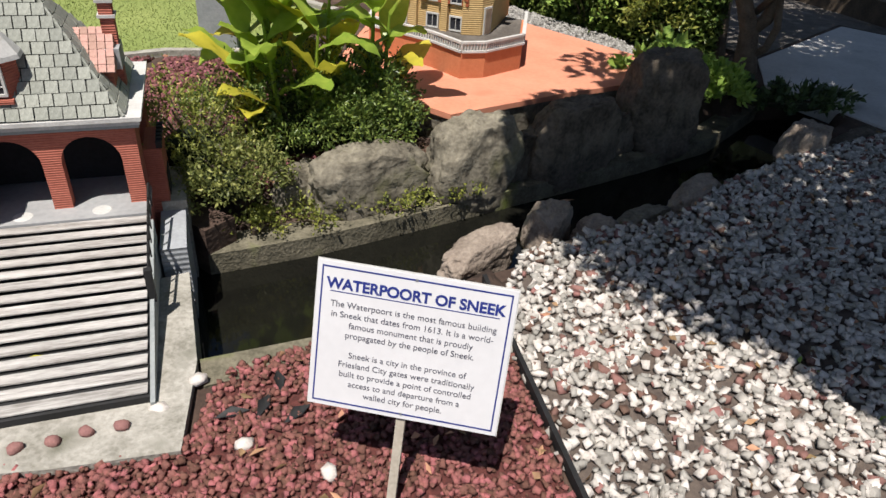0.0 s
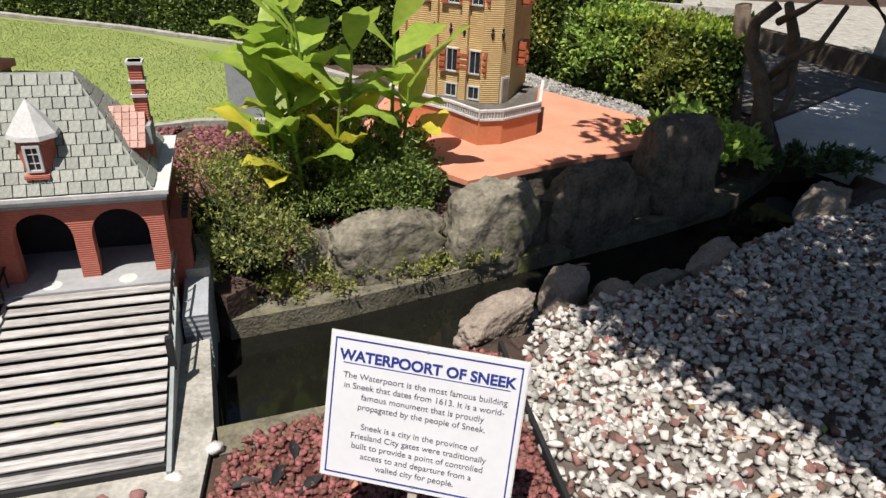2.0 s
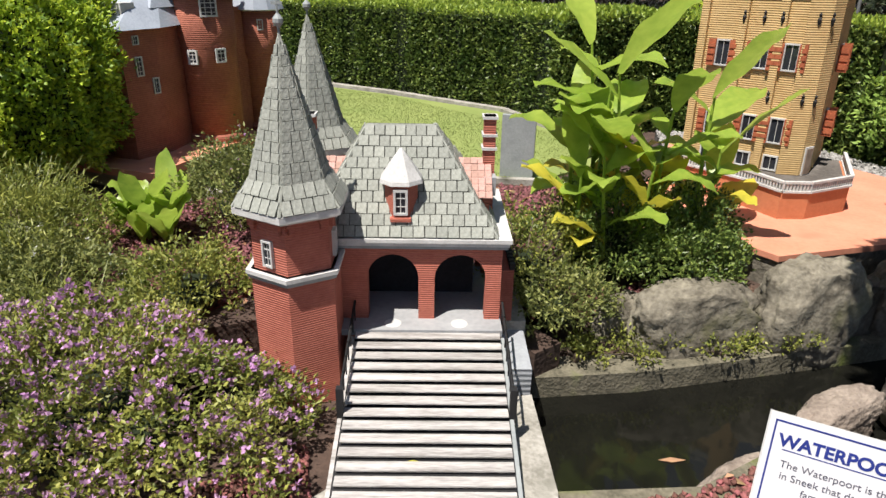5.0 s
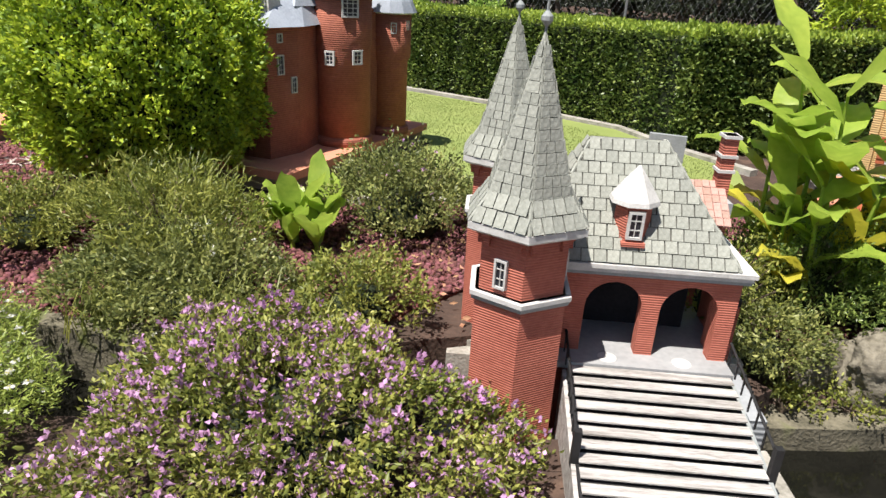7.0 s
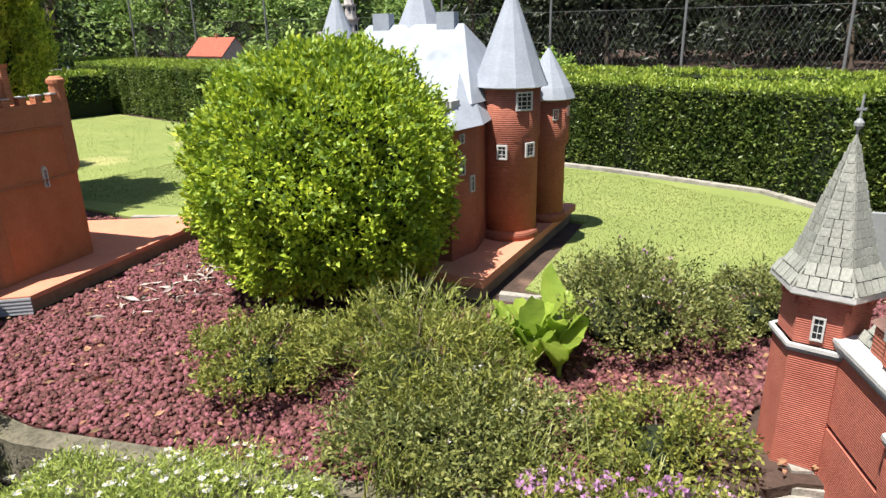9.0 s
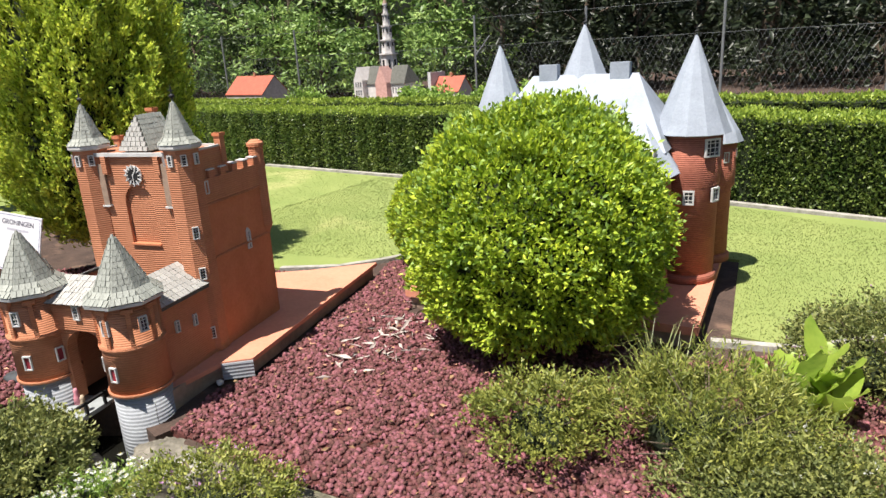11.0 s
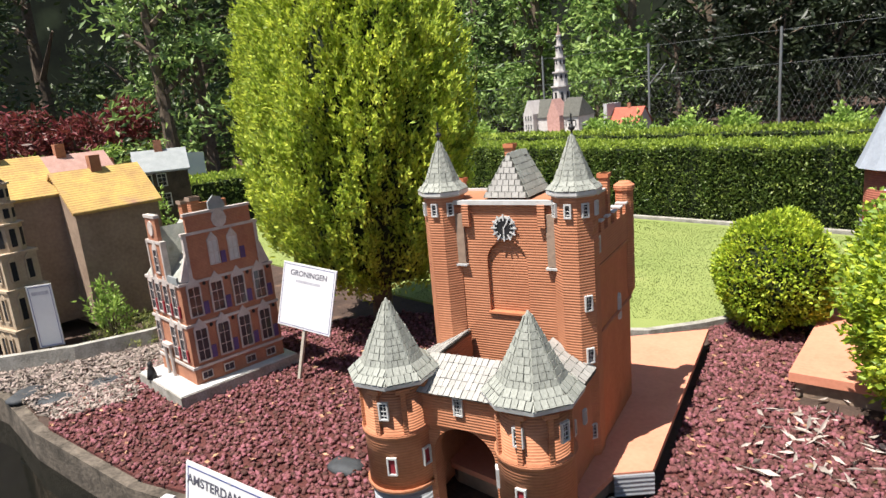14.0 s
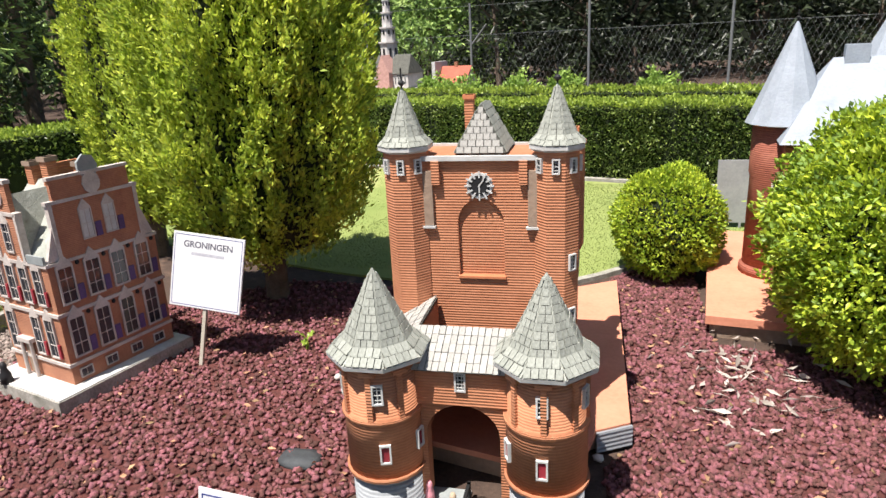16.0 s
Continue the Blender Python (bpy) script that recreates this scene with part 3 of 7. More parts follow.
def hedge(name, pts, width, height, n_side, n_top, label, leaf=0.045, taper=0.95):
    ob = thing(name, 0, 0, 0, 0, label, "hedge")
    g = Geo()
    ins = 0.06
    rows = []
    for k, (x, y) in enumerate(pts):
        a, b = Vector(pts[max(k - 1, 0)]), Vector(pts[min(k + 1, len(pts) - 1)])
        d = (b - a).normalized()
        rows.append((Vector((x, y)), Vector((-d.y, d.x))))
    for (p, q), (p2, q2) in zip(rows, rows[1:]):
        vs = []
        for c, o in ((p, q), (p2, q2)):
            vs += [(*(c + o * ins), 0.0), (*(c + o * (width - ins)), 0.0), (*(c + o * (width - ins)), height - ins), (*(c + o * ins), height - ins)]
        g.add(vs, [(0, 3, 7, 4), (3, 2, 6, 7), (2, 1, 5, 6), (0, 1, 2, 3), (7, 6, 5, 4)])
    # added filler body, coloured as the hedge's inner shade
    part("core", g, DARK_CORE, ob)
    lens = np.array([(b[0] - a[0]).length for a, b in zip(rows, rows[1:])])

    def place(n, u_lo, u_hi, z_lo, z_hi):
        seg = RNG.choice(len(lens), n, p=lens / lens.sum())
        t = RNG.uniform(0, 1, (n, 1))
        A = np.array([r[0] for r in rows])
        O = np.array([r[1] for r in rows])
        c = A[seg] * (1 - t) + A[seg + 1] * t
        o = unit(O[seg] * (1 - t) + O[seg + 1] * t)
        u = RNG.uniform(u_lo, u_hi, (n, 1))
        xy = c + o * u
        wob = 0.035 * np.sin(xy[:, :1] * 5.3 + 1) * np.sin(xy[:, :1] * 2.1) + 0.02 * np.sin(xy[:, :1] * 17)
        z = RNG.uniform(z_lo, z_hi, (n, 1))
        return np.column_stack([xy + o * wob, z + wob * 0.5]), np.column_stack([o, np.zeros(n)])

    P, O = place(n_side, 0.0, 0.09, 0.0, height)
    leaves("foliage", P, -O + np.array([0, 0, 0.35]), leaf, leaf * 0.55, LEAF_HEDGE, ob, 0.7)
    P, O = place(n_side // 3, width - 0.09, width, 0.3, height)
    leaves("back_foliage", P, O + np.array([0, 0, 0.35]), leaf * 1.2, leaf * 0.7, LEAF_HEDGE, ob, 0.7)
    # top leaves take the lighter copy, painting the sunlit band
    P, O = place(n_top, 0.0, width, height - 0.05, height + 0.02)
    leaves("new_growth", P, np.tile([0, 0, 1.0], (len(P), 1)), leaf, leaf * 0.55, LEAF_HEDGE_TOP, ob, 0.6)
    return ob


hedge("hedge", [(-16.5, 9.6), (-12, 8.72), (-9.2, 8.25), (-6.5, 7.9), (-4.1, 7.5), (-2.65, 7.1), (-1.9, 6.5)], 0.85, 0.97, 62000, 34000, "long clipped dark green box hedge, top leaves painted lighter as sunlit")
hedge("hedge", [(-1.9, 6.5), (-1.0, 6.75), (0.25, 6.75), (0.55, 6.3)], 0.8, 1.03, 19000, 9000, "dense glossy garden hedge behind the yellow tower", 0.05)
hedge("hedge", [(0.55, 6.3), (0.85, 6.0), (1.15, 5.75), (1.75, 5.5)], 0.7, 0.66, 8000, 5000, "lower loose hedge end beside the shaded path", 0.055)
hedge("hedge", [(-26, 15.5), (-18, 14.0), (-10, 13.2), (-3, 12.4), (3, 12.0)], 1.0, 0.72, 18000, 16000, "second clipped hedge row farther back", 0.08)
hedge("hedge", [(-15.5, 9.2), (-15.9, 6.0), (-17.5, 2.0)], 0.8, 0.85, 7000, 7000, "low clipped hedge beside the model houses", 0.07)


def shell(n, squash_low=0.25):
    d = unit(RNG.normal(0, 1, (n, 3)))
    d[:, 2] = np.where(d[:, 2] < -0.75, -d[:, 2], d[:, 2])
    return d


def bush(name, x, y, z, rx, ry, rz_, n, material, leaf, label, category="bush", lump=0.10, width=0.55, core=0.86, spread=0.7, extra=None, seed=0.0, depth=0.2, low=-1.0, clump=0.03):
    ob = thing(name, x, y, 0, 0, label, category)
    d = shell(n)
    if low > -1:
        d[:, 2] = np.where(d[:, 2] < low, np.abs(d[:, 2]), d[:, 2])
    f = 1 + lump * (np.sin(d[:, 0] * 5 + seed) * np.sin(d[:, 1] * 4.3 + seed * 2) + 0.6 * np.sin(d[:, 2] * 7 + d[:, 0] * 6 + seed) + 0.5 * np.sin(d[:, 1] * 13 + d[:, 2] * 11))
    f = f + clump * (np.sin(d[:, 0] * 17 + seed) * np.sin(d[:, 1] * 19 + 1) + np.sin(d[:, 2] * 21 + d[:, 0] * 9) * np.sin(d[:, 1] * 23 + d[:, 2] * 8))
    f = f * RNG.uniform(1 - depth, 1.03, n) ** 0.8
    R = np.array([rx, ry, rz_])
    P = d * f[:, None] * R + np.array([0, 0, z])
    keep = P[:, 2] > 0.005
    P, d = P[keep], d[keep]
    g = Geo()
    bm = bmesh.new()
    bmesh.ops.create_icosphere(bm, subdivisions=3, radius=1)
    g.add([(v.co.x * rx * core * 0.93, v.co.y * ry * core * 0.93, max(0.0, v.co.z * rz_ * core * 0.93 + z)) for v in bm.verts], [tuple(v.index for v in f_.verts) for f_ in bm.faces])
    bm.free()
    # added filler body, its near-black colour painting the bush's inner shade
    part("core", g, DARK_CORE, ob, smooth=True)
    trunk = Geo().tube([(0, 0, -0.01), (0.01, 0, z)], [0.03, 0.02], 6)
    part("trunk", trunk, BARK, ob)
    leaves("foliage", P, d + np.array([0, 0, 0.35]), leaf, leaf * width, material, ob, spread)
    for nm, m, cnt, ln, wd in extra or ():
        k = RNG.choice(np.flatnonzero(d[:, 2] > -0.05), cnt)
        leaves(nm, P[k] * 1.02 + d[k] * 0.02, d[k] + np.array([0, 0, 0.4]), ln, wd, m, ob, 1.0)
    return ob


bush("round_bush", -4.95, 3.28, 0.72, 0.80, 0.80, 0.77, 62000, LEAF_BALL, 0.038, "large round clipped bush with bright yellow-green leaves", lump=0.035, core=0.87, extra=(("young_leaves", LEAF_LIGHT, 4000, 0.038, 0.022),), depth=0.17, width=0.58, clump=0.06)
bush("round_bush", -6.36, 4.55, 0.41, 0.40, 0.40, 0.43, 15000, LEAF_BALL, 0.032, "small round clipped bush on the lawn edge", lump=0.05, core=0.93, depth=0.1)


def conifer(x, y, wide, high, m, label):
    ob = thing("conifer", x, y, 0, 0, label, "tree")
    part("trunk", Geo().tube([(0, 0, -0.02), (0.02, 0, 0.6), (0, 0, 2.6 * high)], [0.09, 0.08, 0.03], 8), BARK, ob)
    prof = lambda z: wide * np.interp(z / high, [0.34, 0.58, 1.1, 1.8, 2.3, 2.7, 3.1], [0.42, 0.80, 1.02, 1.04, 0.92, 0.66, 0.12])
    rings = [(float(prof(z * high)) * 0.80, z * high) for z in (0.46, 0.60, 0.8, 1.1, 1.5, 1.8, 2.1, 2.4, 2.7, 3.0)]
    # added filler inside the conifer, shade between plumes painted near-black
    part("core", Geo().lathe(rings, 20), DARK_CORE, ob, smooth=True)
    # upright plumes, each a tapered spray of small fronds, with gaps between
    z = RNG.uniform(0.36, 3.0, m) * high
    a = RNG.uniform(0, 2 * math.pi, m)
    lump = 0.97 + 0.07 * np.sin(a * 5 + z * 1.6) + 0.11 * np.sin(a * 9 - z * 2.8) + 0.05 * np.sin(a * 21 + z * 8)
    r = prof(z) * lump * RNG.uniform(0.76, 1.04, m)
    C = np.column_stack([r * np.cos(a), r * np.sin(a), z])
    O = np.column_stack([np.cos(a), np.sin(a), np.zeros(m)])
    D = unit(O * 0.42 + np.array([0, 0, 1.0]) + RNG.normal(0, 0.14, (m, 3)))
    k = 42
    t = RNG.uniform(0, 1, (m, k, 1))
    H = RNG.uniform(0.13, 0.27, (m, 1, 1))
    P = C[:, None] + D[:, None] * t * H + RNG.normal(0, 1, (m, k, 3)) * (0.036 * (1.15 - t))
    G = np.repeat((D + O * 0.2)[:, None], k, 1)
    leaves("foliage", P.reshape(-1, 3), G.reshape(-1, 3), 0.046, 0.020, LEAF_CONIFER, ob, 0.5)


conifer(-9.15, 3.34, 0.76, 1.0, 3000, "tall dense golden green conifer with upright feathery fronds")
conifer(-11.0, 4.02, 0.40, 0.98, 800, "slim dark green conifer beside the broad one")

bg = [(-11.5, 1.0), (-9.95, 0.98), (-9.75, 1.45), (-10.1, 1.62), (-10.1, 2.7), (-10.7, 2.8), (-10.75, 2.0), (-11.1, 1.4)]
MULCH = mat("grey_brown_mulch", (0.36, 0.30, 0.26), (0.17, 0.135, 0.115), 20, 0.95, 0.4, island=0.55)
tagged(stones("mulch_bits", scatter(bg, 4200, 0.012), 0.030, MULCH, flat=0.4), "weathered grey-brown mulch beside the pond wall", "mulch", kind="stuff")
P = scatter(bg, 1500, 0.022)
tagged(leaves("mulch_strips", P, np.column_stack([RNG.normal(0, 1, (len(P), 2)), np.full(len(P), 0.12)]), 0.070, 0.014, MULCH, spread=0.15), "dry strips of bark and twig on the mulch", "mulch", kind="stuff")
wall_along("tower_ledge", [(-2.55, 3.05), (-2.33, 2.42), (-2.10, 2.48)], 0.07, -0.45, -0.03, CONCRETE, "weathered concrete ledge at the tower's foot", "ledge")

# ---- model buildings ----


def window(parent, x, z, w, h, m, frame_mat=None, pane_mat=None, bars=(1, 2), depth=0.012, arched=False, name="window"):
    """A small window: frame ring, dark pane and glazing bars, in the frame m whose -y looks outwards."""
    t = (0.10 if w > 0.08 else 0.16) * min(w, h) if w > 0.035 else 0.2 * w
    g = Geo()
    for b in ((x - w / 2, x + w / 2, z - h / 2, z - h / 2 + t), (x - w / 2, x + w / 2, z + h / 2 - t, z + h / 2), (x - w / 2, x - w / 2 + t, z - h / 2 + t, z + h / 2 - t), (x + w / 2 - t, x + w / 2, z - h / 2 + t, z + h / 2 - t)):
        g.box(b[0], b[1], -depth, 0.004, b[2], b[3], m)
    if arched:
        g.add([m @ Vector(p) for p in ((x - w / 2, -depth, z + h / 2), (x + w / 2, -depth, z + h / 2), (x, -depth, z + h / 2 + w * 0.6), (x - w / 2, 0, z + h / 2), (x + w / 2, 0, z + h / 2), (x, 0, z + h / 2 + w * 0.6))], [(0, 1, 2), (0, 2, 5, 3), (1, 4, 5, 2)])
    f = part(name, g, frame_mat or WHITE, parent)
    part("pane", Geo().box(x - w / 2 + t * 0.9, x + w / 2 - t * 0.9, -depth * 0.35, 0.002, z - h / 2 + t * 0.9, z + h / 2 - t * 0.9, m), pane_mat or GLASS_DARK, f)
    gb = Geo()
    for i in range(1, bars[0] + 1):
        bx = x - w / 2 + w * i / (bars[0] + 1)
        gb.box(bx - t * 0.18, bx + t * 0.18, -depth * 0.6, -depth * 0.3, z - h / 2 + t, z + h / 2 - t, m)
    for i in range(1, bars[1] + 1):
        bz = z - h / 2 + h * i / (bars[1] + 1)
        gb.box(x - w / 2 + t, x + w / 2 - t, -depth * 0.62, -depth * 0.32, bz - t * 0.18, bz + t * 0.18, m)
    if bars != (0, 0):
        part("glazing_bar", gb, frame_mat or WHITE, f)
    return f


def facing(x, y, rz):
    """A frame at (x, y) whose -y axis looks outwards, turned by rz degrees."""
    return pose(x, y, 0, 0, 0, rz)


SHINGLE = {}


def shingle_mesh(w, h, t, material):
    key = (round(w, 4), round(h, 4), material.name)
    if key not in SHINGLE:
        g = Geo().box(-w / 2, w / 2, 0, h, 0, t)
        me = bpy.data.meshes.new("shingle")
        me.from_pydata(g.v, [], g.f)
        me.materials.append(material)
        SHINGLE[key] = me
    return SHINGLE[key]


def shingle_face(parent, a, b, c, d, rows, per_row, material, name="shingle", t=0.004, jitter=0.25):
    """Shingles over the roof face whose eave runs a to b and whose top runs d to c."""
    a, b, c, d = (Vector(p) for p in (a, b, c, d))
    nrm = (b - a).cross(d - a).normalized()
    count = 0
    for r in range(rows):
        t0, t1 = r / rows, (r + 1) / rows
        l0, r0 = a.lerp(d, t0), b.lerp(c, t0)
        l1, r1 = a.lerp(d, t1), b.lerp(c, t1)
        up = ((l1 + r1) / 2 - (l0 + r0) / 2)
        rise = up.length
        width = min((r0 - l0).length, (r1 - l1).length) + 0.4 * abs((r0 - l0).length - (r1 - l1).length)
        n = max(1, round(per_row * width / max((b - a).length, 1e-6)))
        xa = (r0 - l0).normalized() if (r0 - l0).length > 1e-6 else (b - a).normalized()
        up.normalize()
        za = xa.cross(up).normalized()
        w = width / n
        me = shingle_mesh(round(w * 0.90, 3), round(rise * 0.93, 3), t, material)
        mid = (l0 + r0) / 2
        for i in range(n):
            off = (i + 0.5 - n / 2) * w
            p = mid + xa * off + za * random.uniform(0.002, 0.005) + up * random.uniform(-jitter, jitter) * 0.06 * rise
            rot = Matrix((xa, up, za)).transposed().to_4x4()
            tiltm = Matrix.Rotation(random.uniform(-0.025, 0.025), 4, "Z") @ Matrix.Rotation(0.04, 4, "X")
            shared(name, me, parent, Matrix.Translation(p) @ rot @ tiltm)
            count += 1
    return count


def oct_roof(parent, cx, cy, r, z0, z1, sides, turn, material, rows, flare=0.0, base_n=5, ridge_mat=None, label="", drop=0.0, stop=0.93):
    """A steep many-sided roof with a flared foot, shingled face by face, with hip rolls."""
    zf = z0 + (z1 - z0) * 0.16
    rf = r * 0.67 if flare else r * 0.84
    g = Geo()
    low, mid = ngon(r, sides, turn, cx, cy), ngon(rf, sides, turn, cx, cy)
    n = sides
    vs = [(x, y, z0) for x, y in low] + [(x, y, zf) for x, y in mid] + [(cx, cy, z1)]
    fs = [tuple(range(n - 1, -1, -1))] + [(i, (i + 1) % n, n + (i + 1) % n, n + i) for i in range(n)] + [(n + i, n + (i + 1) % n, 2 * n) for i in range(n)]
    roof = part("roof", g.add(vs, fs), SLATE_BASE, parent, label)
    for i in range(n):
        j = (i + 1) % n
        a, b = Vector((*low[i], z0)), Vector((*low[j], z0))
        c, d = Vector((*mid[j], zf)), Vector((*mid[i], zf))
        shingle_face(roof, a, b, c, d, 2, base_n, material)
        top = Vector((cx, cy, z1))
        shingle_face(roof, d, c, c.lerp(top, stop), d.lerp(top, stop), rows, max(2, base_n - 1), material)
        part("hip_roll", Geo().tube([a, d, top], [0.006, 0.006, 0.004], 5), ridge_mat or material, roof)
    return roof


def ring_band(name, parent, r, z0, z1, sides, turn, cx, cy, material, grow=0.0):
    return part(name, Geo().lathe([(r, z0), (r + grow, z1)], sides, cx, cy, turn), material, parent)


def finial(parent, x, y, z, h, material=None):
    g = Geo().tube([(x, y, z - 0.02), (x, y, z + h)], 0.004, 5).lathe([(0.005, z + h * 0.16), (0.016, z + h * 0.26), (0.016, z + h * 0.34), (0.005, z + h * 0.44)], 10, x, y)
    g.box(x - 0.016, x + 0.016, y - 0.003, y + 0.003, z + h * 0.62, z + h * 0.68)
    part("finial", g, material or COPPER_GREY, parent)


def arch_wall(x0, x1, z0, z1, y0, y1, holes, n=12):
    """A wall along x in one piece, pierced by arches: (centre, half width, foot, spring, rise)."""
    out = [(x0, z0)]
    for cx, hw, zf, zs, rise in holes:
        arc = [(cx - hw * math.cos(math.pi * i / n), zs + rise * math.sin(math.pi * i / n)) for i in range(n + 1)]
        ring = [(cx - hw, zf)] + arc + [(cx + hw, zf)]
        if zf > z0:
            ring = [(cx, z0), (cx, zf)] + ring + [(cx, zf), (cx, z0)]
        out += ring
    out += [(x1, z0), (x1, z1), (x0, z1)]
    m = len(out)
    vs = [(x, y, z) for y in (y0, y1) for x, z in out]
    fs = [tuple(range(m)), tuple(range(2 * m - 1, m - 1, -1))]
    fs += [((i + 1) % m, i, m + i, m + (i + 1) % m) for i in range(m)]
    return Geo().add(vs, fs)


def water_gate():
    ob = thing("water_gate_model", -1.305, 2.36, 0, 21.0, "salmon brick miniature water gate with shingle roofs and white stairs", "model building")
    # body, arcade and floor
    part("base_wall", Geo().box(-0.76, 0.0, 0.0, 0.54, -0.45, 0.19), BRICK_GATE, ob)
    part("landing", Geo().box(-0.60, 0.005, -0.085, 0.50, 0.19, 0.214), PALE_BOARD, ob, "pale grey landing floor")
    part("front_wall", arch_wall(-0.62, 0.0, 0.214, 0.515, 0.0, 0.05, [(-0.395, 0.093, 0.214, 0.383, 0.093), (-0.150, 0.093, 0.214, 0.383, 0.093)]), BRICK_GATE, ob)
    part("side_wall", Geo().box(-0.045, 0.0, 0.05, 0.12, 0.214, 0.515).box(-0.045, 0.0, 0.40, 0.52, 0.214, 0.515).box(-0.045, 0.0, 0.12, 0.40, 0.43, 0.515), BRICK_GATE, ob)
    part("side_wall", Geo().box(-0.76, -0.70, 0.05, 0.52, 0.214, 0.515), BRICK_GATE, ob)
    part("back_wall", arch_wall(-0.76, 0.0, 0.214, 0.515, 0.47, 0.52, [(-0.395, 0.085, 0.214, 0.36, 0.085), (-0.150, 0.085, 0.214, 0.36, 0.085)]), BRICK_GATE, ob)
    # ceiling and added panel in near-black, painting the shade behind the arches
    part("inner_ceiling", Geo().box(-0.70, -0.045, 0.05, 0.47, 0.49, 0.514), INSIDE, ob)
    part("pier_wall", Geo().box(-0.66, -0.09, 0.22, 0.24, 0.214, 0.49), INSIDE, ob, "near-black inner panel painting the arcade's shade")
    for x in (-0.395, -0.15):
        part("floor_disc", Geo().lathe([(0.032, 0.214), (0.030, 0.2155)], 18, x, -0.035), WHITE, ob, "pale round inlay")
    part("cornice", Geo().box(-0.78, 0.022, -0.022, 0.54, 0.517, 0.532).box(-0.785, 0.030, -0.030, 0.55, 0.532, 0.546), WHITE, ob, "white painted cornice")
    # grey strip below the cornice, with its cast shadow put into the colour
    g = Geo().box(-0.775, 0.018, -0.018, 0.535, 0.505, 0.517)
    part("cornice_shadow_band", g, COPPER_GREY, ob)
    # hipped main roof
    e = [(-0.70, -0.018, 0.548), (-0.022, -0.018, 0.548), (-0.022, 0.52, 0.548), (-0.70, 0.52, 0.548)]
    rl, rr = (-0.495, 0.268, 0.885), (-0.255, 0.268, 0.885)
    f1, f2, f3, f4 = (-0.50, 0.255, 0.885), (-0.25, 0.255, 0.885), (-0.25, 0.285, 0.885), (-0.50, 0.285, 0.885)
    roof = part("roof", Geo().add(e + [f1, f2, f3, f4], [(0, 1, 5, 4), (1, 2, 6, 5), (2, 3, 7, 6), (3, 0, 4, 7), (4, 5, 6, 7), (3, 2, 1, 0)]), SLATE_BASE, ob)
    shingle_face(roof, e[0], e[1], f2, f1, 10, 17, SLATE)
    shingle_face(roof, e[1], e[2], f3, f2, 10, 12, SLATE)
    shingle_face(roof, e[3], e[0], f1, f4, 10, 12, SLATE)
    for p, q in ((e[0], f1), (e[1], f2), (e[2], f3), (f1, f2)):
        part("hip_roll", Geo().tube([p, q], 0.006, 5), SLATE, roof)
    # dormer
    dm = part("dormer", Geo().prism(ngon(0.058, 6, radians(0), -0.365, 0.070), 0.60, 0.735).box(-0.405, -0.325, 0.07, 0.15, 0.61, 0.735), BRICK_GATE, ob, "small brick dormer with white conical cap")
    cap = Geo().lathe([(0.082, 0.728), (0.078, 0.742), (0.045, 0.79), (0.004, 0.845)], 8, -0.365, 0.080, radians(22.5))
    part("cap", cap, WHITE, dm)
    window(dm, -0.365, 0.668, 0.050, 0.092, facing(0, 0.018, 0), bars=(1, 2))
    part("sill", Geo().box(-0.402, -0.328, 0.000, 0.04, 0.600, 0.613), BRICK_GATE, dm)
    # side gables with pink tiles and chimneys
    for s in (1, -1):
        X = (lambda x: x) if s > 0 else (lambda x: -0.755 - x)
        lo, hi = sorted((X(-0.20), X(-0.045)))
        part("side_dormer", Geo().box(lo, hi, 0.13, 0.40, 0.546, 0.655), BRICK_RED, ob, "dark red side gable")
        a, b = sorted((X(-0.24), X(-0.035)))
        rf = part("side_roof", Geo().add([(a, 0.11, 0.652), (b, 0.11, 0.652), (b, 0.42, 0.652), (a, 0.42, 0.652), (a, 0.265, 0.76), (b, 0.265, 0.76)], [(0, 1, 5, 4), (2, 3, 4, 5), (1, 2, 5), (3, 0, 4), (3, 2, 1, 0)]), PINK_TILE, ob)
        shingle_face(rf, (a, 0.11, 0.652), (b, 0.11, 0.652), (b, 0.265, 0.76), (a, 0.265, 0.76), 6, 8, PINK_TILE, "tile", 0.003)
        cx = X(-0.045)
        ch = part("chimney", Geo().box(cx - 0.022, cx + 0.022, 0.235, 0.285, 0.56, 0.925), BRICK_GATE, ob, "banded brick chimney")
        for zz in (0.80, 0.85, 0.915):
            part("band", Geo().box(cx - 0.028, cx + 0.028, 0.228, 0.292, zz, zz + 0.010), WHITE, ch)
        part("block", Geo().box(cx - 0.026, cx + 0.026, 0.18, 0.30, 0.64, 0.71), PALE_BOARD, ch)
    # towers
    for cx, cy in ((-0.715, -0.10), (-0.765, 0.635)):
        hx = radians(30)
        tw = part("tower", Geo().prism(ngon(0.158, 6, hx, cx, cy), -0.45, 0.50), BRICK_GATE, ob, "six-sided brick corner tower")
        part("upper_shaft", Geo().prism(ngon(0.146, 6, hx, cx, cy), 0.50, 0.70), BRICK_GATE, tw)
        ring_band("string_course", tw, 0.168, 0.470, 0.486, 6, hx, cx, cy, COPPER_GREY, 0.006)
        ring_band("string_course", tw, 0.176, 0.486, 0.500, 6, hx, cx, cy, WHITE)
        ring_band("eave", tw, 0.182, 0.690, 0.700, 6, hx, cx, cy, WHITE, 0.010)
        ring_band("eave", tw, 0.198, 0.700, 0.722, 6, hx, cx, cy, WHITE)
        ap = 0.146 * math.cos(radians(30))
        for k in range(6):
            aa = radians(60 * k)
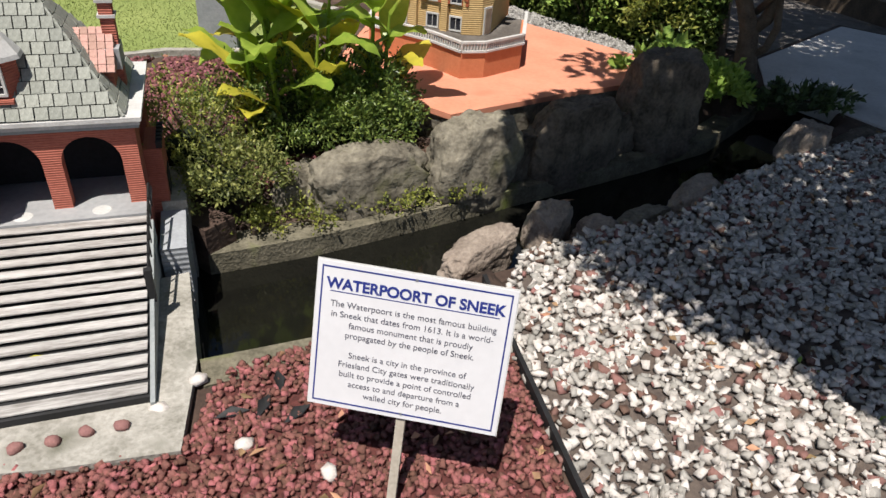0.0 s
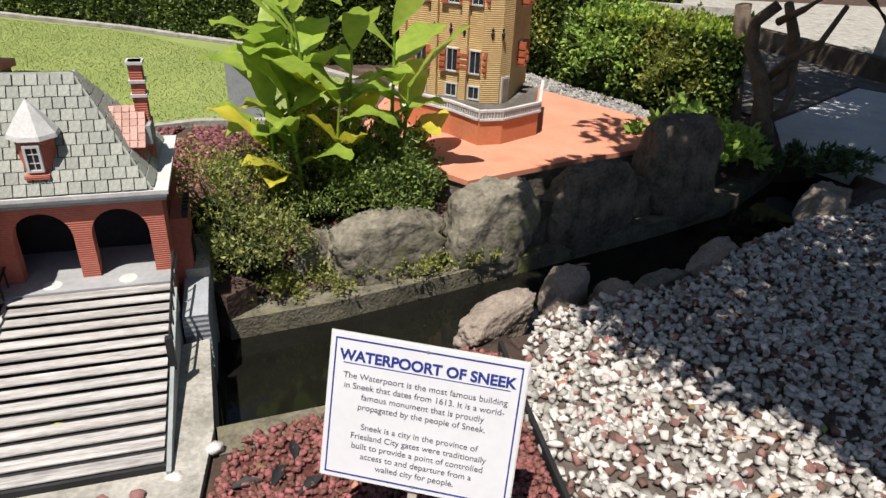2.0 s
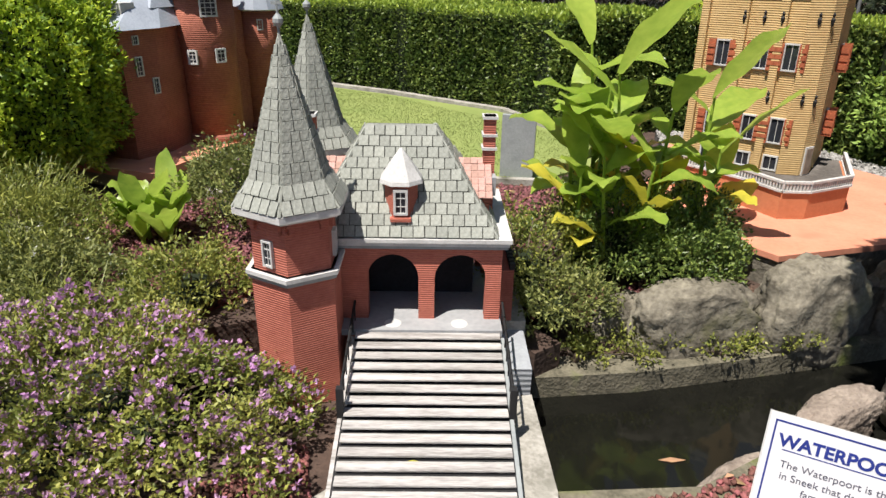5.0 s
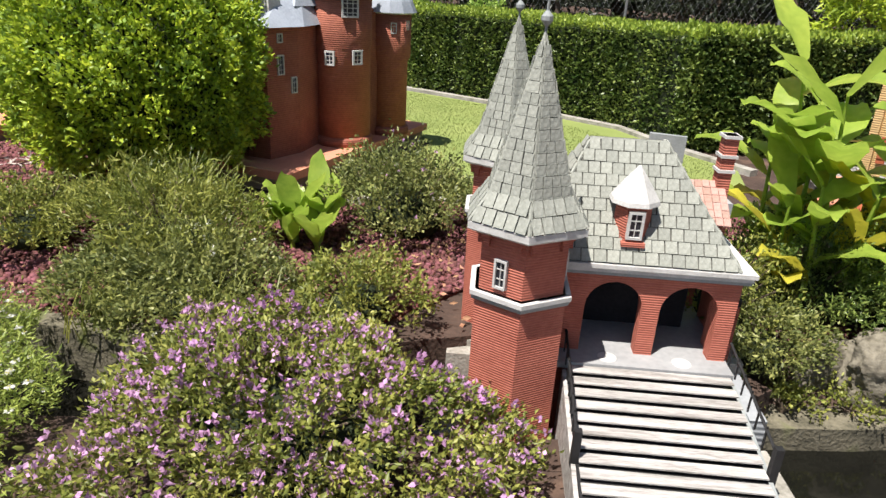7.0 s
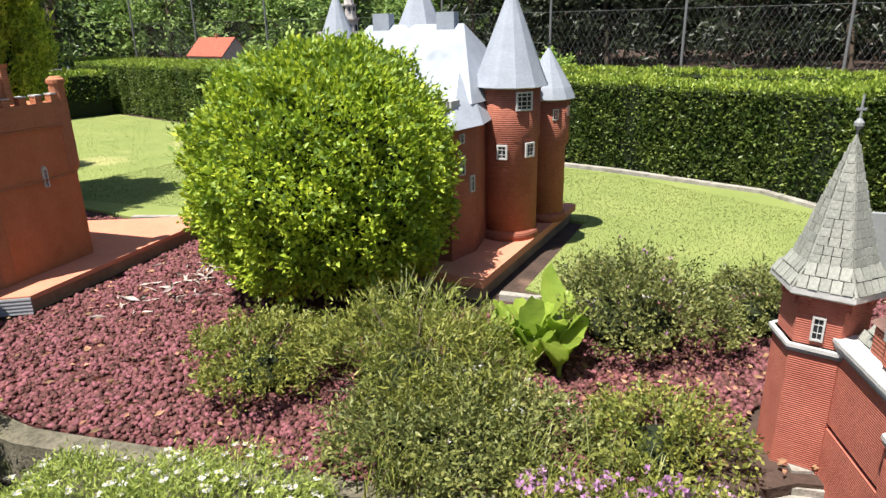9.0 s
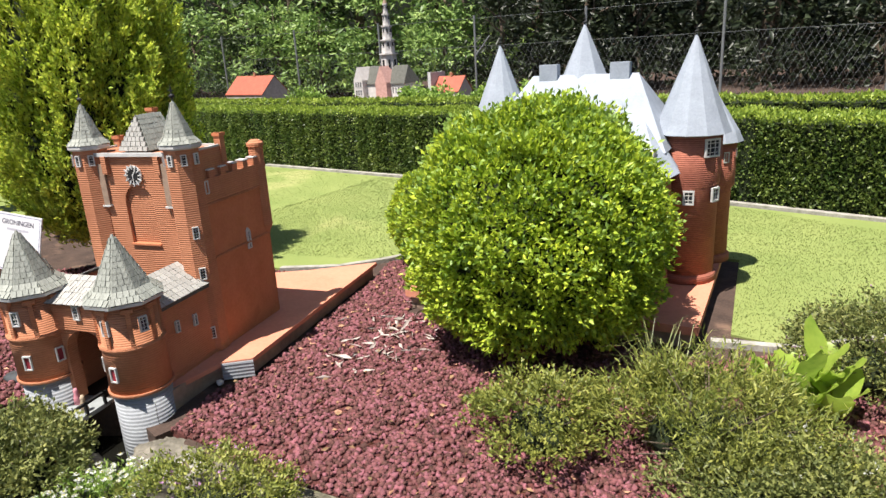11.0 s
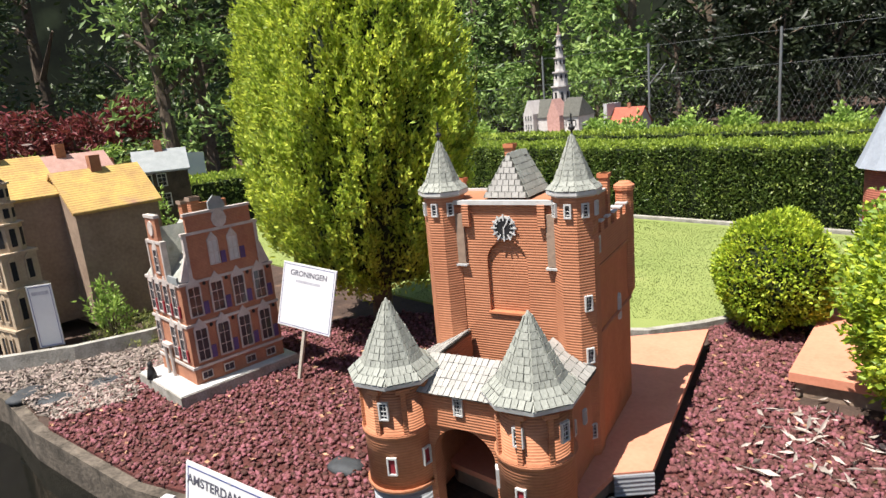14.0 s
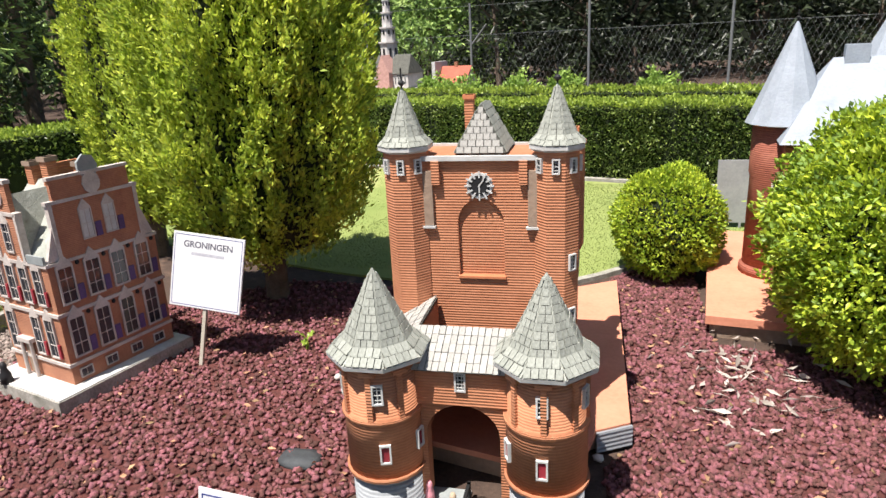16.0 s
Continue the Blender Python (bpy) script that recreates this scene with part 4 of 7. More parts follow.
            face = pose(cx + ap * math.cos(aa), cy + ap * math.sin(aa), 0, 0, 0, 60 * k + 90)
            for x in (-0.052, 0.052):
                part("corbel", Geo().box(x - 0.009, x + 0.009, -0.013, 0.004, 0.645, 0.672, face).box(x - 0.015, x + 0.015, -0.017, 0.004, 0.672, 0.688, face), BRICK_GATE, tw)
        oct_roof(tw, cx, cy, 0.194, 0.722, 1.235, 6, hx, SLATE, 13, flare=1, base_n=5)
        finial(tw, cx, cy, 1.23, 0.14)
        for ang in (-120, 0, 120):
            aa = radians(ang)
            window(tw, 0, 0.568, 0.042, 0.092, pose(cx + ap * math.cos(aa), cy + ap * math.sin(aa), 0, 0, 0, ang + 90), bars=(1, 2))
    # stairs
    n = 15
    st = part("staircase", Geo().add([(-0.53, -0.085, -0.05), (-0.53, -0.82, -0.05), (-0.53, -0.82, 0.045), (-0.53, -0.085, 0.185), (0, -0.085, -0.05), (0, -0.82, -0.05), (0, -0.82, 0.045), (0, -0.085, 0.185)],
                                     [(0, 3, 2, 1), (4, 5, 6, 7), (1, 2, 6, 5), (2, 3, 7, 6), (0, 4, 7, 3)]), BLACK, ob, "broad flight of weathered white steps with black joints")
    for i in range(n):
        y1 = -0.088 - i * 0.735 / n
        z = 0.206 - i * 0.148 / (n - 1)
        part("step", Geo().box(-0.525, -0.005, y1 - 0.735 / n + 0.010, y1, z - 0.005, z), WEATHERED_WHITE, st)
    for x in (-0.545, 0.0):
        part("stringer", Geo().add([(x, -0.085, -0.3), (x, -0.84, -0.06), (x, -0.84, 0.040), (x, -0.085, 0.185), (x + 0.013, -0.085, -0.3), (x + 0.013, -0.84, -0.06), (x + 0.013, -0.84, 0.040), (x + 0.013, -0.085, 0.185)],
                                   [(0, 3, 2, 1), (4, 5, 6, 7), (1, 2, 6, 5), (2, 3, 7, 6), (0, 4, 7, 3)]), COPPER_GREY if x == 0 else WEATHERED_WHITE, st)
        xr = x + 0.009
        g = Geo().tube([(xr, 0.0, 0.285), (xr, -0.43, 0.20)], 0.005, 5)
        for k in range(7):
            y = -0.02 - k * 0.068
            z = 0.214 + min(0, (y + 0.085)) * 0.2
            g.tube([(xr, y, z - 0.01), (xr, y, z + 0.066)], 0.0035, 4)
        g.box(xr - 0.011, xr + 0.011, -0.46, -0.438, 0.10, 0.222)
        part("handrail", g, BLACK, st, "thin dark metal handrail")
    # wing toward the canal
    part("side_porch", Geo().box(0.0, 0.062, 0.12, 0.33, -0.3, 0.36), BRICK_GATE, ob, "small brick porch over the canal")
    # near-black panel on the porch face, the arch's shade put into colour
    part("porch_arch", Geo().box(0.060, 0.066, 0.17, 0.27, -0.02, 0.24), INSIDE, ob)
    g = Geo()
    for k in range(6):
        g.box(0.045, 0.066, 0.125 + k * 0.034, 0.145 + k * 0.034, 0.36, 0.385)
    part("crenel", g, BLACK, ob)
    part("pier", Geo().box(0.022, 0.112, -0.16, 0.115, -0.45, 0.10), GREY_SHEET, ob, "grey sheet-clad canal pier")
    part("pier", Geo().box(0.03, 0.12, 0.115, 0.42, -0.45, 0.14), CONCRETE, ob, "concrete canal pier")
    part("ledge", Geo().box(-0.85, -0.745, 0.48, 0.78, -0.45, 0.0).box(-0.95, -0.80, 0.35, 0.9, -0.45, -0.06), CONCRETE, ob)


water_gate()
sheet("stair_slab", [(-1.13, 2.21), (-0.945, 1.77), (-0.87, 1.44), (-1.17, 1.35), (-1.5, 1.28), (-1.62, 1.46), (-1.30, 2.10)], -0.4, 0.022, CONCRETE, "lichen-stained concrete slab beside the stairs", "concrete slab")


def city_gate():
    ob = thing("city_gate_model", -6.64, 2.15, 0, 9.0, "orange brick miniature city gate with twin turrets and gatehouse", "model building")
    Z0 = 0.122
    # keep
    g = arch_wall(-0.70, -0.13, Z0, 1.36, 0.02, 0.09, [(-0.405, 0.105, 0.80, 1.06, 0.11)])
    part("front_wall", g, BRICK_CASTLE, ob)
    part("recess_wall", Geo().box(-0.55, -0.26, 0.040, 0.085, 0.76, 1.20), BRICK_CASTLE, ob, "recessed pointed blind arch")
    part("sill", Geo().box(-0.515, -0.295, 0.008, 0.04, 0.795, 0.806), PLAIN_ORANGE, ob)
    part("keep_wall", Geo().box(-0.80, 0.0, 0.09, 0.34, Z0, 1.36), BRICK_CASTLE, ob)
    part("side_wall", Geo().box(-0.80, 0.006, 0.30, 0.72, Z0, 1.18), PLAIN_ORANGE, ob, "plain orange rendered side wall")
    part("side_panel", Geo().box(-0.04, 0.012, 0.05, 0.70, Z0, 1.05), PLAIN_ORANGE, ob)
    for z, y0, y1 in ((1.03, 0.10, 0.66), (0.70, 0.10, 0.70)):
        part("string_course", Geo().box(0.0, 0.024, y0, y1, z, z + 0.012), BRICK_CASTLE, ob)
    part("upper_side_wall", Geo().box(-0.03, 0.02, 0.10, 0.70, 1.045, 1.19), BRICK_CASTLE, ob)
    for k in range(5):
        y = 0.16 + k * 0.115
        mer = part("merlon", Geo().box(-0.03, 0.02, y, y + 0.05, 1.19, 1.235), BRICK_CASTLE, ob)
        part("coping", Geo().box(-0.034, 0.024, y - 0.003, y + 0.053, 1.235, 1.243), WHITE, mer)
    part("parapet", Geo().box(-0.80, -0.785, 0.0, 0.34, 1.36, 1.372).box(-0.015, 0.005, 0.0, 0.34, 1.36, 1.372).box(-0.80, 0.005, 0.33, 0.345, 1.36, 1.372).box(-0.68, -0.15, 0.0, 0.022, 1.345, 1.366), WHITE, ob, "white parapet trim")
    # slots beside the turrets: brown blocks, the recess shadow put into their colour
    for x in (-0.645, -0.165):
        part("slot", Geo().box(x - 0.026, x + 0.026, 0.004, 0.06, 1.05, 1.30), BROWN_WALL, ob)
        part("slot_sill", Geo().box(x - 0.034, x + 0.034, -0.004, 0.03, 1.037, 1.047), WHITE, ob)
    for x in (-0.60, -0.21):
        part("bracket", Geo().box(x - 0.018, x + 0.018, -0.006, 0.03, 1.24, 1.345), BRICK_CASTLE, ob)
    # turrets
    for cx in (-0.745, -0.068):
        cy = 0.055
        tw = part("turret", Geo().prism(ngon(0.103, 8, radians(22.5), cx, cy), Z0, 1.385), BRICK_CASTLE, ob, "octagonal brick corner turret")
        ring_band("eave", tw, 0.112, 1.385, 1.395, 8, radians(22.5), cx, cy, WHITE, 0.012)
        ring_band("eave", tw, 0.126, 1.395, 1.412, 8, radians(22.5), cx, cy, WHITE)
        oct_roof(tw, cx, cy, 0.124, 1.412, 1.66, 8, radians(22.5), SLATE, 8, flare=1, base_n=3)
        finial(tw, cx, cy, 1.655, 0.09, BLACK)
        ap = 0.103 * math.cos(radians(22.5))
        for ang in (-135, -90, -45, 0, 180):
            aa = radians(ang)
            window(tw, 0, 1.325, 0.034, 0.066, pose(cx + ap * math.cos(aa), cy + ap * math.sin(aa), 0, 0, 0, ang + 90), bars=(0, 3))
    for z, h in ((0.895, 0.075), (0.641, 0.075), (0.257, 0.075)):
        aa = radians(-45)
        window(ob, 0, z, 0.038, h, pose(-0.068 + 0.095 * math.cos(aa), 0.055 + 0.095 * math.sin(aa), 0, 0, 0, 45), bars=(1, 3))
    window(ob, 0.12, 1.14, 0.035, 0.08, facing(0.012, 0, 90), bars=(1, 2))
    window(ob, 0.46, 0.72, 0.035, 0.12, facing(0.012, 0, 90), bars=(1, 3), arched=True)
    # clock
    ck = part("clock", Geo().lathe([(0.058, 0), (0.058, 0.010)], 24), WHITE, ob, "black clock face with white ring and numerals")
    ck.matrix_basis = pose(-0.405, 0.02, 1.232, 90, 0, 0)
    part("dial", Geo().lathe([(0.047, 0.010), (0.047, 0.013)], 24), BLACK, ck)
    for k in range(12):
        part("hour_mark", Geo().box(0.036, 0.066, -0.0035, 0.0035, 0.012, 0.016, pose(0, 0, 0, 0, 0, 30 * k)), WHITE, ck)
    part("clock_hands_pair", Geo().box(-0.003, 0.003, -0.006, 0.036, 0.013, 0.016, pose(0, 0, 0, 0, 0, -35)).box(-0.003, 0.003, -0.03, 0.006, 0.014, 0.017), WHITE, ck)
    # roof between the turrets
    a, b, c, d = (-0.52, 0.05, 1.37), (-0.29, 0.05, 1.37), (-0.29, 0.33, 1.37), (-0.52, 0.33, 1.37)
    t1, t2 = (-0.405, 0.12, 1.575), (-0.405, 0.32, 1.575)
    rf = part("roof", Geo().add([a, b, c, d, t1, t2], [(0, 1, 4), (1, 2, 5, 4), (2, 3, 5), (3, 0, 4, 5), (3, 2, 1, 0)]), SLATE_BASE, ob)
    shingle_face(rf, a, b, Vector(b).lerp(Vector(t1), 0.95), Vector(a).lerp(Vector(t1), 0.95), 7, 7, PALE_SLATE)
    shingle_face(rf, b, c, t2, t1, 7, 9, SLATE)
    shingle_face(rf, d, a, t1, t2, 7, 9, SLATE)
    for x, y, z, h in ((-0.50, 0.36, 1.30, 0.30), (-0.01, 0.34, 1.2, 0.24), (-0.79, 0.34, 1.3, 0.13)):
        ch = part("chimney", Geo().box(x - 0.022, x + 0.022, y - 0.022, y + 0.022, z, z + h), BRICK_CASTLE, ob)
        part("cap", Geo().box(x - 0.028, x + 0.028, y - 0.028, y + 0.028, z + h - 0.02, z + h), PLAIN_ORANGE, ch)
    bt = part("bartizan", Geo().lathe([(0.02, 0.70), (0.048, 0.76), (0.048, 1.30), (0.056, 1.305), (0.056, 1.325), (0.03, 1.345)], 12, -0.005, 0.70), BRICK_CASTLE, ob, "slim round corner turret")
    # gatehouse
    for cx in (-0.735, -0.073):
        cy = -0.55
        tw = part("round_tower", Geo().lathe([(0.160, 0.19), (0.160, 0.44), (0.165, 0.45), (0.165, 0.46), (0.152, 0.465), (0.152, 0.70)], 24, cx, cy), BRICK_CASTLE, ob, "round brick gatehouse tower", True)
        part("plinth", Geo().lathe([(0.150, -0.45), (0.150, 0.185)], 24, cx, cy), GREY_SHEET, tw, "grey ribbed round plinth", True)
        ring_band("ring_course", tw, 0.170, 0.182, 0.196, 24, 0, cx, cy, BRICK_CASTLE)
        ring_band("ring_course", tw, 0.169, 0.445, 0.460, 24, 0, cx, cy, BRICK_CASTLE)
        for k in range(8):
            aa = radians(45 * k)
            mm = pose(cx + 0.152 * math.cos(aa), cy + 0.152 * math.sin(aa), 0, 0, 0, 45 * k + 90)
            part("pilaster", Geo().box(-0.011, 0.011, -0.012, 0.01, 0.462, 0.66, mm).box(-0.030, 0.030, -0.022, 0.01, 0.655, 0.675, mm), BRICK_CASTLE, tw)
        ring_band("eave", tw, 0.204, 0.690, 0.707, 8, radians(22.5), cx, cy, WHITE, 0.004)
        oct_roof(tw, cx, cy, 0.205, 0.708, 1.035, 8, radians(22.5), SLATE, 9, flare=1, base_n=5)
        if cx < -0.5:
            panes = ((-78, 0.575, GLASS_DARK), (-73, 0.315, SHUTTER_RED), (-14, 0.33, SHUTTER_RED), (-150, 0.575, GLASS_DARK))
        else:
            panes = ((-92, 0.575, GLASS_DARK), (-92, 0.315, SHUTTER_RED), (-152, 0.33, SHUTTER_RED), (-20, 0.575, GLASS_DARK))
        for ang, z, pm in panes:
            aa = radians(ang)
            rr = 0.158 if z < 0.45 else 0.151
            window(tw, 0, z, 0.045, 0.085, pose(cx + rr * math.cos(aa), cy + rr * math.sin(aa), 0, 0, 0, ang + 90), bars=(1, 3) if pm is GLASS_DARK else (0, 0), pane_mat=pm)
    part("gate_wall", arch_wall(-0.60, -0.20, 0.03, 0.64, -0.56, -0.49, [(-0.405, 0.150, 0.03, 0.33, 0.14)]), BRICK_CASTLE, ob)
    # added near-black slab over the passage, to keep the archway dark
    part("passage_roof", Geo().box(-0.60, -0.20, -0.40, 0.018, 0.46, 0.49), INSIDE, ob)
    part("gate_hood", Geo().box(-0.60, -0.20, -0.572, -0.555, 0.475, 0.64), BRICK_CASTLE, ob)
    window(ob, -0.405, 0.585, 0.045, 0.085, facing(0, -0.572, 0), bars=(2, 4))
    a, b, c, d = (-0.62, -0.60, 0.635), (-0.19, -0.60, 0.635), (-0.19, -0.40, 0.735), (-0.62, -0.40, 0.735)
    rf = part("gate_roof", Geo().add([a, b, c, d, (-0.19, -0.38, 0.63), (-0.62, -0.38, 0.63)], [(0, 1, 2, 3), (3, 2, 4, 5), (1, 4, 2), (0, 3, 5), (5, 4, 1, 0)]), SLATE_BASE, ob)
    shingle_face(rf, a, b, c, d, 5, 16, PALE_SLATE)
    for lo, hi, s in ((-0.86, -0.62, -1), (-0.19, 0.02, 1)):
        part("wing_wall", Geo().box(lo + 0.02, hi - 0.02, -0.50, 0.0, Z0 - 0.1, 0.585), BRICK_CASTLE, ob)
        if s > 0:
            e = [(hi, -0.46, 0.575), (hi, 0.0, 0.575), (lo, 0.0, 0.70), (lo, -0.46, 0.70)]
        else:
            e = [(lo, 0.0, 0.575), (lo, -0.46, 0.575), (hi, -0.46, 0.70), (hi, 0.0, 0.70)]
        low = [(p[0], p[1], p[2] - 0.02) for p in e]
        rf = part("wing_roof", Geo().add(e + low, [(0, 1, 2, 3), (7, 6, 5, 4), (0, 4, 5, 1), (1, 5, 6, 2), (2, 6, 7, 3), (3, 7, 4, 0)]), SLATE_BASE, ob)
        shingle_face(rf, *e, 6, 11, PALE_SLATE)
        part("wing_inner_wall", Geo().box(min(lo, hi) if s > 0 else hi - 0.012, (lo + 0.012) if s > 0 else hi, -0.46, 0.0, 0.5, 0.69), BRICK_CASTLE, ob)
    for y in (-0.30, -0.15):
        window(ob, y, 0.42 - 0.02 * (y > -0.2), 0.03, 0.07, facing(0.002, 0, 90), bars=(1, 2))
    part("retaining_wall", Geo().box(-0.02, 0.06, -0.62, 0.0, -0.45, 0.115), BROWN_WALL, ob, "plain brown retaining wall under the terrace")


city_gate()
sheet("castle_terrace_base", [(-6.56, 1.72), (-6.53, 2.06), (-6.39, 2.17), (-6.68, 3.98), (-7.10, 3.63), (-7.67, 3.28), (-7.60, 2.02), (-7.2, 1.78)], 0.0, 0.092, BROWN_WALL, "brown edge wall under the orange terrace", "terrace wall")
pl = sheet("castle_terrace", [(-6.53, 1.70), (-6.50, 2.05), (-6.36, 2.16), (-6.66, 4.02), (-7.10, 3.66), (-7.70, 3.3), (-7.62, 2.0), (-7.2, 1.75)], 0.092, 0.12, DECK_ORANGE, "orange painted terrace under the city gate", "terrace")
part("edge_board", Geo().box(-0.0, 0.185, -0.012, 0.0, 0.008, 0.112, pose(-6.50, 2.045, 0, 0, 0, 38)), GREY_SHEET, pl)

# ---- more model buildings ----


def red_castle():
    ob = thing("castle_model", -4.93, 4.41, 0, 0, "dark red brick miniature castle with pale pointed slate roofs", "model building")
    part("terrace_base", Geo().box(-1.09, 0.93, -0.91, 0.98, -0.02, 0.085), BROWN_WALL, ob)
    part("terrace", Geo().box(-1.12, 0.96, -0.94, 1.01, 0.085, 0.14), DECK_ORANGE, ob, "orange painted terrace")
    part("wall", Geo().box(-0.72, 0.58, -0.35, 0.55, 0.14, 1.12), BRICK_RED, ob)
    part("link_wall", Geo().box(0.58, 0.82, 0.0, 0.50, 0.14, 1.10), BRICK_RED, ob)
    part("bay_wall", Geo().prism([(0.36, -0.30), (0.46, -0.74), (0.64, -0.72), (0.69, -0.45), (0.60, 0.0)], 0.14, 1.0), BRICK_RED, ob, "angled brick bay")
    rf = part("roof", Geo().add([(-0.76, -0.40, 1.12), (0.64, -0.40, 1.12), (0.64, 0.60, 1.12), (-0.76, 0.60, 1.12), (-0.45, 0.1, 1.62), (0.35, 0.1, 1.62)], [(0, 1, 5, 4), (1, 2, 5), (2, 3, 4, 5), (3, 0, 4), (3, 2, 1, 0)]), WHITE_ROOF, ob)
    part("bay_roof", Geo().cone([(0.30, -0.26), (0.42, -0.80), (0.68, -0.78), (0.74, -0.44), (0.64, 0.04)], 1.0, (0.40, -0.05, 1.40)), WHITE_ROOF, ob, "pale lean-to roof")
    for cx, cy, r, ze, zt in ((0.74, 0.02, 0.20, 1.22, 1.86), (0.84, 0.52, 0.15, 1.09, 1.44), (-0.69, 0.02, 0.20, 1.22, 1.86)):
        tw = part("round_tower", Geo().lathe([(r, 0.14), (r, 0.71 if cx > 0.8 else 0.84), (r + (0.022 if cx > 0.8 else 0.010), 0.75 if cx > 0.8 else 0.87), (r + (0.022 if cx > 0.8 else 0.010), ze)], 24, cx, cy), BRICK_RED, ob, "round red brick tower", True)
        ring_band("eave", tw, r + 0.03, ze - 0.02, ze, 12, 0, cx, cy, WHITE, 0.015)
        part("spire", Geo().lathe([(r + 0.065, ze - 0.01), (r + 0.03, ze + 0.07), (0.006, zt)], 12, cx, cy), WHITE_ROOF, tw, "pale grey pointed spire")
        finial(tw, cx, cy, zt, 0.07, BLACK)
        if cx > 0.8:
            panes = ((-49, 0.97, 0.045, 0.08), (-5, 0.99, 0.035, 0.07))
        elif cx > 0:
            panes = ((-43, 1.12, 0.12, 0.125), (-82, 0.78, 0.075, 0.10), (-29, 0.79, 0.075, 0.10))
        else:
            panes = ((-80, 1.10, 0.11, 0.12), (-100, 0.78, 0.07, 0.10), (-50, 0.78, 0.07, 0.10))
        for ang, z, w, hh in panes:
            aa = radians(ang)
            rr = r + 0.018 if z > 0.76 else r
            window(tw, 0, z, w, hh, pose(cx + (rr - 0.004) * math.cos(aa), cy + (rr - 0.004) * math.sin(aa), 0, 0, 0, ang + 90), bars=(2, 3) if w > 0.1 else (1, 2))
        part("footing", Geo().lathe([(r + 0.022, 0.14), (r + 0.020, 0.19), (r + 0.002, 0.205)], 24, cx, cy), BRICK_RED, tw, smooth=True)
    mid = part("central_tower", Geo().prism(ngon(0.24, 8, 0.39, -0.09, 0.25), 1.0, 1.44), BRICK_RED, ob)
    part("spire", Geo().lathe([(0.29, 1.40), (0.22, 1.50), (0.008, 1.98)], 8, -0.09, 0.25), WHITE_ROOF, mid)
    finial(mid, -0.09, 0.25, 1.97, 0.08, BLACK)
    for x, y in ((-0.32, 0.1), (0.22, 0.1)):
        part("chimney", Geo().box(x - 0.07, x + 0.07, y - 0.04, y + 0.04, 1.5, 1.70), WHITE_ROOF, ob)
    dm = part("dormer", Geo().box(0.50, 0.60, -0.62, -0.50, 1.0, 1.16), WHITE, ob, "white dormer")
    window(dm, 0.55, 1.08, 0.06, 0.09, facing(0, -0.622, 0))
    bay = pose(0.664, -0.585, 0, 0, 0, 79.5)
    window(ob, -0.02, 0.76, 0.055, 0.13, bay, bars=(1, 3))
    window(ob, 0.09, 0.62, 0.05, 0.11, bay, bars=(1, 2))
    window(ob, -0.02, 0.93, 0.045, 0.06, bay, bars=(1, 1))


red_castle()


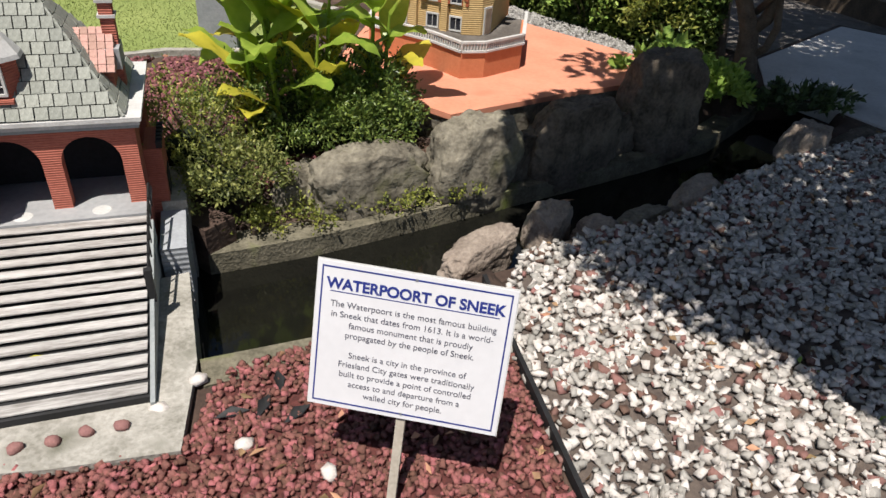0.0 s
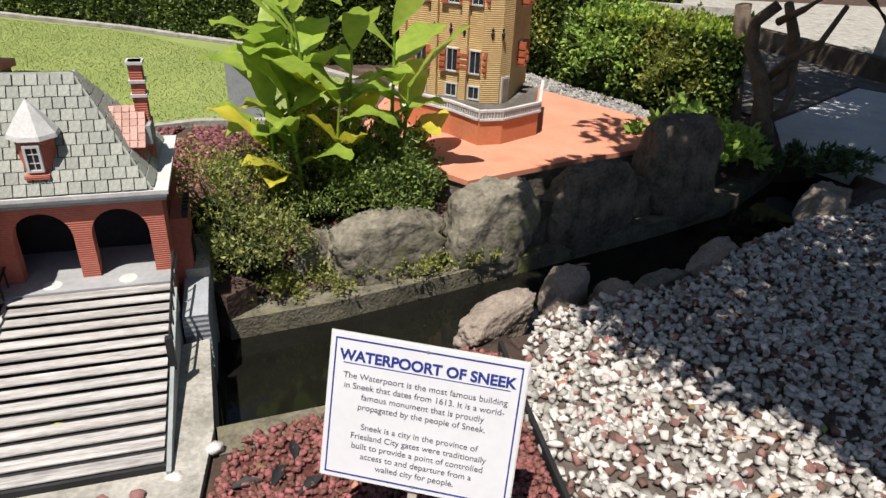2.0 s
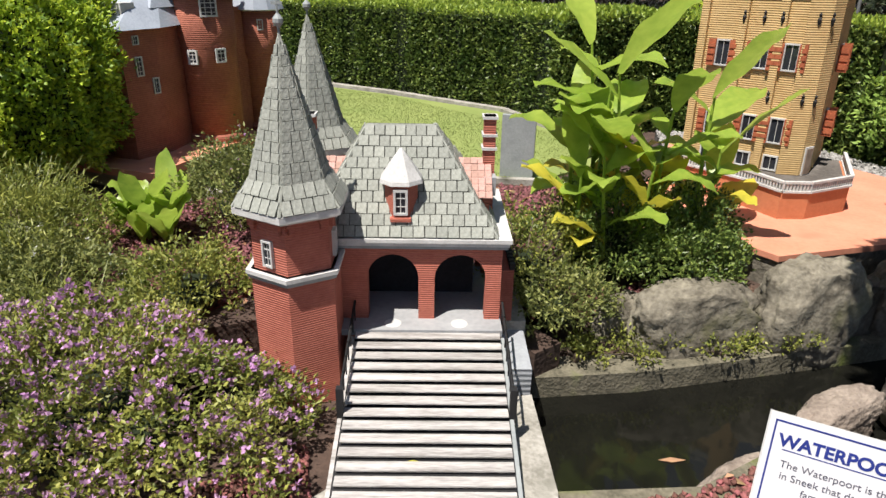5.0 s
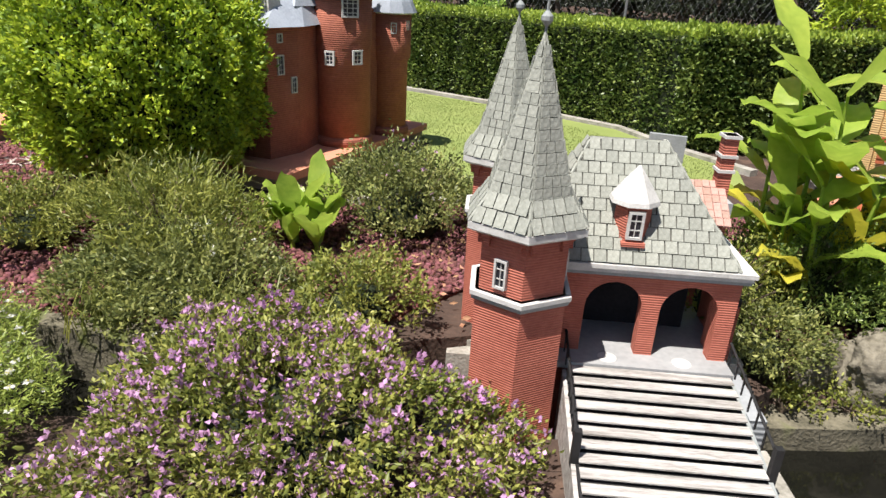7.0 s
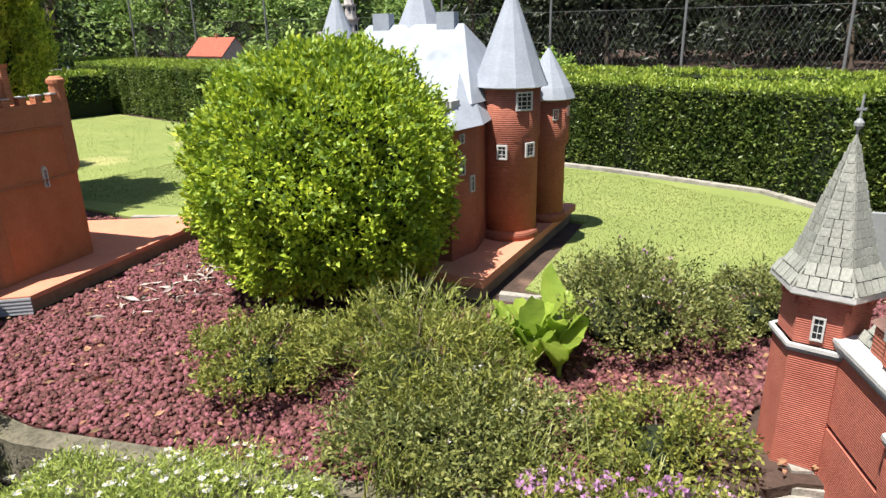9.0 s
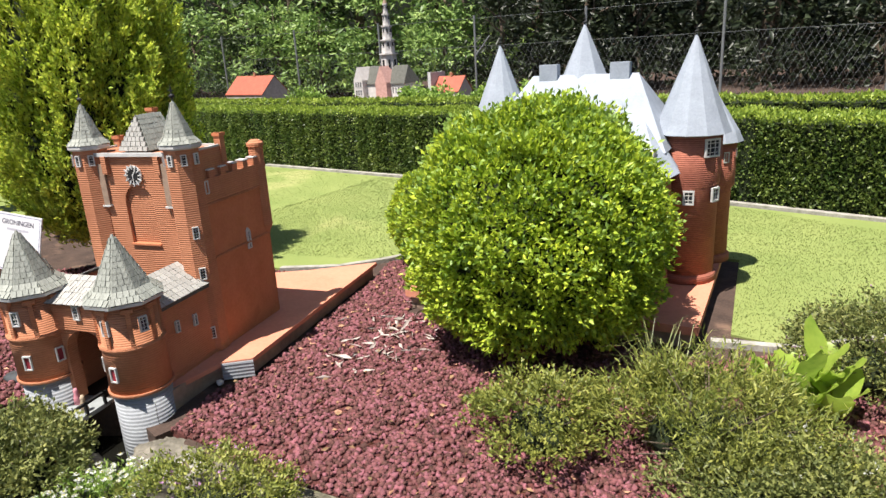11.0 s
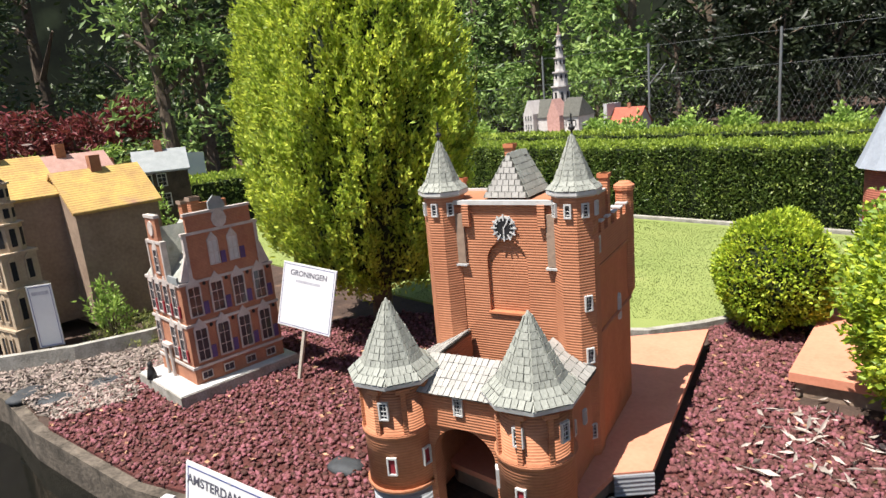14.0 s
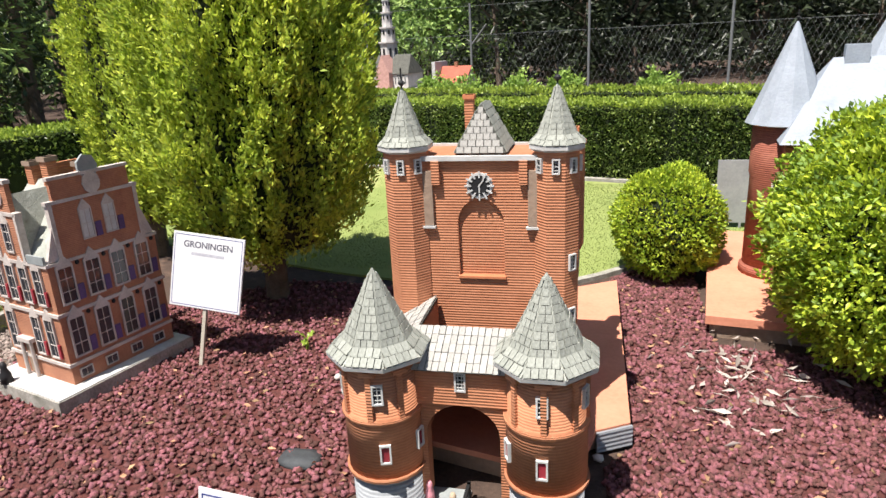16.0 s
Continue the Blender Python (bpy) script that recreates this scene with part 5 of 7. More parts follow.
def yellow_tower():
    ob = thing("tower_model", -0.22, 4.42, 0.17, -22.0, "leaning yellow brick miniature tower with tan shutters", "model building")
    # angular terrace with balustrade
    poly = [(-0.62, 0.0), (-0.56, -0.15), (-0.10, -0.212), (0.133, -0.302), (0.244, -0.203), (0.371, 0.096), (0.21, 0.634), (-0.1, 0.64)]
    part("terrace_wall", Geo().prism(poly, 0.0, 0.155), PLAIN_ORANGE, ob, "orange rendered terrace wall")
    part("terrace_floor", Geo().prism([(-0.1 + (x + 0.1) * 0.94, 0.2 + (y - 0.2) * 0.94) for x, y in poly], 0.155, 0.162), PATH_GREY, ob, "grey gravel terrace floor")
    for (x0, y0), (x1, y1) in zip(poly[:-2], poly[1:-1]):
        a, b = Vector((x0, y0, 0)), Vector((x1, y1, 0))
        L = (b - a).length
        m = Matrix.Translation(a) @ Matrix.Rotation(math.atan2(y1 - y0, x1 - x0), 4, "Z")
        r = part("balustrade", Geo().box(0, L, -0.010, 0.010, 0.203, 0.216, m).box(0, L, -0.012, 0.012, 0.152, 0.164, m), WHITE, ob, "white model balustrade")
        k = max(3, int(L / 0.018))
        for i in range(k + 1):
            part("baluster", Geo().box(i * L / k - 0.0045, i * L / k + 0.0045, -0.006, 0.006, 0.164, 0.203, m), WHITE, r)
    lean = Matrix.Translation((0, 0, 0.16)) @ Matrix.Rotation(radians(-1.0), 4, "Y")
    foot = [(-0.58, 0.035), (0.0, 0.035), (0.0, 0.0), (0.104, 0.0635), (0.135, 0.165), (0.06, 0.70), (-0.56, 0.66)]
    shaft = part("shaft", Geo().prism(foot, 0.0, 0.98), BRICK_YELLOW, ob, "weathered yellow brick shaft")
    shaft.matrix_basis = lean
    part("stair_turret", Geo().prism([(0.0, 0.03), (0.0, 0.0), (0.104, 0.0635), (0.135, 0.165), (0.02, 0.18)], 0.98, 1.24), BRICK_YELLOW, shaft)
    for x in (-0.56, -0.335, -0.125):
        part("pilaster", Geo().box(x - 0.022, x + 0.022, 0.005, 0.037, 0.0, 0.98), BRICK_YELLOW, shaft, "projecting brick pilaster")
    part("parapet", Geo().prism([(-0.59, 0.02), (0.0, 0.02), (0.0, 0.66), (-0.57, 0.66)], 0.98, 0.995).box(-0.59, 0.0, 0.015, 0.03, 0.995, 1.05), COPPER_GREY, shaft, "grey railed parapet")
    for z, hh in ((0.655, 0.15), (0.245, 0.15), (0.055, 0.09)):
        for x in (-0.43, -0.21, -0.052):
            window(shaft, x, z, 0.085, hh, facing(0, 0.033, 0), bars=(1, 0))
            if z > 0.2:
                for sx in (-0.062, 0.062):
                    sh = part("shutter", Geo().box(x + sx - 0.022, x + sx + 0.022, 0.008, 0.018, z - hh / 2, z + hh / 2), SHUTTER_TAN, shaft)
                    for dz in (-0.045, -0.01, 0.03):
                        part("shutter_slat", Geo().box(x + sx - 0.019, x + sx + 0.019, 0.003, 0.009, z + dz, z + dz + 0.022), SHUTTER_TAN, sh)
    side = pose(0.135, 0.165, 0, 0, 0, 98) @ pose(0.22, 0.0, 0)
    for z in (0.64, 0.27):
        window(shaft, 0, z, 0.10, 0.15, side, bars=(1, 0))
        for x, turn in ((-0.052, 82), (0.052, -62)):
            mm = side @ pose(x, -0.004, z, 0, 0, turn if x > 0 else 180 + turn)
            sh = part("shutter", Geo().box(0.0, 0.055, -0.005, 0.005, -0.075, 0.075, mm), SHUTTER_TAN, shaft)
            for dz in (-0.06, -0.015, 0.03):
                part("shutter_slat", Geo().box(0.006, 0.050, -0.010, 0.010, dz, dz + 0.03, mm), SHUTTER_TAN, sh)
    canted = pose(0, 0, 0, 0, 0, 31.4)
    for z in (0.43, 0.86):
        for x, y, m in ((-0.33, 0.003, None), (-0.125, 0.003, None), (-0.23, 0.031, None), (0.06, -0.004, canted), (0.13, 0.0, pose(0.0, -0.01, 0, 0, 0, 31.4))):
            g = Geo().lathe([(0.001, z - 0.038), (0.006, z - 0.025), (0.012, z), (0.004, z + 0.012), (0.009, z + 0.026), (0.001, z + 0.036)], 6, x, y)
            if m is not None:
                g.v = [tuple(m @ Vector(p)) for p in g.v]
            part("wall_anchor", g, BLACK, shaft)
    dm = pose(0.104, 0.0635, 0, 0, 0, 73)
    part("door_frame", Geo().box(0.018, 0.09, -0.008, 0.01, 0.0, 0.165, dm), WHITE, shaft)
    part("door", Geo().box(0.027, 0.081, -0.012, -0.004, 0.005, 0.155, dm), BROWN_WALL, shaft)


yellow_tower()


def town_house():
    """A model merchant's house with a stepped, scrolled gable on two fronts."""
    ob = thing("town_house_model", -9.60, 2.046, 0, -7.0, "red brick miniature canal house with stone gables and violet shutters", "model building")
    part("plinth", Geo().box(-0.44, 0.47, -0.54, 0.47, -0.06, 0.075), CONCRETE, ob, "white-topped concrete plinth")
    part("plinth_top", Geo().box(-0.43, 0.46, -0.53, 0.46, 0.075, 0.082), WHITE, ob)
    part("wall", Geo().box(-0.35, 0.35, -0.36, 0.40, 0.082, 0.77), BRICK_HOUSE, ob)
    for z in (0.20, 0.49, 0.77):
        part("string_course", Geo().box(-0.36, 0.362, -0.372, 0.41, z - 0.012, z + 0.006), MODEL_STONE, ob)
    # gable toward +x
    ga = part("gable", Geo().box(0.325, 0.355, -0.27, 0.31, 0.77, 1.08).box(0.325, 0.355, -0.24, 0.28, 1.08, 1.20), BRICK_HOUSE, ob, "stepped brick gable with stone scrolls")
    part("gable_trim", Geo().box(0.32, 0.362, -0.28, -0.255, 0.77, 1.08).box(0.32, 0.362, 0.295, 0.32, 0.77, 1.08).box(0.32, 0.362, -0.29, 0.33, 1.072, 1.09).box(0.32, 0.362, -0.25, 0.29, 1.195, 1.212), MODEL_STONE, ga)
    for y0, y1 in ((-0.35, -0.27), (0.31, 0.39)):
        part("scroll", Geo().add([(0.325, y0, 0.78), (0.325, y1, 0.78), (0.325, y1 if y0 < 0 else y0, 0.98), (0.355, y0, 0.78), (0.355, y1, 0.78), (0.355, y1 if y0 < 0 else y0, 0.98)], [(0, 2, 1), (3, 4, 5), (0, 3, 5, 2), (1, 2, 5, 4), (0, 1, 4, 3)]), MODEL_STONE, ga)
    part("date_stone", Geo().lathe([(0.06, 0), (0.06, 0.01)], 10), MODEL_STONE, ga).matrix_basis = pose(0.355, 0.02, 1.145, 90, 0, 90)
    part("crest", Geo().lathe([(0.07, 0), (0.07, 0.02)], 7), COPPER_GREY, ga).matrix_basis = pose(0.335, 0.02, 1.23, 90, 0, 90)
    # gable toward -y
    gb = part("gable", Geo().box(-0.16, 0.13, -0.365, -0.335, 0.77, 1.03).box(-0.12, 0.09, -0.365, -0.335, 1.03, 1.20), BRICK_HOUSE, ob, "narrow front gable with stone trim")
    part("gable_trim", Geo().box(-0.17, -0.145, -0.372, -0.33, 0.77, 1.03).box(0.115, 0.14, -0.372, -0.33, 0.77, 1.03).box(-0.18, 0.15, -0.372, -0.33, 1.02, 1.04).box(-0.13, 0.10, -0.372, -0.33, 1.19, 1.21), MODEL_STONE, gb)
    part("gable_window", Geo().lathe([(0.05, 0), (0.05, 0.008)], 12), MODEL_STONE, gb).matrix_basis = pose(-0.015, -0.366, 1.12, 90, 0, 0)
    part("roof", Geo().add([(-0.36, -0.36, 0.77), (0.33, -0.36, 0.77), (0.33, 0.40, 0.77), (-0.36, 0.40, 0.77), (-0.36, 0.02, 1.14), (0.33, 0.02, 1.14)], [(0, 1, 5, 4), (2, 3, 4, 5), (1, 2, 5), (3, 0, 4), (3, 2, 1, 0)]), SLATE, ob)
    part("cross_roof", Geo().add([(-0.14, -0.34, 0.80), (0.11, -0.34, 0.80), (0.11, 0.1, 0.80), (-0.14, 0.1, 0.80), (-0.015, -0.34, 1.12), (-0.015, 0.1, 1.12)], [(1, 2, 5, 4), (3, 0, 4, 5), (0, 1, 4), (2, 3, 5)]), SLATE, ob)
    for x, y, h in ((-0.10, 0.02, 1.27), (0.15, 0.10, 1.24), (-0.30, 0.02, 1.24)):
        c = part("chimney", Geo().box(x - 0.04, x + 0.04, y - 0.035, y + 0.035, 1.0, h), BRICK_CASTLE, ob)
        part("cap", Geo().box(x - 0.05, x + 0.05, y - 0.045, y + 0.045, h - 0.025, h), BROWN_WALL, c)
    part("firewall", Geo().box(-0.36, -0.33, 0.05, 0.40, 0.77, 1.2), BRICK_CASTLE, ob)
    mx, my = facing(0.352, 0, 90), facing(0, -0.362, 0)
    for z, h in ((0.345, 0.22), (0.64, 0.20)):
        for y in (-0.265, -0.085, 0.095, 0.275):
            window(ob, y, z, 0.108, h * 1.06, mx, MODEL_STONE, bars=(1, 2), arched=True)
            part("shutter", Geo().box(y + 0.058, y + 0.098, -0.012, 0, z - h / 2, z - h / 2 + 0.085, mx), SHUTTER_BLUE, ob)
            part("boss", Geo().lathe([(0.014, 0), (0.010, 0.012)], 8), BLACK, ob).matrix_basis = mx @ pose(y + 0.09, 0, z + h * 0.52, 90, 0, 0)
        for x in (-0.25, -0.10, 0.06, 0.22):
            if z < 0.4 and x == -0.10:
                continue
            window(ob, x, z, 0.10, h * 1.06, my, MODEL_STONE, bars=(1, 2), arched=True)
            part("shutter", Geo().box(x + 0.046, x + 0.074, -0.012, 0, z - h / 2, z - h / 2 + 0.08, my), SHUTTER_RED, ob)
    for y in (-0.06, 0.10):
        window(ob, y, 0.935, 0.085, 0.17, mx, MODEL_STONE, pane_mat=WHITE, bars=(1, 1), arched=True)
        part("shutter", Geo().box(y + 0.05, y + 0.09, -0.012, 0, 0.85, 0.93, mx), SHUTTER_BLUE, ob)
    window(ob, -0.015, 0.90, 0.09, 0.17, my, MODEL_STONE, bars=(1, 2), arched=True)
    for y in (-0.27, -0.09, 0.10, 0.28):
        window(ob, y, 0.135, 0.085, 0.055, mx, MODEL_STONE, bars=(1, 0))
    part("door", Geo().box(-0.14, -0.06, -0.37, -0.355, 0.09, 0.27), BROWN_WALL, ob)
    for x in (-0.16, -0.04):
        part("door_column", Geo().lathe([(0.014, 0.085), (0.011, 0.29)], 8, x, -0.385), MODEL_STONE, ob)
    part("door_hood", Geo().box(-0.18, -0.02, -0.40, -0.36, 0.29, 0.315), MODEL_STONE, ob)
    part("balcony_rail", Geo().box(0.16, 0.35, -0.375, -0.36, 0.775, 0.82), COPPER_GREY, ob)


town_house()
bpy.data.objects["town_house_model"].scale = (0.8, 0.9, 1.04)
fig = part("figurine", Geo().lathe([(0.035, 0), (0.03, 0.05), (0.016, 0.085), (0.020, 0.10), (0.012, 0.125)], 10), BLACK, smooth=True)
fig.matrix_basis = pose(-9.80, 1.60, 0.085)
tagged(fig, "small dark weathered figurine on the house plinth", "figurine")


def gabled(name, x, y, rz, w, d, zw, zr, wall, roof, label, z0=0.0, rows=0):
    ob = thing(name, x, y, z0, rz, label, "model house", "row of model houses")
    part("wall", Geo().add([(-w / 2, -d / 2, 0), (w / 2, -d / 2, 0), (w / 2, d / 2, 0), (-w / 2, d / 2, 0), (-w / 2, -d / 2, zw), (w / 2, -d / 2, zw), (w / 2, d / 2, zw), (-w / 2, d / 2, zw), (-w / 2, 0, zr - 0.02), (w / 2, 0, zr - 0.02)],
                           [(0, 1, 5, 4), (2, 3, 7, 6), (1, 2, 6, 9, 5), (3, 0, 4, 8, 7)]), wall, ob)
    e = 0.03
    for s in (-1, 1):
        vs = [(-w / 2 - e, s * (d / 2 + e), zw - 0.02), (w / 2 + e, s * (d / 2 + e), zw - 0.02), (w / 2 + e, 0, zr), (-w / 2 - e, 0, zr)]
        vs += [(a, b, c - 0.025) for a, b, c in vs]
        part("roof_slope", Geo().add(vs, [(0, 1, 2, 3) if s < 0 else (3, 2, 1, 0), (7, 6, 5, 4), (0, 4, 5, 1), (1, 5, 6, 2), (3, 7, 4, 0)]), roof, ob)
    part("chimney", Geo().box(-0.05, 0.05, -0.04, 0.04, zr - 0.1, zr + 0.12), BRICK_HOUSE, ob)
    return ob


# eaves side toward the viewer, turned so that -y looks along +x
gabled("model_house", -11.95, 2.45, 88, 0.78, 0.70, 1.10, 1.44, BROWN_WALL, YELLOW_TILE, "brown rendered model house with lichen-yellow tile roof", 0.05)
gabled("model_house", -12.3, 1.72, 88, 0.72, 0.75, 1.22, 1.55, BROWN_WALL, YELLOW_TILE, "brown model house with worn brown tile roof", 0.1)
gabled("model_house", -12.5, 0.95, 88, 0.74, 0.8, 1.1, 1.42, MODEL_STONE, PALE_SLATE, "grey model house with pale slate roof and dormers", 0.1)
gabled("model_house", -13.3, 2.7, 88, 0.9, 0.8, 1.2, 1.55, BRICK_HOUSE, PINK_TILE, "model house with faded pink tile roof behind the row", 0.05)
h = gabled("model_house", -13.75, 4.10, 62, 0.62, 0.6, 1.22, 1.46, DARK_TIMBER, COPPER_GREY, "dark timber model house with grey roof", 0.05)
for y, z in ((-0.19, 1.08), (-0.02, 1.08), (0.0, 0.82)):
    window(h, y, z, 0.12, 0.17, facing(0, -0.302, 0))
h = gabled("model_house", -13.9, 3.5, 88, 0.6, 0.7, 0.85, 1.3, BRICK_RED, RED_ROOF, "small red brick model house with white windows", 0.05)
for y in (-0.15, 0.12):
    window(h, y, 0.62, 0.12, 0.16, facing(0, -0.352, 0))


def thin_tower():
    ob = thing("church_tower_model", -11.60, 1.47, -0.08, 6.0, "slender sandstone miniature church tower in stepped storeys", "model building")
    z = 0.0
    for w, hgt, nm in ((0.17, 0.36, "storey"), (0.155, 0.34, "storey"), (0.14, 0.30, "storey")):
        st = part(nm, Geo().box(-w, w, -w, w, z, z + hgt - 0.02).box(-w - 0.015, w + 0.015, -w - 0.015, w + 0.015, z + hgt - 0.02, z + hgt), SANDSTONE, ob)
        for rz in (0, 90):
            for x in (-0.065, 0.065):
                mm = pose(0, 0, 0, 0, 0, rz) @ pose(0, -w - 0.002, 0)
                window(st, x, z + hgt * 0.48, 0.07, hgt * 0.62, mm, SANDSTONE, INSIDE, bars=(0, 0), arched=True, name="niche")
        z += hgt
    for r, hgt in ((0.13, 0.24), (0.105, 0.17), (0.09, 0.16)):
        st = part("lantern", Geo().lathe([(r, z), (r, z + hgt - 0.02), (r + 0.02, z + hgt - 0.015), (r + 0.02, z + hgt)], 8, 0, 0, 0.39), SANDSTONE, ob)
        for k in range(8):
            mm = pose(0, 0, 0, 0, 0, 45 * k) @ pose(0, -r * 0.93, 0)
            # near-black block painting the shade inside each lantern opening
            part("opening", Geo().box(-0.022, 0.022, -0.004, 0.01, z + 0.04, z + hgt - 0.05, mm), INSIDE, st)
        z += hgt
    part("cap", Geo().lathe([(0.09, z), (0.05, z + 0.04), (0.02, z + 0.05)], 8), BLACK, ob)
    g = Geo()
    for k in range(4):
        a = radians(45 * k)
        g.tube([(0.05 * math.cos(a + t) * math.sin(t * 1.0), 0.05 * math.sin(a) * math.sin(t), z + 0.10 + 0.05 * math.cos(t)) for t in np.linspace(0, 2 * math.pi, 9)], 0.004, 4)
    g.tube([(0, 0, z), (0, 0, z + 0.22)], 0.004, 4)
    part("iron_crown", g, BLACK, ob, "open black iron crown")


thin_tower()


def far_church():
    ob = thing("church_model", -15.7, 19.0, 0.16, -8, "distant miniature church with tiered pale steeple and grey roof", "model building")
    part("base", Geo().box(-1.6, 1.6, -0.9, 0.9, -0.2, 0.35), CONCRETE, ob)
    part("nave", Geo().box(-1.2, 1.2, -0.5, 0.5, 0.35, 0.85), CHURCH_STONE, ob)
    part("roof", Geo().add([(-1.25, -0.55, 0.85), (1.25, -0.55, 0.85), (1.25, 0.55, 0.85), (-1.25, 0.55, 0.85), (-1.05, 0, 1.5), (1.05, 0, 1.5)], [(0, 1, 5, 4), (2, 3, 4, 5), (1, 2, 5), (3, 0, 4), (3, 2, 1, 0)]), SLATE_BASE, ob)
    tr = part("transept", Geo().add([(-0.1, -0.75, 0.35), (0.5, -0.75, 0.35), (0.5, 0, 0.35), (-0.1, 0, 0.35), (-0.1, -0.75, 0.9), (0.5, -0.75, 0.9), (0.5, 0, 0.9), (-0.1, 0, 0.9), (0.2, -0.75, 1.5), (0.2, 0, 1.5)], [(0, 1, 5, 8, 4), (1, 2, 6, 5), (3, 0, 4, 7), (5, 6, 9, 8), (7, 4, 8, 9)]), PINK_TILE, ob, "pinkish brick transept gable")
    part("west_gable", Geo().add([(-1.3, -0.75, 0.35), (-0.8, -0.75, 0.35), (-0.8, 0.3, 0.35), (-1.3, 0.3, 0.35), (-1.3, -0.75, 1.0), (-0.8, -0.75, 1.0), (-0.8, 0.3, 1.0), (-1.3, 0.3, 1.0), (-1.05, -0.75, 1.5), (-1.05, 0.3, 1.5)], [(0, 1, 5, 8, 4), (1, 2, 6, 5), (3, 0, 4, 7), (5, 6, 9, 8), (7, 4, 8, 9)]), CHURCH_STONE, ob)
    for k in range(6):
        window(ob, -1.25 + 0.13 * (k % 3) + 0.08, 0.55 + 0.3 * (k // 3), 0.08, 0.2, facing(0, -0.752, 0), bars=(1, 1))
    for k in range(4):
        window(ob, 0.62 + 0.15 * k, 0.62, 0.06, 0.24, facing(0, -0.502, 0), bars=(0, 1))
    z = 0.9
    for r, hgt in ((0.36, 1.05), (0.29, 0.5), (0.21, 0.5), (0.15, 0.42), (0.10, 0.35)):
        st = part("steeple_stage", Geo().lathe([(r, z), (r * 0.92, z + hgt - 0.06), (r * 1.12, z + hgt - 0.05), (r * 1.12, z + hgt)], 8, 0.0, 0.05, 0.39), CHURCH_STONE, ob)
        for k in range(8):
            mm = pose(0.0, 0.05, 0, 0, 0, 45 * k) @ pose(0, -r * 0.90, 0)
            # steeple openings are near-black blocks with their inner shade painted in
            part("opening", Geo().box(-r * 0.11, r * 0.11, -0.02, 0.02, z + hgt * 0.5, z + hgt * 0.78, mm), INSIDE, st)
        z += hgt
    part("spire", Geo().lathe([(0.10, z), (0.05, z + 0.12), (0.01, z + 0.4)], 8, 0, 0.05), BROWN_WALL, ob)


far_church()
bpy.data.objects["church_model"].scale = (0.80, 0.88, 0.88)
gabled("model_house", -21.0, 18.3, -10, 2.1, 1.2, 0.75, 1.35, MODEL_STONE, RED_ROOF, "distant model house with bright red tile roof")
gabled("model_house", -13.6, 19.5, -5, 1.0, 0.9, 0.6, 1.05, MODEL_STONE, RED_ROOF, "small distant white model house with red roof")
part("side_block", Geo().box(-0.62, -0.5, -0.5, 0.4, 0, 1.2), WHITE, bpy.data.objects["model_house.007"])

# ---- signs ----


def lettering(text, size, material, parent, m, name="lettering", align="CENTER", bold=0.0003):
    cu = bpy.data.curves.new(name, "FONT")
    cu.body, cu.size, cu.align_x, cu.extrude, cu.offset = text, size, align, 0.0004, bold
    tmp = bpy.data.objects.new(name, cu)
    scene.collection.objects.link(tmp)
    me = bpy.data.meshes.new_from_object(tmp.evaluated_get(bpy.context.evaluated_depsgraph_get()))
    bpy.data.objects.remove(tmp)
    me.materials.append(material)
    ob = new(name, me)
    ob.parent = parent
    ob.matrix_basis = m
    return ob


def sign(tl, tr, bl, foot_z, border, label, post_w=0.022, post_lean=0.0):
    """A flat board from three corners, on a post; its own x runs along the top, y up, z outwards."""
    tl, tr, bl = Vector(tl), Vector(tr), Vector(bl)
    xa = (tr - tl).normalized()
    ya = ((tl - bl) - xa * (tl - bl).dot(xa)).normalized()
    za = xa.cross(ya)
    w, h = (tr - tl).length, (tl - bl).dot(ya)
    mid = tl + xa * w / 2 - ya * h / 2
    ob = new("sign_board")
    rot = Matrix((xa, ya, za)).transposed().to_4x4()
    ob.matrix_basis = Matrix.Translation(mid) @ rot
    tagged(ob, label, "sign")
    part("panel", Geo().box(-w / 2, w / 2, -h / 2, h / 2, -0.006, 0.0), SIGN_WHITE, ob)
    part("panel_edge", Geo().box(-w / 2 - 0.003, w / 2 + 0.003, -h / 2 - 0.003, h / 2 + 0.003, -0.009, -0.0045), WHITE, ob)
    if border:
        r = 0.012
        for k, (a, b) in enumerate((((-w / 2 + r, h / 2 - r), (w / 2 - r, h / 2 - r)), ((w / 2 - r, h / 2 - r), (w / 2 - r, -h / 2 + r)), ((w / 2 - r, -h / 2 + r), (-w / 2 + r, -h / 2 + r)), ((-w / 2 + r, -h / 2 + r), (-w / 2 + r, h / 2 - r)))):
            x0, x1 = sorted((a[0], b[0]))
            y0, y1 = sorted((a[1], b[1]))
            part("border_line", Geo().box(x0 - 0.0018, x1 + 0.0018, y0 - 0.0018, y1 + 0.0018, 0.0, 0.0008), NAVY, ob)
    for y in (h / 2 - 0.012, -h / 2 + 0.012):
        part("bolt", Geo().lathe([(0.004, 0), (0.003, 0.002)], 8, 0, y), METAL, ob)
    # post behind, down to the ground
    low = mid - ya * (h / 2)
    n = (mid.z - foot_z) / max(ya.z, 0.2)
    inv = ob.matrix_basis.inverted()
    part("post", Geo().box(-post_w / 2, post_w / 2, -n - 0.03, h * 0.35, -0.030, -0.009), WOOD_POST, ob, "grey timber post")
    return ob, w, h


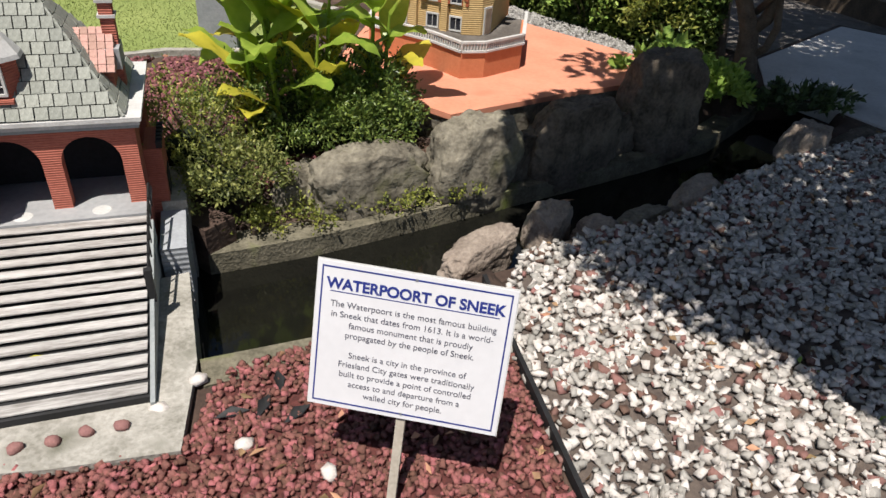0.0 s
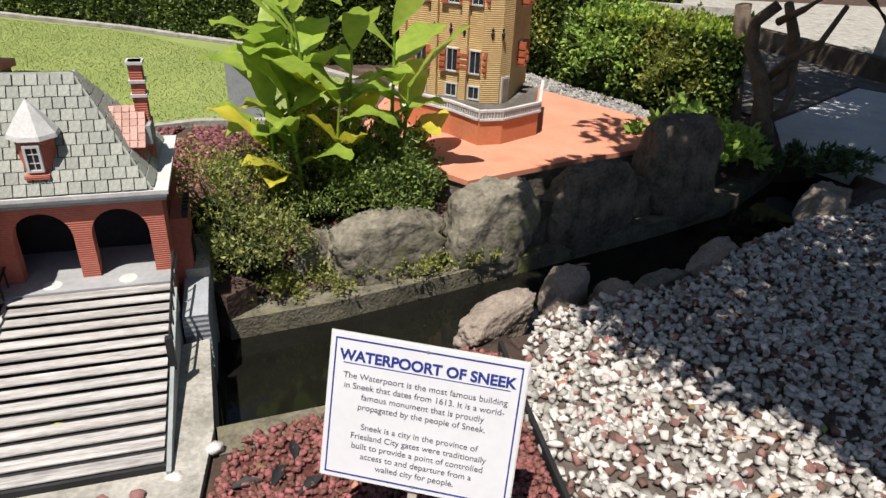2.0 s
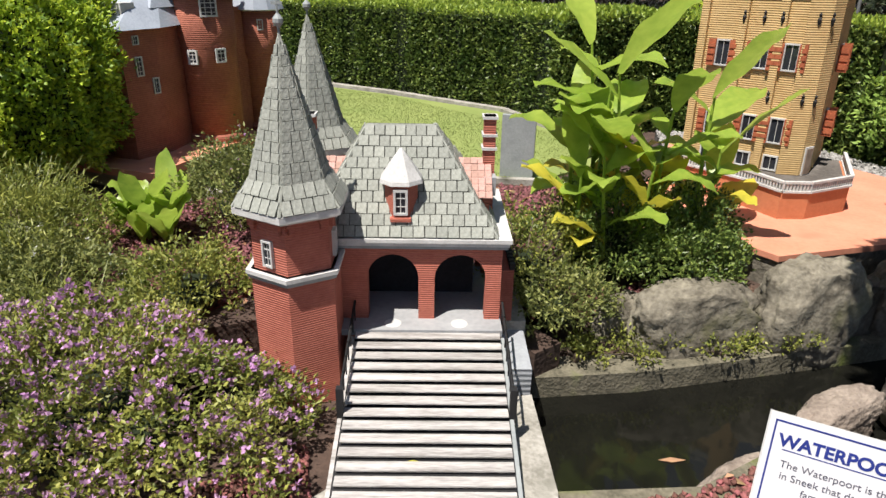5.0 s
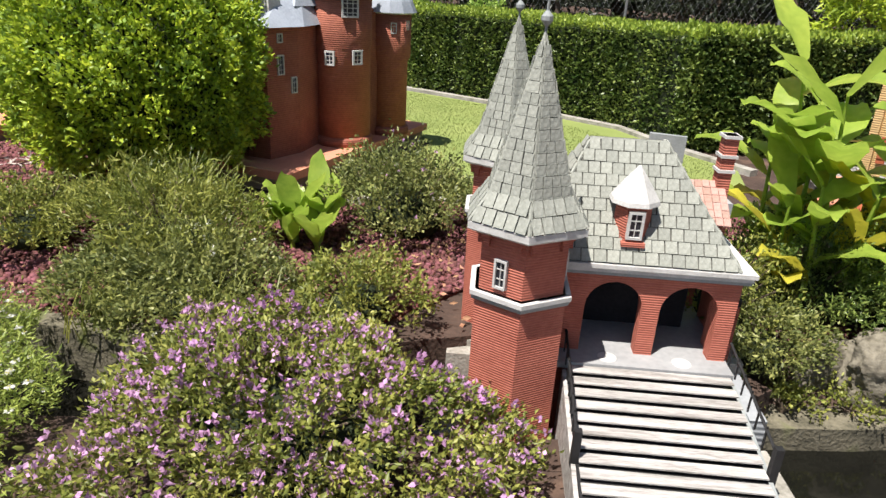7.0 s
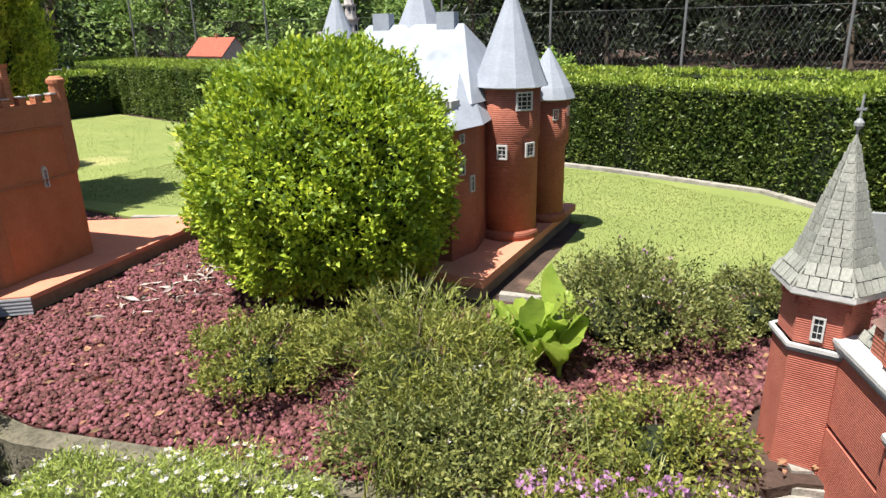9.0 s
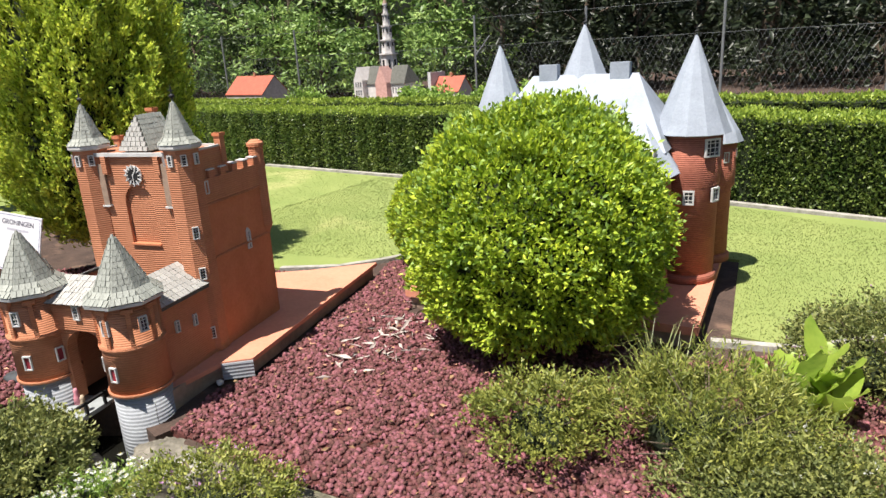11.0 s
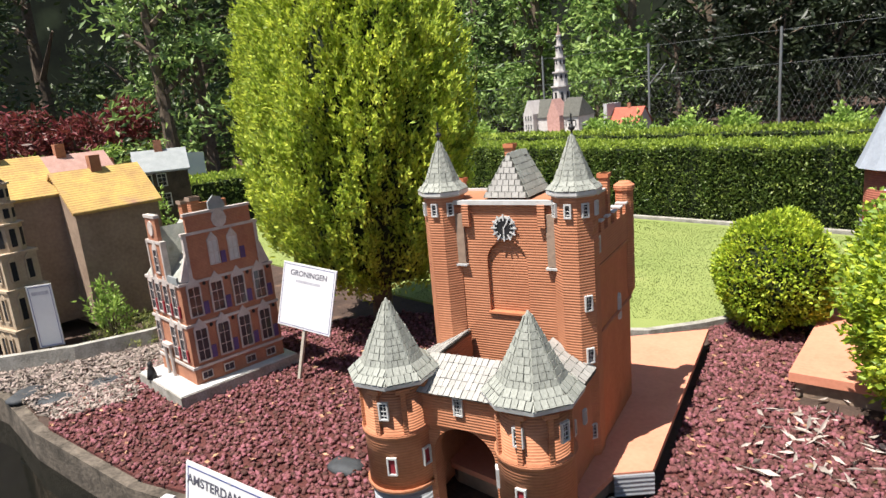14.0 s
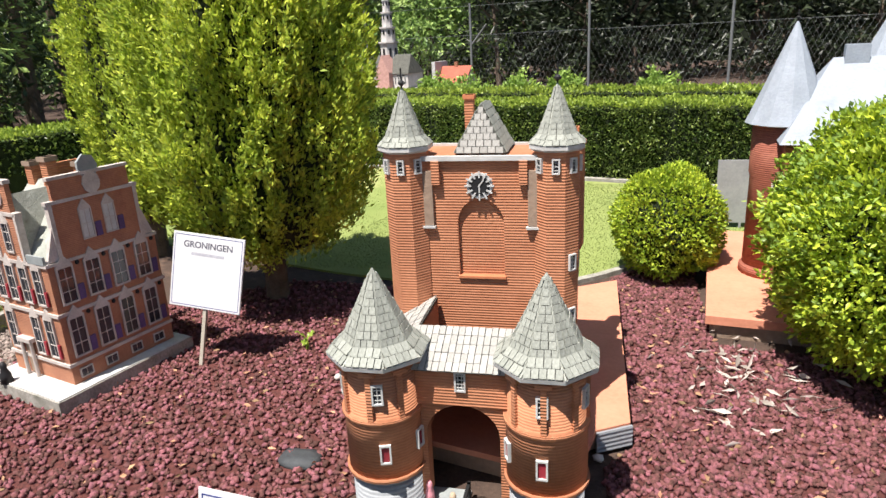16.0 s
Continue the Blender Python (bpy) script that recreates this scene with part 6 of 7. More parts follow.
sg, w, h = sign((-0.508, 1.538, 0.604), (-0.055, 1.482, 0.600), (-0.506, 1.428, 0.258), 0.0, True, "white information sign about a water gate, blue border")
lettering("WATERPOORT OF SNEEK", 0.0355, NAVY, sg, pose(0, h / 2 - 0.062, 0.0006), "title", bold=0.0012)
part("underline", Geo().box(-0.195, 0.195, h / 2 - 0.0705, h / 2 - 0.0685, 0, 0.0008), NAVY, sg)
for k, line in enumerate(("The Waterpoort is the most famous building", "in Sneek that dates from 1613. It is a world-", "famous monument that is proudly", "propagated by the people of Sneek.", "", "Sneek is a city in the province of", "Friesland City gates were traditionally", "built to provide a point of controlled", "access to and departure from a", "walled city for people.")):
    if line:
        lettering(line, 0.0212, DARK_PRINT, sg, pose(0.0, h / 2 - 0.106 - k * 0.0248, 0.0006), "text_line", bold=0.0)
sg, w, h = sign((-9.10, 2.358, 0.825), (-8.638, 2.426, 0.772), (-9.13, 2.25, 0.385), 0.0, True, "white faded sign on a leaning timber stake")
lettering("GRONINGEN", 0.055, DARK_PRINT, sg, pose(0, h / 2 - 0.085, 0.0006), "title", bold=0.001)
for y, l in ((0.12, 0.22),):
    part("faded_line", Geo().box(-l / 2, l / 2, h / 2 - y - 0.012, h / 2 - y + 0.006, 0, 0.0006), PALE_PRINT, sg)
sg, w, h = sign((-7.30, 0.495, 0.765), (-6.86, 0.535, 0.74), (-7.33, 0.42, 0.33), -0.3, True, "white faded sign standing at the pond edge")
lettering("AMSTERDAM POORT", 0.045, DARK_PRINT, sg, pose(0, h / 2 - 0.068, 0.0006), "title", bold=0.001)
sg, w, h = sign((-11.22, 1.40, 0.66), (-11.12, 1.55, 0.66), (-11.24, 1.40, 0.13), -0.08, True, "white faded sign seen at an angle by the pond")
part("faded_line", Geo().box(-0.06, 0.06, h / 2 - 0.08, h / 2 - 0.05, 0, 0.0006), PALE_PRINT, sg)
sg, w, h = sign((-16.0, 5.75, 1.30), (-15.95, 6.12, 1.28), (-15.95, 5.78, 0.86), 0.0, False, "white sign standing on the far lawn")
pn = part("lawn_panel", Geo().box(-0.14, 0.14, -0.01, 0.01, 0.06, 0.66).box(-0.1, -0.08, -0.012, 0.008, 0, 0.06).box(0.08, 0.1, -0.012, 0.008, 0, 0.06), PALE_BOARD)
pn.matrix_basis = pose(-5.86, 6.0, 0, 0, 0, 10)
tagged(pn, "plain pale board standing on the lawn", "board")
pn = part("lawn_panel", Geo().box(-0.12, 0.12, -0.02, 0.02, 0.0, 0.46), COPPER_GREY)
pn.matrix_basis = pose(-1.86, 4.78, 0, 0, 0, 6)
tagged(pn, "plain grey board standing beside the lawn", "board")

# ---- white rail by the pond ----
rail = thing("white_rail_fence", 0, 0, 0, 0, "weathered white timber rail fence over the pond bank", "fence")
for (x, y, z) in ((-7.02, 0.285, 0.85), (-6.44, 0.43, 0.87)):
    part("post", Geo().box(-0.018, 0.018, -0.014, 0.014, -0.02, z, pose(x, y, 0, 0, 0, 14)), WHITE, rail)
for dz in (0.775, 0.47):
    m = Matrix.Translation((-7.33, 0.185, dz)) @ Matrix.Rotation(math.atan2(0.31, 1.15), 4, "Z") @ Matrix.Rotation(-0.03, 4, "Y")
    part("rail", Geo().box(0.0, 1.19, -0.026, -0.012, -0.012, 0.012, m), WHITE, rail)

# ---- bridge at the city gate ----
br = thing("model_bridge", -7.06, 1.30, -0.02, 9, "dark little model footbridge with railings at the gate", "model bridge")
part("bridge_deck", Geo().box(-0.15, 0.15, -0.42, 0.30, 0.0, 0.025), COPPER_GREY, br)
for x in (-0.15, 0.15):
    part("rail", Geo().box(x - 0.007, x + 0.007, -0.42, 0.26, 0.085, 0.10), BLACK, br)
    for k in range(6):
        part("post", Geo().box(x - 0.007, x + 0.007, -0.41 + k * 0.13, -0.395 + k * 0.13, 0.02, 0.10), BLACK, br)
for x, y, m in ((-7.10, 1.50, PINK), (-6.98, 1.46, SANDSTONE)):
    f = part("figurine", Geo().lathe([(0.022, 0), (0.020, 0.045), (0.012, 0.07), (0.015, 0.082), (0.008, 0.10)], 8), m, smooth=True)
    f.matrix_basis = pose(x, y, 0.005)
    tagged(f, "tiny painted figurine standing on the model bridge", "figurine")

# ---- boulders ----
for i, (x, y, z, sx, sy, sz, rz, m) in enumerate((
        (-0.60, 3.06, -0.01, 0.255, 0.12, 0.19, 28, ROCK_MOSS), (-0.10, 3.33, 0.0, 0.23, 0.14, 0.25, 36, ROCK_MOSS), (0.42, 3.68, 0.0, 0.27, 0.13, 0.25, 35, ROCK_DARK), (0.99, 4.10, 0.10, 0.215, 0.16, 0.33, 20, ROCK_DARK), (-0.92, 3.00, -0.06, 0.12, 0.08, 0.14, 20, ROCK_MOSS),
        (0.14, 3.52, -0.06, 0.14, 0.08, 0.17, 34, ROCK_DARK), (0.70, 3.92, -0.06, 0.14, 0.08, 0.17, 34, ROCK_DARK),
        (-0.06, 2.66, -0.11, 0.20, 0.08, 0.10, 48, STONE_WARM), (0.25, 2.90, -0.10, 0.11, 0.09, 0.14, 60, STONE_WARM), (0.47, 2.93, -0.13, 0.10, 0.08, 0.09, 20, STONE_WARM), (0.72, 3.06, -0.12, 0.17, 0.06, 0.08, 35, STONE), (1.05, 3.30, -0.10, 0.20, 0.08, 0.12, 45, STONE_WARM),
        (1.45, 3.62, -0.14, 0.26, 0.07, 0.07, 42, STONE), (1.88, 4.00, -0.06, 0.15, 0.12, 0.16, 50, STONE_WARM), (2.28, 4.20, -0.10, 0.24, 0.10, 0.11, 38, ROCK_DARK),
        (-0.35, 2.18, -0.13, 0.20, 0.08, 0.10, 42, STONE_WARM), (-3.05, 1.62, -0.12, 0.20, 0.12, 0.09, 10, ROCK_MOSS), (-6.25, 1.42, -0.16, 0.20, 0.14, 0.14, 25, STONE), (-6.75, 1.18, -0.20, 0.22, 0.14, 0.10, 10, STONE), (-6.05, 1.34, -0.08, 0.10, 0.08, 0.08, 0, CONCRETE), (-9.0, 0.40, -0.22, 0.15, 0.12, 0.10, 60, STONE))):
    boulder("boulder", x, y, z, sx, sy, sz, rz, m, "rough lichened grey boulder beside the canal" if m is not STONE_WARM else "worn pinkish brown boulder at the canal edge", i + 1)
# flattened dark bodies standing in for patches of weed mat
for i, (x, y, s) in enumerate(((-7.80, 1.58, 0.075), (-10.30, 1.12, 0.10), (-10.28, 1.46, 0.09), (-10.62, 1.05, 0.10))):
    boulder("dark_stone", x, y, 0.008, s * 1.3, s, s * 0.22, i * 40, mat("black_mat", (0.06, 0.065, 0.07), None, 9, 0.7, 0.5), "flat dark plastic-like patch of weed mat on the gravel", i + 40, "stone", detail=2)
for i in range(14):
    x, y = (RNG.uniform(-1.0, 0.0), RNG.uniform(1.0, 1.85)) if i < 8 else (RNG.uniform(-9, -3.5), RNG.uniform(1.9, 3.0))
    boulder("white_stone", x, y, 0.018, 0.026, 0.02, 0.016, i * 37, PEBBLE, "loose white pebble lying on red gravel", i + 60, "pebble", detail=1)

for i, (x, y) in enumerate(((-1.20, 1.43), (-1.28, 1.40), (-1.36, 1.37), (-1.13, 1.47), (-1.05, 1.50), (-1.42, 1.33), (-1.33, 1.30), (-1.48, 1.40))):
    boulder("brown_stone", x, y, 0.030, 0.018, 0.015, 0.012, i * 50, PEBBLE_BROWN, "rounded brown stone below the model stairs", i + 90, "stone", detail=2)
for i, (x, y, rz) in enumerate(((-0.78, 1.58, 20), (-0.70, 1.62, 80), (-0.60, 1.60, 50), (-0.68, 1.72, 110))):
    f = raw("weed_mat_scrap", np.array([(-0.05, 0, 0.0), (0, 0.018, 0.02), (0.05, 0.004, 0.006), (0.005, -0.016, 0.012)]), [[0, 1, 2], [0, 2, 3]], BLACK)
    f.matrix_basis = pose(x, y, 0.012, 0, 0, rz)
    tagged(f, "torn scrap of black weed matting in gravel", "weed mat")
f = raw("fallen_leaf", np.array([(-0.05, 0, 0), (0, 0.012, 0.006), (0.055, 0.0, 0.002), (0, -0.012, 0.004)]), [[0, 1, 2], [0, 2, 3]], LEAF_BROAD_YELLOW)
f.matrix_basis = pose(-1.36, 1.66, 0.085, 0, 0, 20)
tagged(f, "yellow fallen leaf lying on the white steps", "leaf")

# ---- planting ----


def shrub(name, x, y, r, h, n, material, leaf, label, width=0.5, stems=14, extra=None, seed=0.0, ry=None, spread=0.8, upright=0.6, core=True):
    """A loose, open shrub: thin stems, leaves in sprays along them, an uneven outline."""
    ob = thing(name, x, y, 0, 0, label, "shrub")
    ry = ry or r
    g = Geo()
    tips = []
    rs = random.Random(int(seed * 10) + 3)
    for k in range(stems):
        a = 2 * math.pi * k / stems + rs.uniform(-0.3, 0.3)
        q = rs.uniform(0.35, 1.0)
        tip = Vector((r * q * math.cos(a), ry * q * math.sin(a), h * rs.uniform(0.6, 1.05) * (1.08 - 0.55 * q * q)))
        mid = Vector((tip.x * 0.45, tip.y * 0.45, tip.z * 0.6))
        g.tube([(tip.x * 0.08, tip.y * 0.08, -0.01), mid, tip], [0.008, 0.006, 0.003], 4)
        tips.append((mid, tip))
    part("branchwork", g, BARK, ob)
    if core:
        bm = bmesh.new()
        bmesh.ops.create_icosphere(bm, subdivisions=3, radius=1)
        gc = Geo().add([(v.co.x * r * 0.52, v.co.y * ry * 0.52, max(-0.005, h * 0.26 + v.co.z * h * 0.34)) for v in bm.verts], [tuple(v.index for v in f.verts) for f in bm.faces])
        bm.free()
        # added filler in the shrub, painted as dark as its inner shade
        part("core", gc, DARK_CORE, ob, smooth=True)
    # sprays: small clusters scattered through the crown
    m = max(20, n // 22)
    a = RNG.uniform(0, 2 * math.pi, m)
    q = np.sqrt(RNG.uniform(0.02, 1, m))
    lump = 1 + 0.16 * np.sin(a * 3 + seed) + 0.10 * np.sin(a * 7 + seed * 3)
    top = h * np.sqrt(np.clip(1.02 - (q * 0.95) ** 2, 0, 1)) * (1 + 0.14 * np.sin(q * 9 + a * 4 + seed))
    C = np.column_stack([r * q * lump * np.cos(a), ry * q * lump * np.sin(a), top * RNG.uniform(0.35, 1.05, m) ** 0.6])
    D = unit(np.column_stack([np.cos(a) * q, np.sin(a) * q, np.full(m, upright)]))
    k = 22
    P = C[:, None] + D[:, None] * RNG.uniform(0, 0.09, (m, k, 1)) * max(h, 0.3) / 0.4 + RNG.normal(0, 0.018 * max(h, 0.3) / 0.35, (m, k, 3))
    P = P.reshape(-1, 3)
    G = np.repeat(D[:, None], k, 1).reshape(-1, 3)
    keep = P[:, 2] > 0.004
    leaves("foliage", P[keep], G[keep], leaf, leaf * width, material, ob, spread)
    for nm, mt, cnt, ln, wd in extra or ():
        sel = np.flatnonzero(P[:, 2] > 0.55 * h * np.sqrt(np.clip(1.02 - (P[:, 0] / r) ** 2 - (P[:, 1] / ry) ** 2, 0.05, 1)))
        if nm == "daisy_bloom":
            # round flat heads: nine petals about a centre
            c = RNG.choice(sel, cnt)
            ang = np.linspace(0, 2 * math.pi, 10)[:9]
            ring = np.column_stack([np.cos(ang), np.sin(ang), np.full(9, 0.15)])
            F = np.repeat((P[c] + np.array([0, 0, 0.03]))[:, None], 9, 1)
            leaves(nm, F.reshape(-1, 3), np.tile(ring, (len(c), 1)), ln, wd, mt, ob, 0.08, 0.05)
            leaves("daisy_eye", np.repeat(P[c] + np.array([0, 0, 0.034]), 3, 0), np.tile(ring[::3], (len(c), 1)), 0.006, 0.006, LEAF_BROAD_YELLOW, ob, 0.05)
            continue
        c = RNG.choice(sel, cnt // 5)
        F = (P[c] + np.array([0, 0, 0.02]))[:, None] + RNG.normal(0, 0.004, (len(c), 5, 3))
        leaves(nm, F.reshape(-1, 3), np.tile([0.0, -0.2, 0.8], (len(c) * 5, 1)), ln, wd, mt, ob, 1.1)
    return ob


PURPLE = (("blossom", PETAL_PURPLE, 7500, 0.018, 0.014),)
shrub("flowering_bush", -2.42, 1.48, 0.66, 0.31, 26000, LEAF_YELLOW, 0.022, "low bushy plant covered in small purple flowers", 0.5, 20, PURPLE, 1.0, ry=0.48)
shrub("flowering_bush", -5.55, 1.05, 0.45, 0.24, 7000, LEAF_YELLOW, 0.022, "low spreading bush with a few purple flowers", 0.5, 12, (("blossom", PETAL_PURPLE, 260, 0.014, 0.011),), 2.0, ry=0.30)
shrub("daisy_bush", -3.90, 0.92, 0.98, 0.24, 44000, LEAF_DAISY, 0.024, "feathery light green mat dotted with white daisies", 0.25, 12, (("daisy_bloom", PETAL_WHITE, 420, 0.016, 0.010),), 3.0, ry=0.55)
shrub("wispy_shrub", -3.78, 2.30, 0.52, 0.42, 9000, LEAF_YELLOW, 0.040, "loose wispy grey-green shrub with thin stems", 0.22, 40, None, 4.0, ry=0.34, upright=1.0)
shrub("yellow_shrub", -4.52, 2.15, 0.30, 0.30, 6000, LEAF_YELLOW, 0.026, "open yellowish green shrub on the red gravel", 0.5, 16, None, 5.0)
shrub("low_shrub", -3.30, 2.05, 0.34, 0.26, 7500, LEAF_SHRUB, 0.024, "low olive green shrub with a few tiny flowers", 0.5, 14, (("blossom", PETAL_WHITE, 120, 0.012, 0.01),), 6.0)
shrub("low_shrub", -2.72, 2.32, 0.26, 0.24, 4500, LEAF_YELLOW, 0.024, "pale yellow-green low shrub beside the canal", 0.5, 12, None, 7.0)
shrub("dusty_shrub", -3.05, 3.30, 0.46, 0.42, 11000, LEAF_SHRUB, 0.026, "dusty olive shrub with faint mauve flowers", 0.5, 18, (("blossom", PETAL_PURPLE, 300, 0.012, 0.01),), 8.0, ry=0.34)
shrub("dusty_shrub", -2.45, 3.75, 0.30, 0.30, 5000, LEAF_SHRUB, 0.026, "small dusty green shrub at the lawn edge", 0.5, 14, None, 9.0)
shrub("dark_shrub", -1.02, 3.36, 0.42, 0.42, 10000, LEAF_HEDGE, 0.024, "dense dark green shrub under tall broad-leaved plants", 0.4, 44, None, 10.0, ry=0.34)
shrub("dark_shrub", -0.72, 3.46, 0.30, 0.40, 9000, LEAF_HEDGE, 0.026, "dense dark green shrub beside the orange terrace", 0.5, 14, None, 11.0)
shrub("open_shrub", -1.36, 2.96, 0.28, 0.40, 2600, LEAF_YELLOW, 0.022, "thin open shrub with yellowish young leaves", 0.45, 44, None, 12.0, upright=0.9)
shrub("open_shrub", -1.18, 2.82, 0.20, 0.22, 3500, LEAF_SHRUB, 0.022, "small green shrub growing over the canal wall", 0.5, 16, None, 13.0)
for i, (x, y, r) in enumerate(((-0.80, 2.86, 0.16), (-0.45, 3.02, 0.14), (-0.15, 3.20, 0.14), (-1.05, 2.72, 0.12))):
    t = shrub("weed_patch", x, y, r * 0.8, 0.06, 520, LEAF_YELLOW, 0.020, "creeping yellow-green weeds on the canal wall", 0.6, 6, None, 14.0 + i, ry=0.08, core=False)
    t.matrix_basis = pose(x, y, -0.125, 0, 0, 33)
shrub("fern_bush", -7.30, 0.12, 0.40, 0.44, 13000, LEAF_LIGHT, 0.040, "feathery bright green plant in front of the rail", 0.2, 18, None, 20.0, ry=0.30, upright=1.0)
shrub("box_bush", -6.62, 0.90, 0.36, 0.30, 13000, LEAF_SHRUB, 0.026, "small-leaved green bush at the pond bank", 0.55, 16, None, 21.0, ry=0.26)
shrub("daisy_clump", -6.05, 0.88, 0.22, 0.14, 2500, LEAF_LIGHT, 0.03, "thin green clump with white daisies by the canal", 0.2, 14, (("daisy_bloom", PETAL_WHITE, 160, 0.015, 0.012),), 22.0, upright=1.3)
shrub("right_bush", 1.42, 4.62, 0.20, 0.20, 1300, LEAF_LIGHT, 0.060, "broad-leaved light green weeds beside the boulder", 0.6, 12, None, 23.0, core=False)
shrub("right_bush", 1.02, 4.50, 0.18, 0.34, 420, LEAF_LIGHT, 0.085, "leafy green weeds growing behind the boulder", 0.6, 8, None, 24.0, core=False)
shrub("bank_plants", 2.0, 4.62, 0.42, 0.05, 900, LEAF_WOODS, 0.06, "dark leafy plants on the shaded canal bank", 0.5, 12, None, 25.0, ry=0.25)
shrub("house_shrub", -11.2, 2.0, 0.13, 0.46, 800, LEAF_LIGHT, 0.05, "narrow leafy green plant before the model houses", 0.35, 10, None, 26.0, upright=1.4, core=False)
shrub("house_shrub", -11.1, 2.15, 0.35, 0.10, 2500, LEAF_SHRUB, 0.03, "grey-green ground cover before the model houses", 0.4, 10, None, 27.0, core=False)
shrub("house_shrub", -13.0, 3.4, 0.2, 1.0, 1600, LEAF_LIGHT, 0.06, "yellow-green clipped bush among the model houses", 0.6, 10, None, 28.0)
for i, (x, y, r) in enumerate(((-12.6, 15.2, 0.5), (-11.6, 14.8, 0.45), (-10.3, 14.8, 0.4), (-9.2, 14.8, 0.35), (-7.2, 14.6, 0.4), (-17.3, 16.5, 0.6))):
    shrub("clipped_bush", x, y, r, 0.80, 2500, LEAF_LIGHT, 0.10, "small rounded bright green bush behind the hedges", 0.6, 8, None, 30.0 + i)


for i, (x, y, r, h_) in enumerate(((0.85, 6.12, 0.30, 0.78), (1.3, 5.80, 0.26, 0.62), (0.2, 6.85, 0.3, 0.98))):
    shrub("hedge_shrub", x, y, r, h_, 2600, LEAF_LIGHT if i == 0 else LEAF_YELLOW, 0.05, "yellow-green young growth at the hedge's face", 0.5, 14, None, 50.0 + i, core=False)


def broad_plant(name, x, y, z, stems, label, seed, lean=0.12, yellow=0.3):
    """Tall shoots with large pointed leaves, each leaf a bent blade with a midrib fold."""
    ob = thing(name, x, y, z, 0, label, "plant")
    rs = random.Random(seed)
    for sx, sy, hgt, count, L in stems:
        a0 = rs.uniform(0, 6.28)
        tx, ty = sx + lean * hgt * math.cos(a0), sy + lean * hgt * math.sin(a0)
        st = part("stem", Geo().tube([(sx, sy, -0.02), ((sx + tx) / 2, (sy + ty) / 2, hgt * 0.5), (tx, ty, hgt)], [0.014, 0.011, 0.006], 6), LEAF_BROAD, ob)
        for k in range(count):
            t = 0.35 + 0.65 * k / max(count - 1, 1)
            a = a0 + k * 2.4 + rs.uniform(-0.4, 0.4)
            length = L * rs.uniform(0.8, 1.2)
            wid = length * rs.uniform(0.36, 0.46) * (1.45 if yellow == 0.0 else 1.0)
            rise = rs.uniform(0.75, 1.5) + (0.85 if yellow == 0.0 else 0.0) if k < count - 1 else 1.6
            base = Vector((sx + (tx - sx) * t, sy + (ty - sy) * t, hgt * t))
            out = Vector((math.cos(a), math.sin(a), 0))
            side = Vector((-math.sin(a), math.cos(a), 0))
            g = Geo()
            n = 9
            vs, fs = [], []
            droop = rs.uniform(0.45, 1.1)
            for i in range(n + 1):
                s = i / n
                c = base + out * (length * s * (0.9 - 0.15 * s)) + Vector((0, 0, length * (rise * s * 0.7 - droop * 0.55 * s * s)))
                ww = wid * math.sin(math.pi * min(1, s * 0.93 + 0.03)) ** 0.75 * (1 - 0.12 * s)
                wav = 0.012 * math.sin(s * 14 + k)
                vs += [c + side * ww * 0.5 + Vector((0, 0, 0.16 * ww + wav)), c, c - side * ww * 0.5 + Vector((0, 0, 0.16 * ww - wav))]
                if i < n:
                    fs += [(3 * i, 3 * i + 1, 3 * i + 4, 3 * i + 3), (3 * i + 1, 3 * i + 2, 3 * i + 5, 3 * i + 4)]
            part("leaf", g.add(vs, fs), LEAF_BROAD_YELLOW if rs.random() < yellow and k < 3 else LEAF_BROAD, ob, smooth=True)
    return ob


broad_plant("broad_leaf_plant", -1.12, 3.32, 0.0, ((0.0, 0.0, 0.90, 7, 0.40), (0.14, 0.06, 1.0, 7, 0.42), (-0.12, 0.08, 0.80, 6, 0.40), (0.10, -0.10, 0.66, 6, 0.36), (0.24, 0.12, 0.85, 6, 0.38), (-0.05, -0.06, 0.55, 5, 0.32), (0.02, 0.18, 1.1, 6, 0.40), (-0.10, -0.04, 0.72, 5, 0.38), (0.20, 0.0, 0.62, 5, 0.34)), "clump of tall glossy broad-leaved plants with yellowing leaves", 3)
broad_plant("broad_leaf_plant", -0.68, 3.55, 0.0, ((0.02, 0.0, 0.88, 8, 0.44), (0.07, 0.05, 0.62, 6, 0.38)), "single tall broad-leaved shoot beside the terrace", 8, 0.06)
broad_plant("canna_plant", -3.43, 2.84, 0.0, ((0.0, 0.0, 0.20, 6, 0.215), (0.11, 0.03, 0.18, 5, 0.215), (-0.10, 0.05, 0.15, 6, 0.20), (0.03, -0.08, 0.10, 6, 0.19), (-0.16, -0.03, 0.11, 5, 0.19), (0.16, -0.05, 0.1, 5, 0.18)), "low clump of fresh broad green leaves", 5, 0.1, 0.0)
broad_plant("seedling", -8.42, 2.62, 0.0, ((0.0, 0.0, 0.07, 4, 0.09),), "little light green seedling in the red gravel", 9, 0.1)


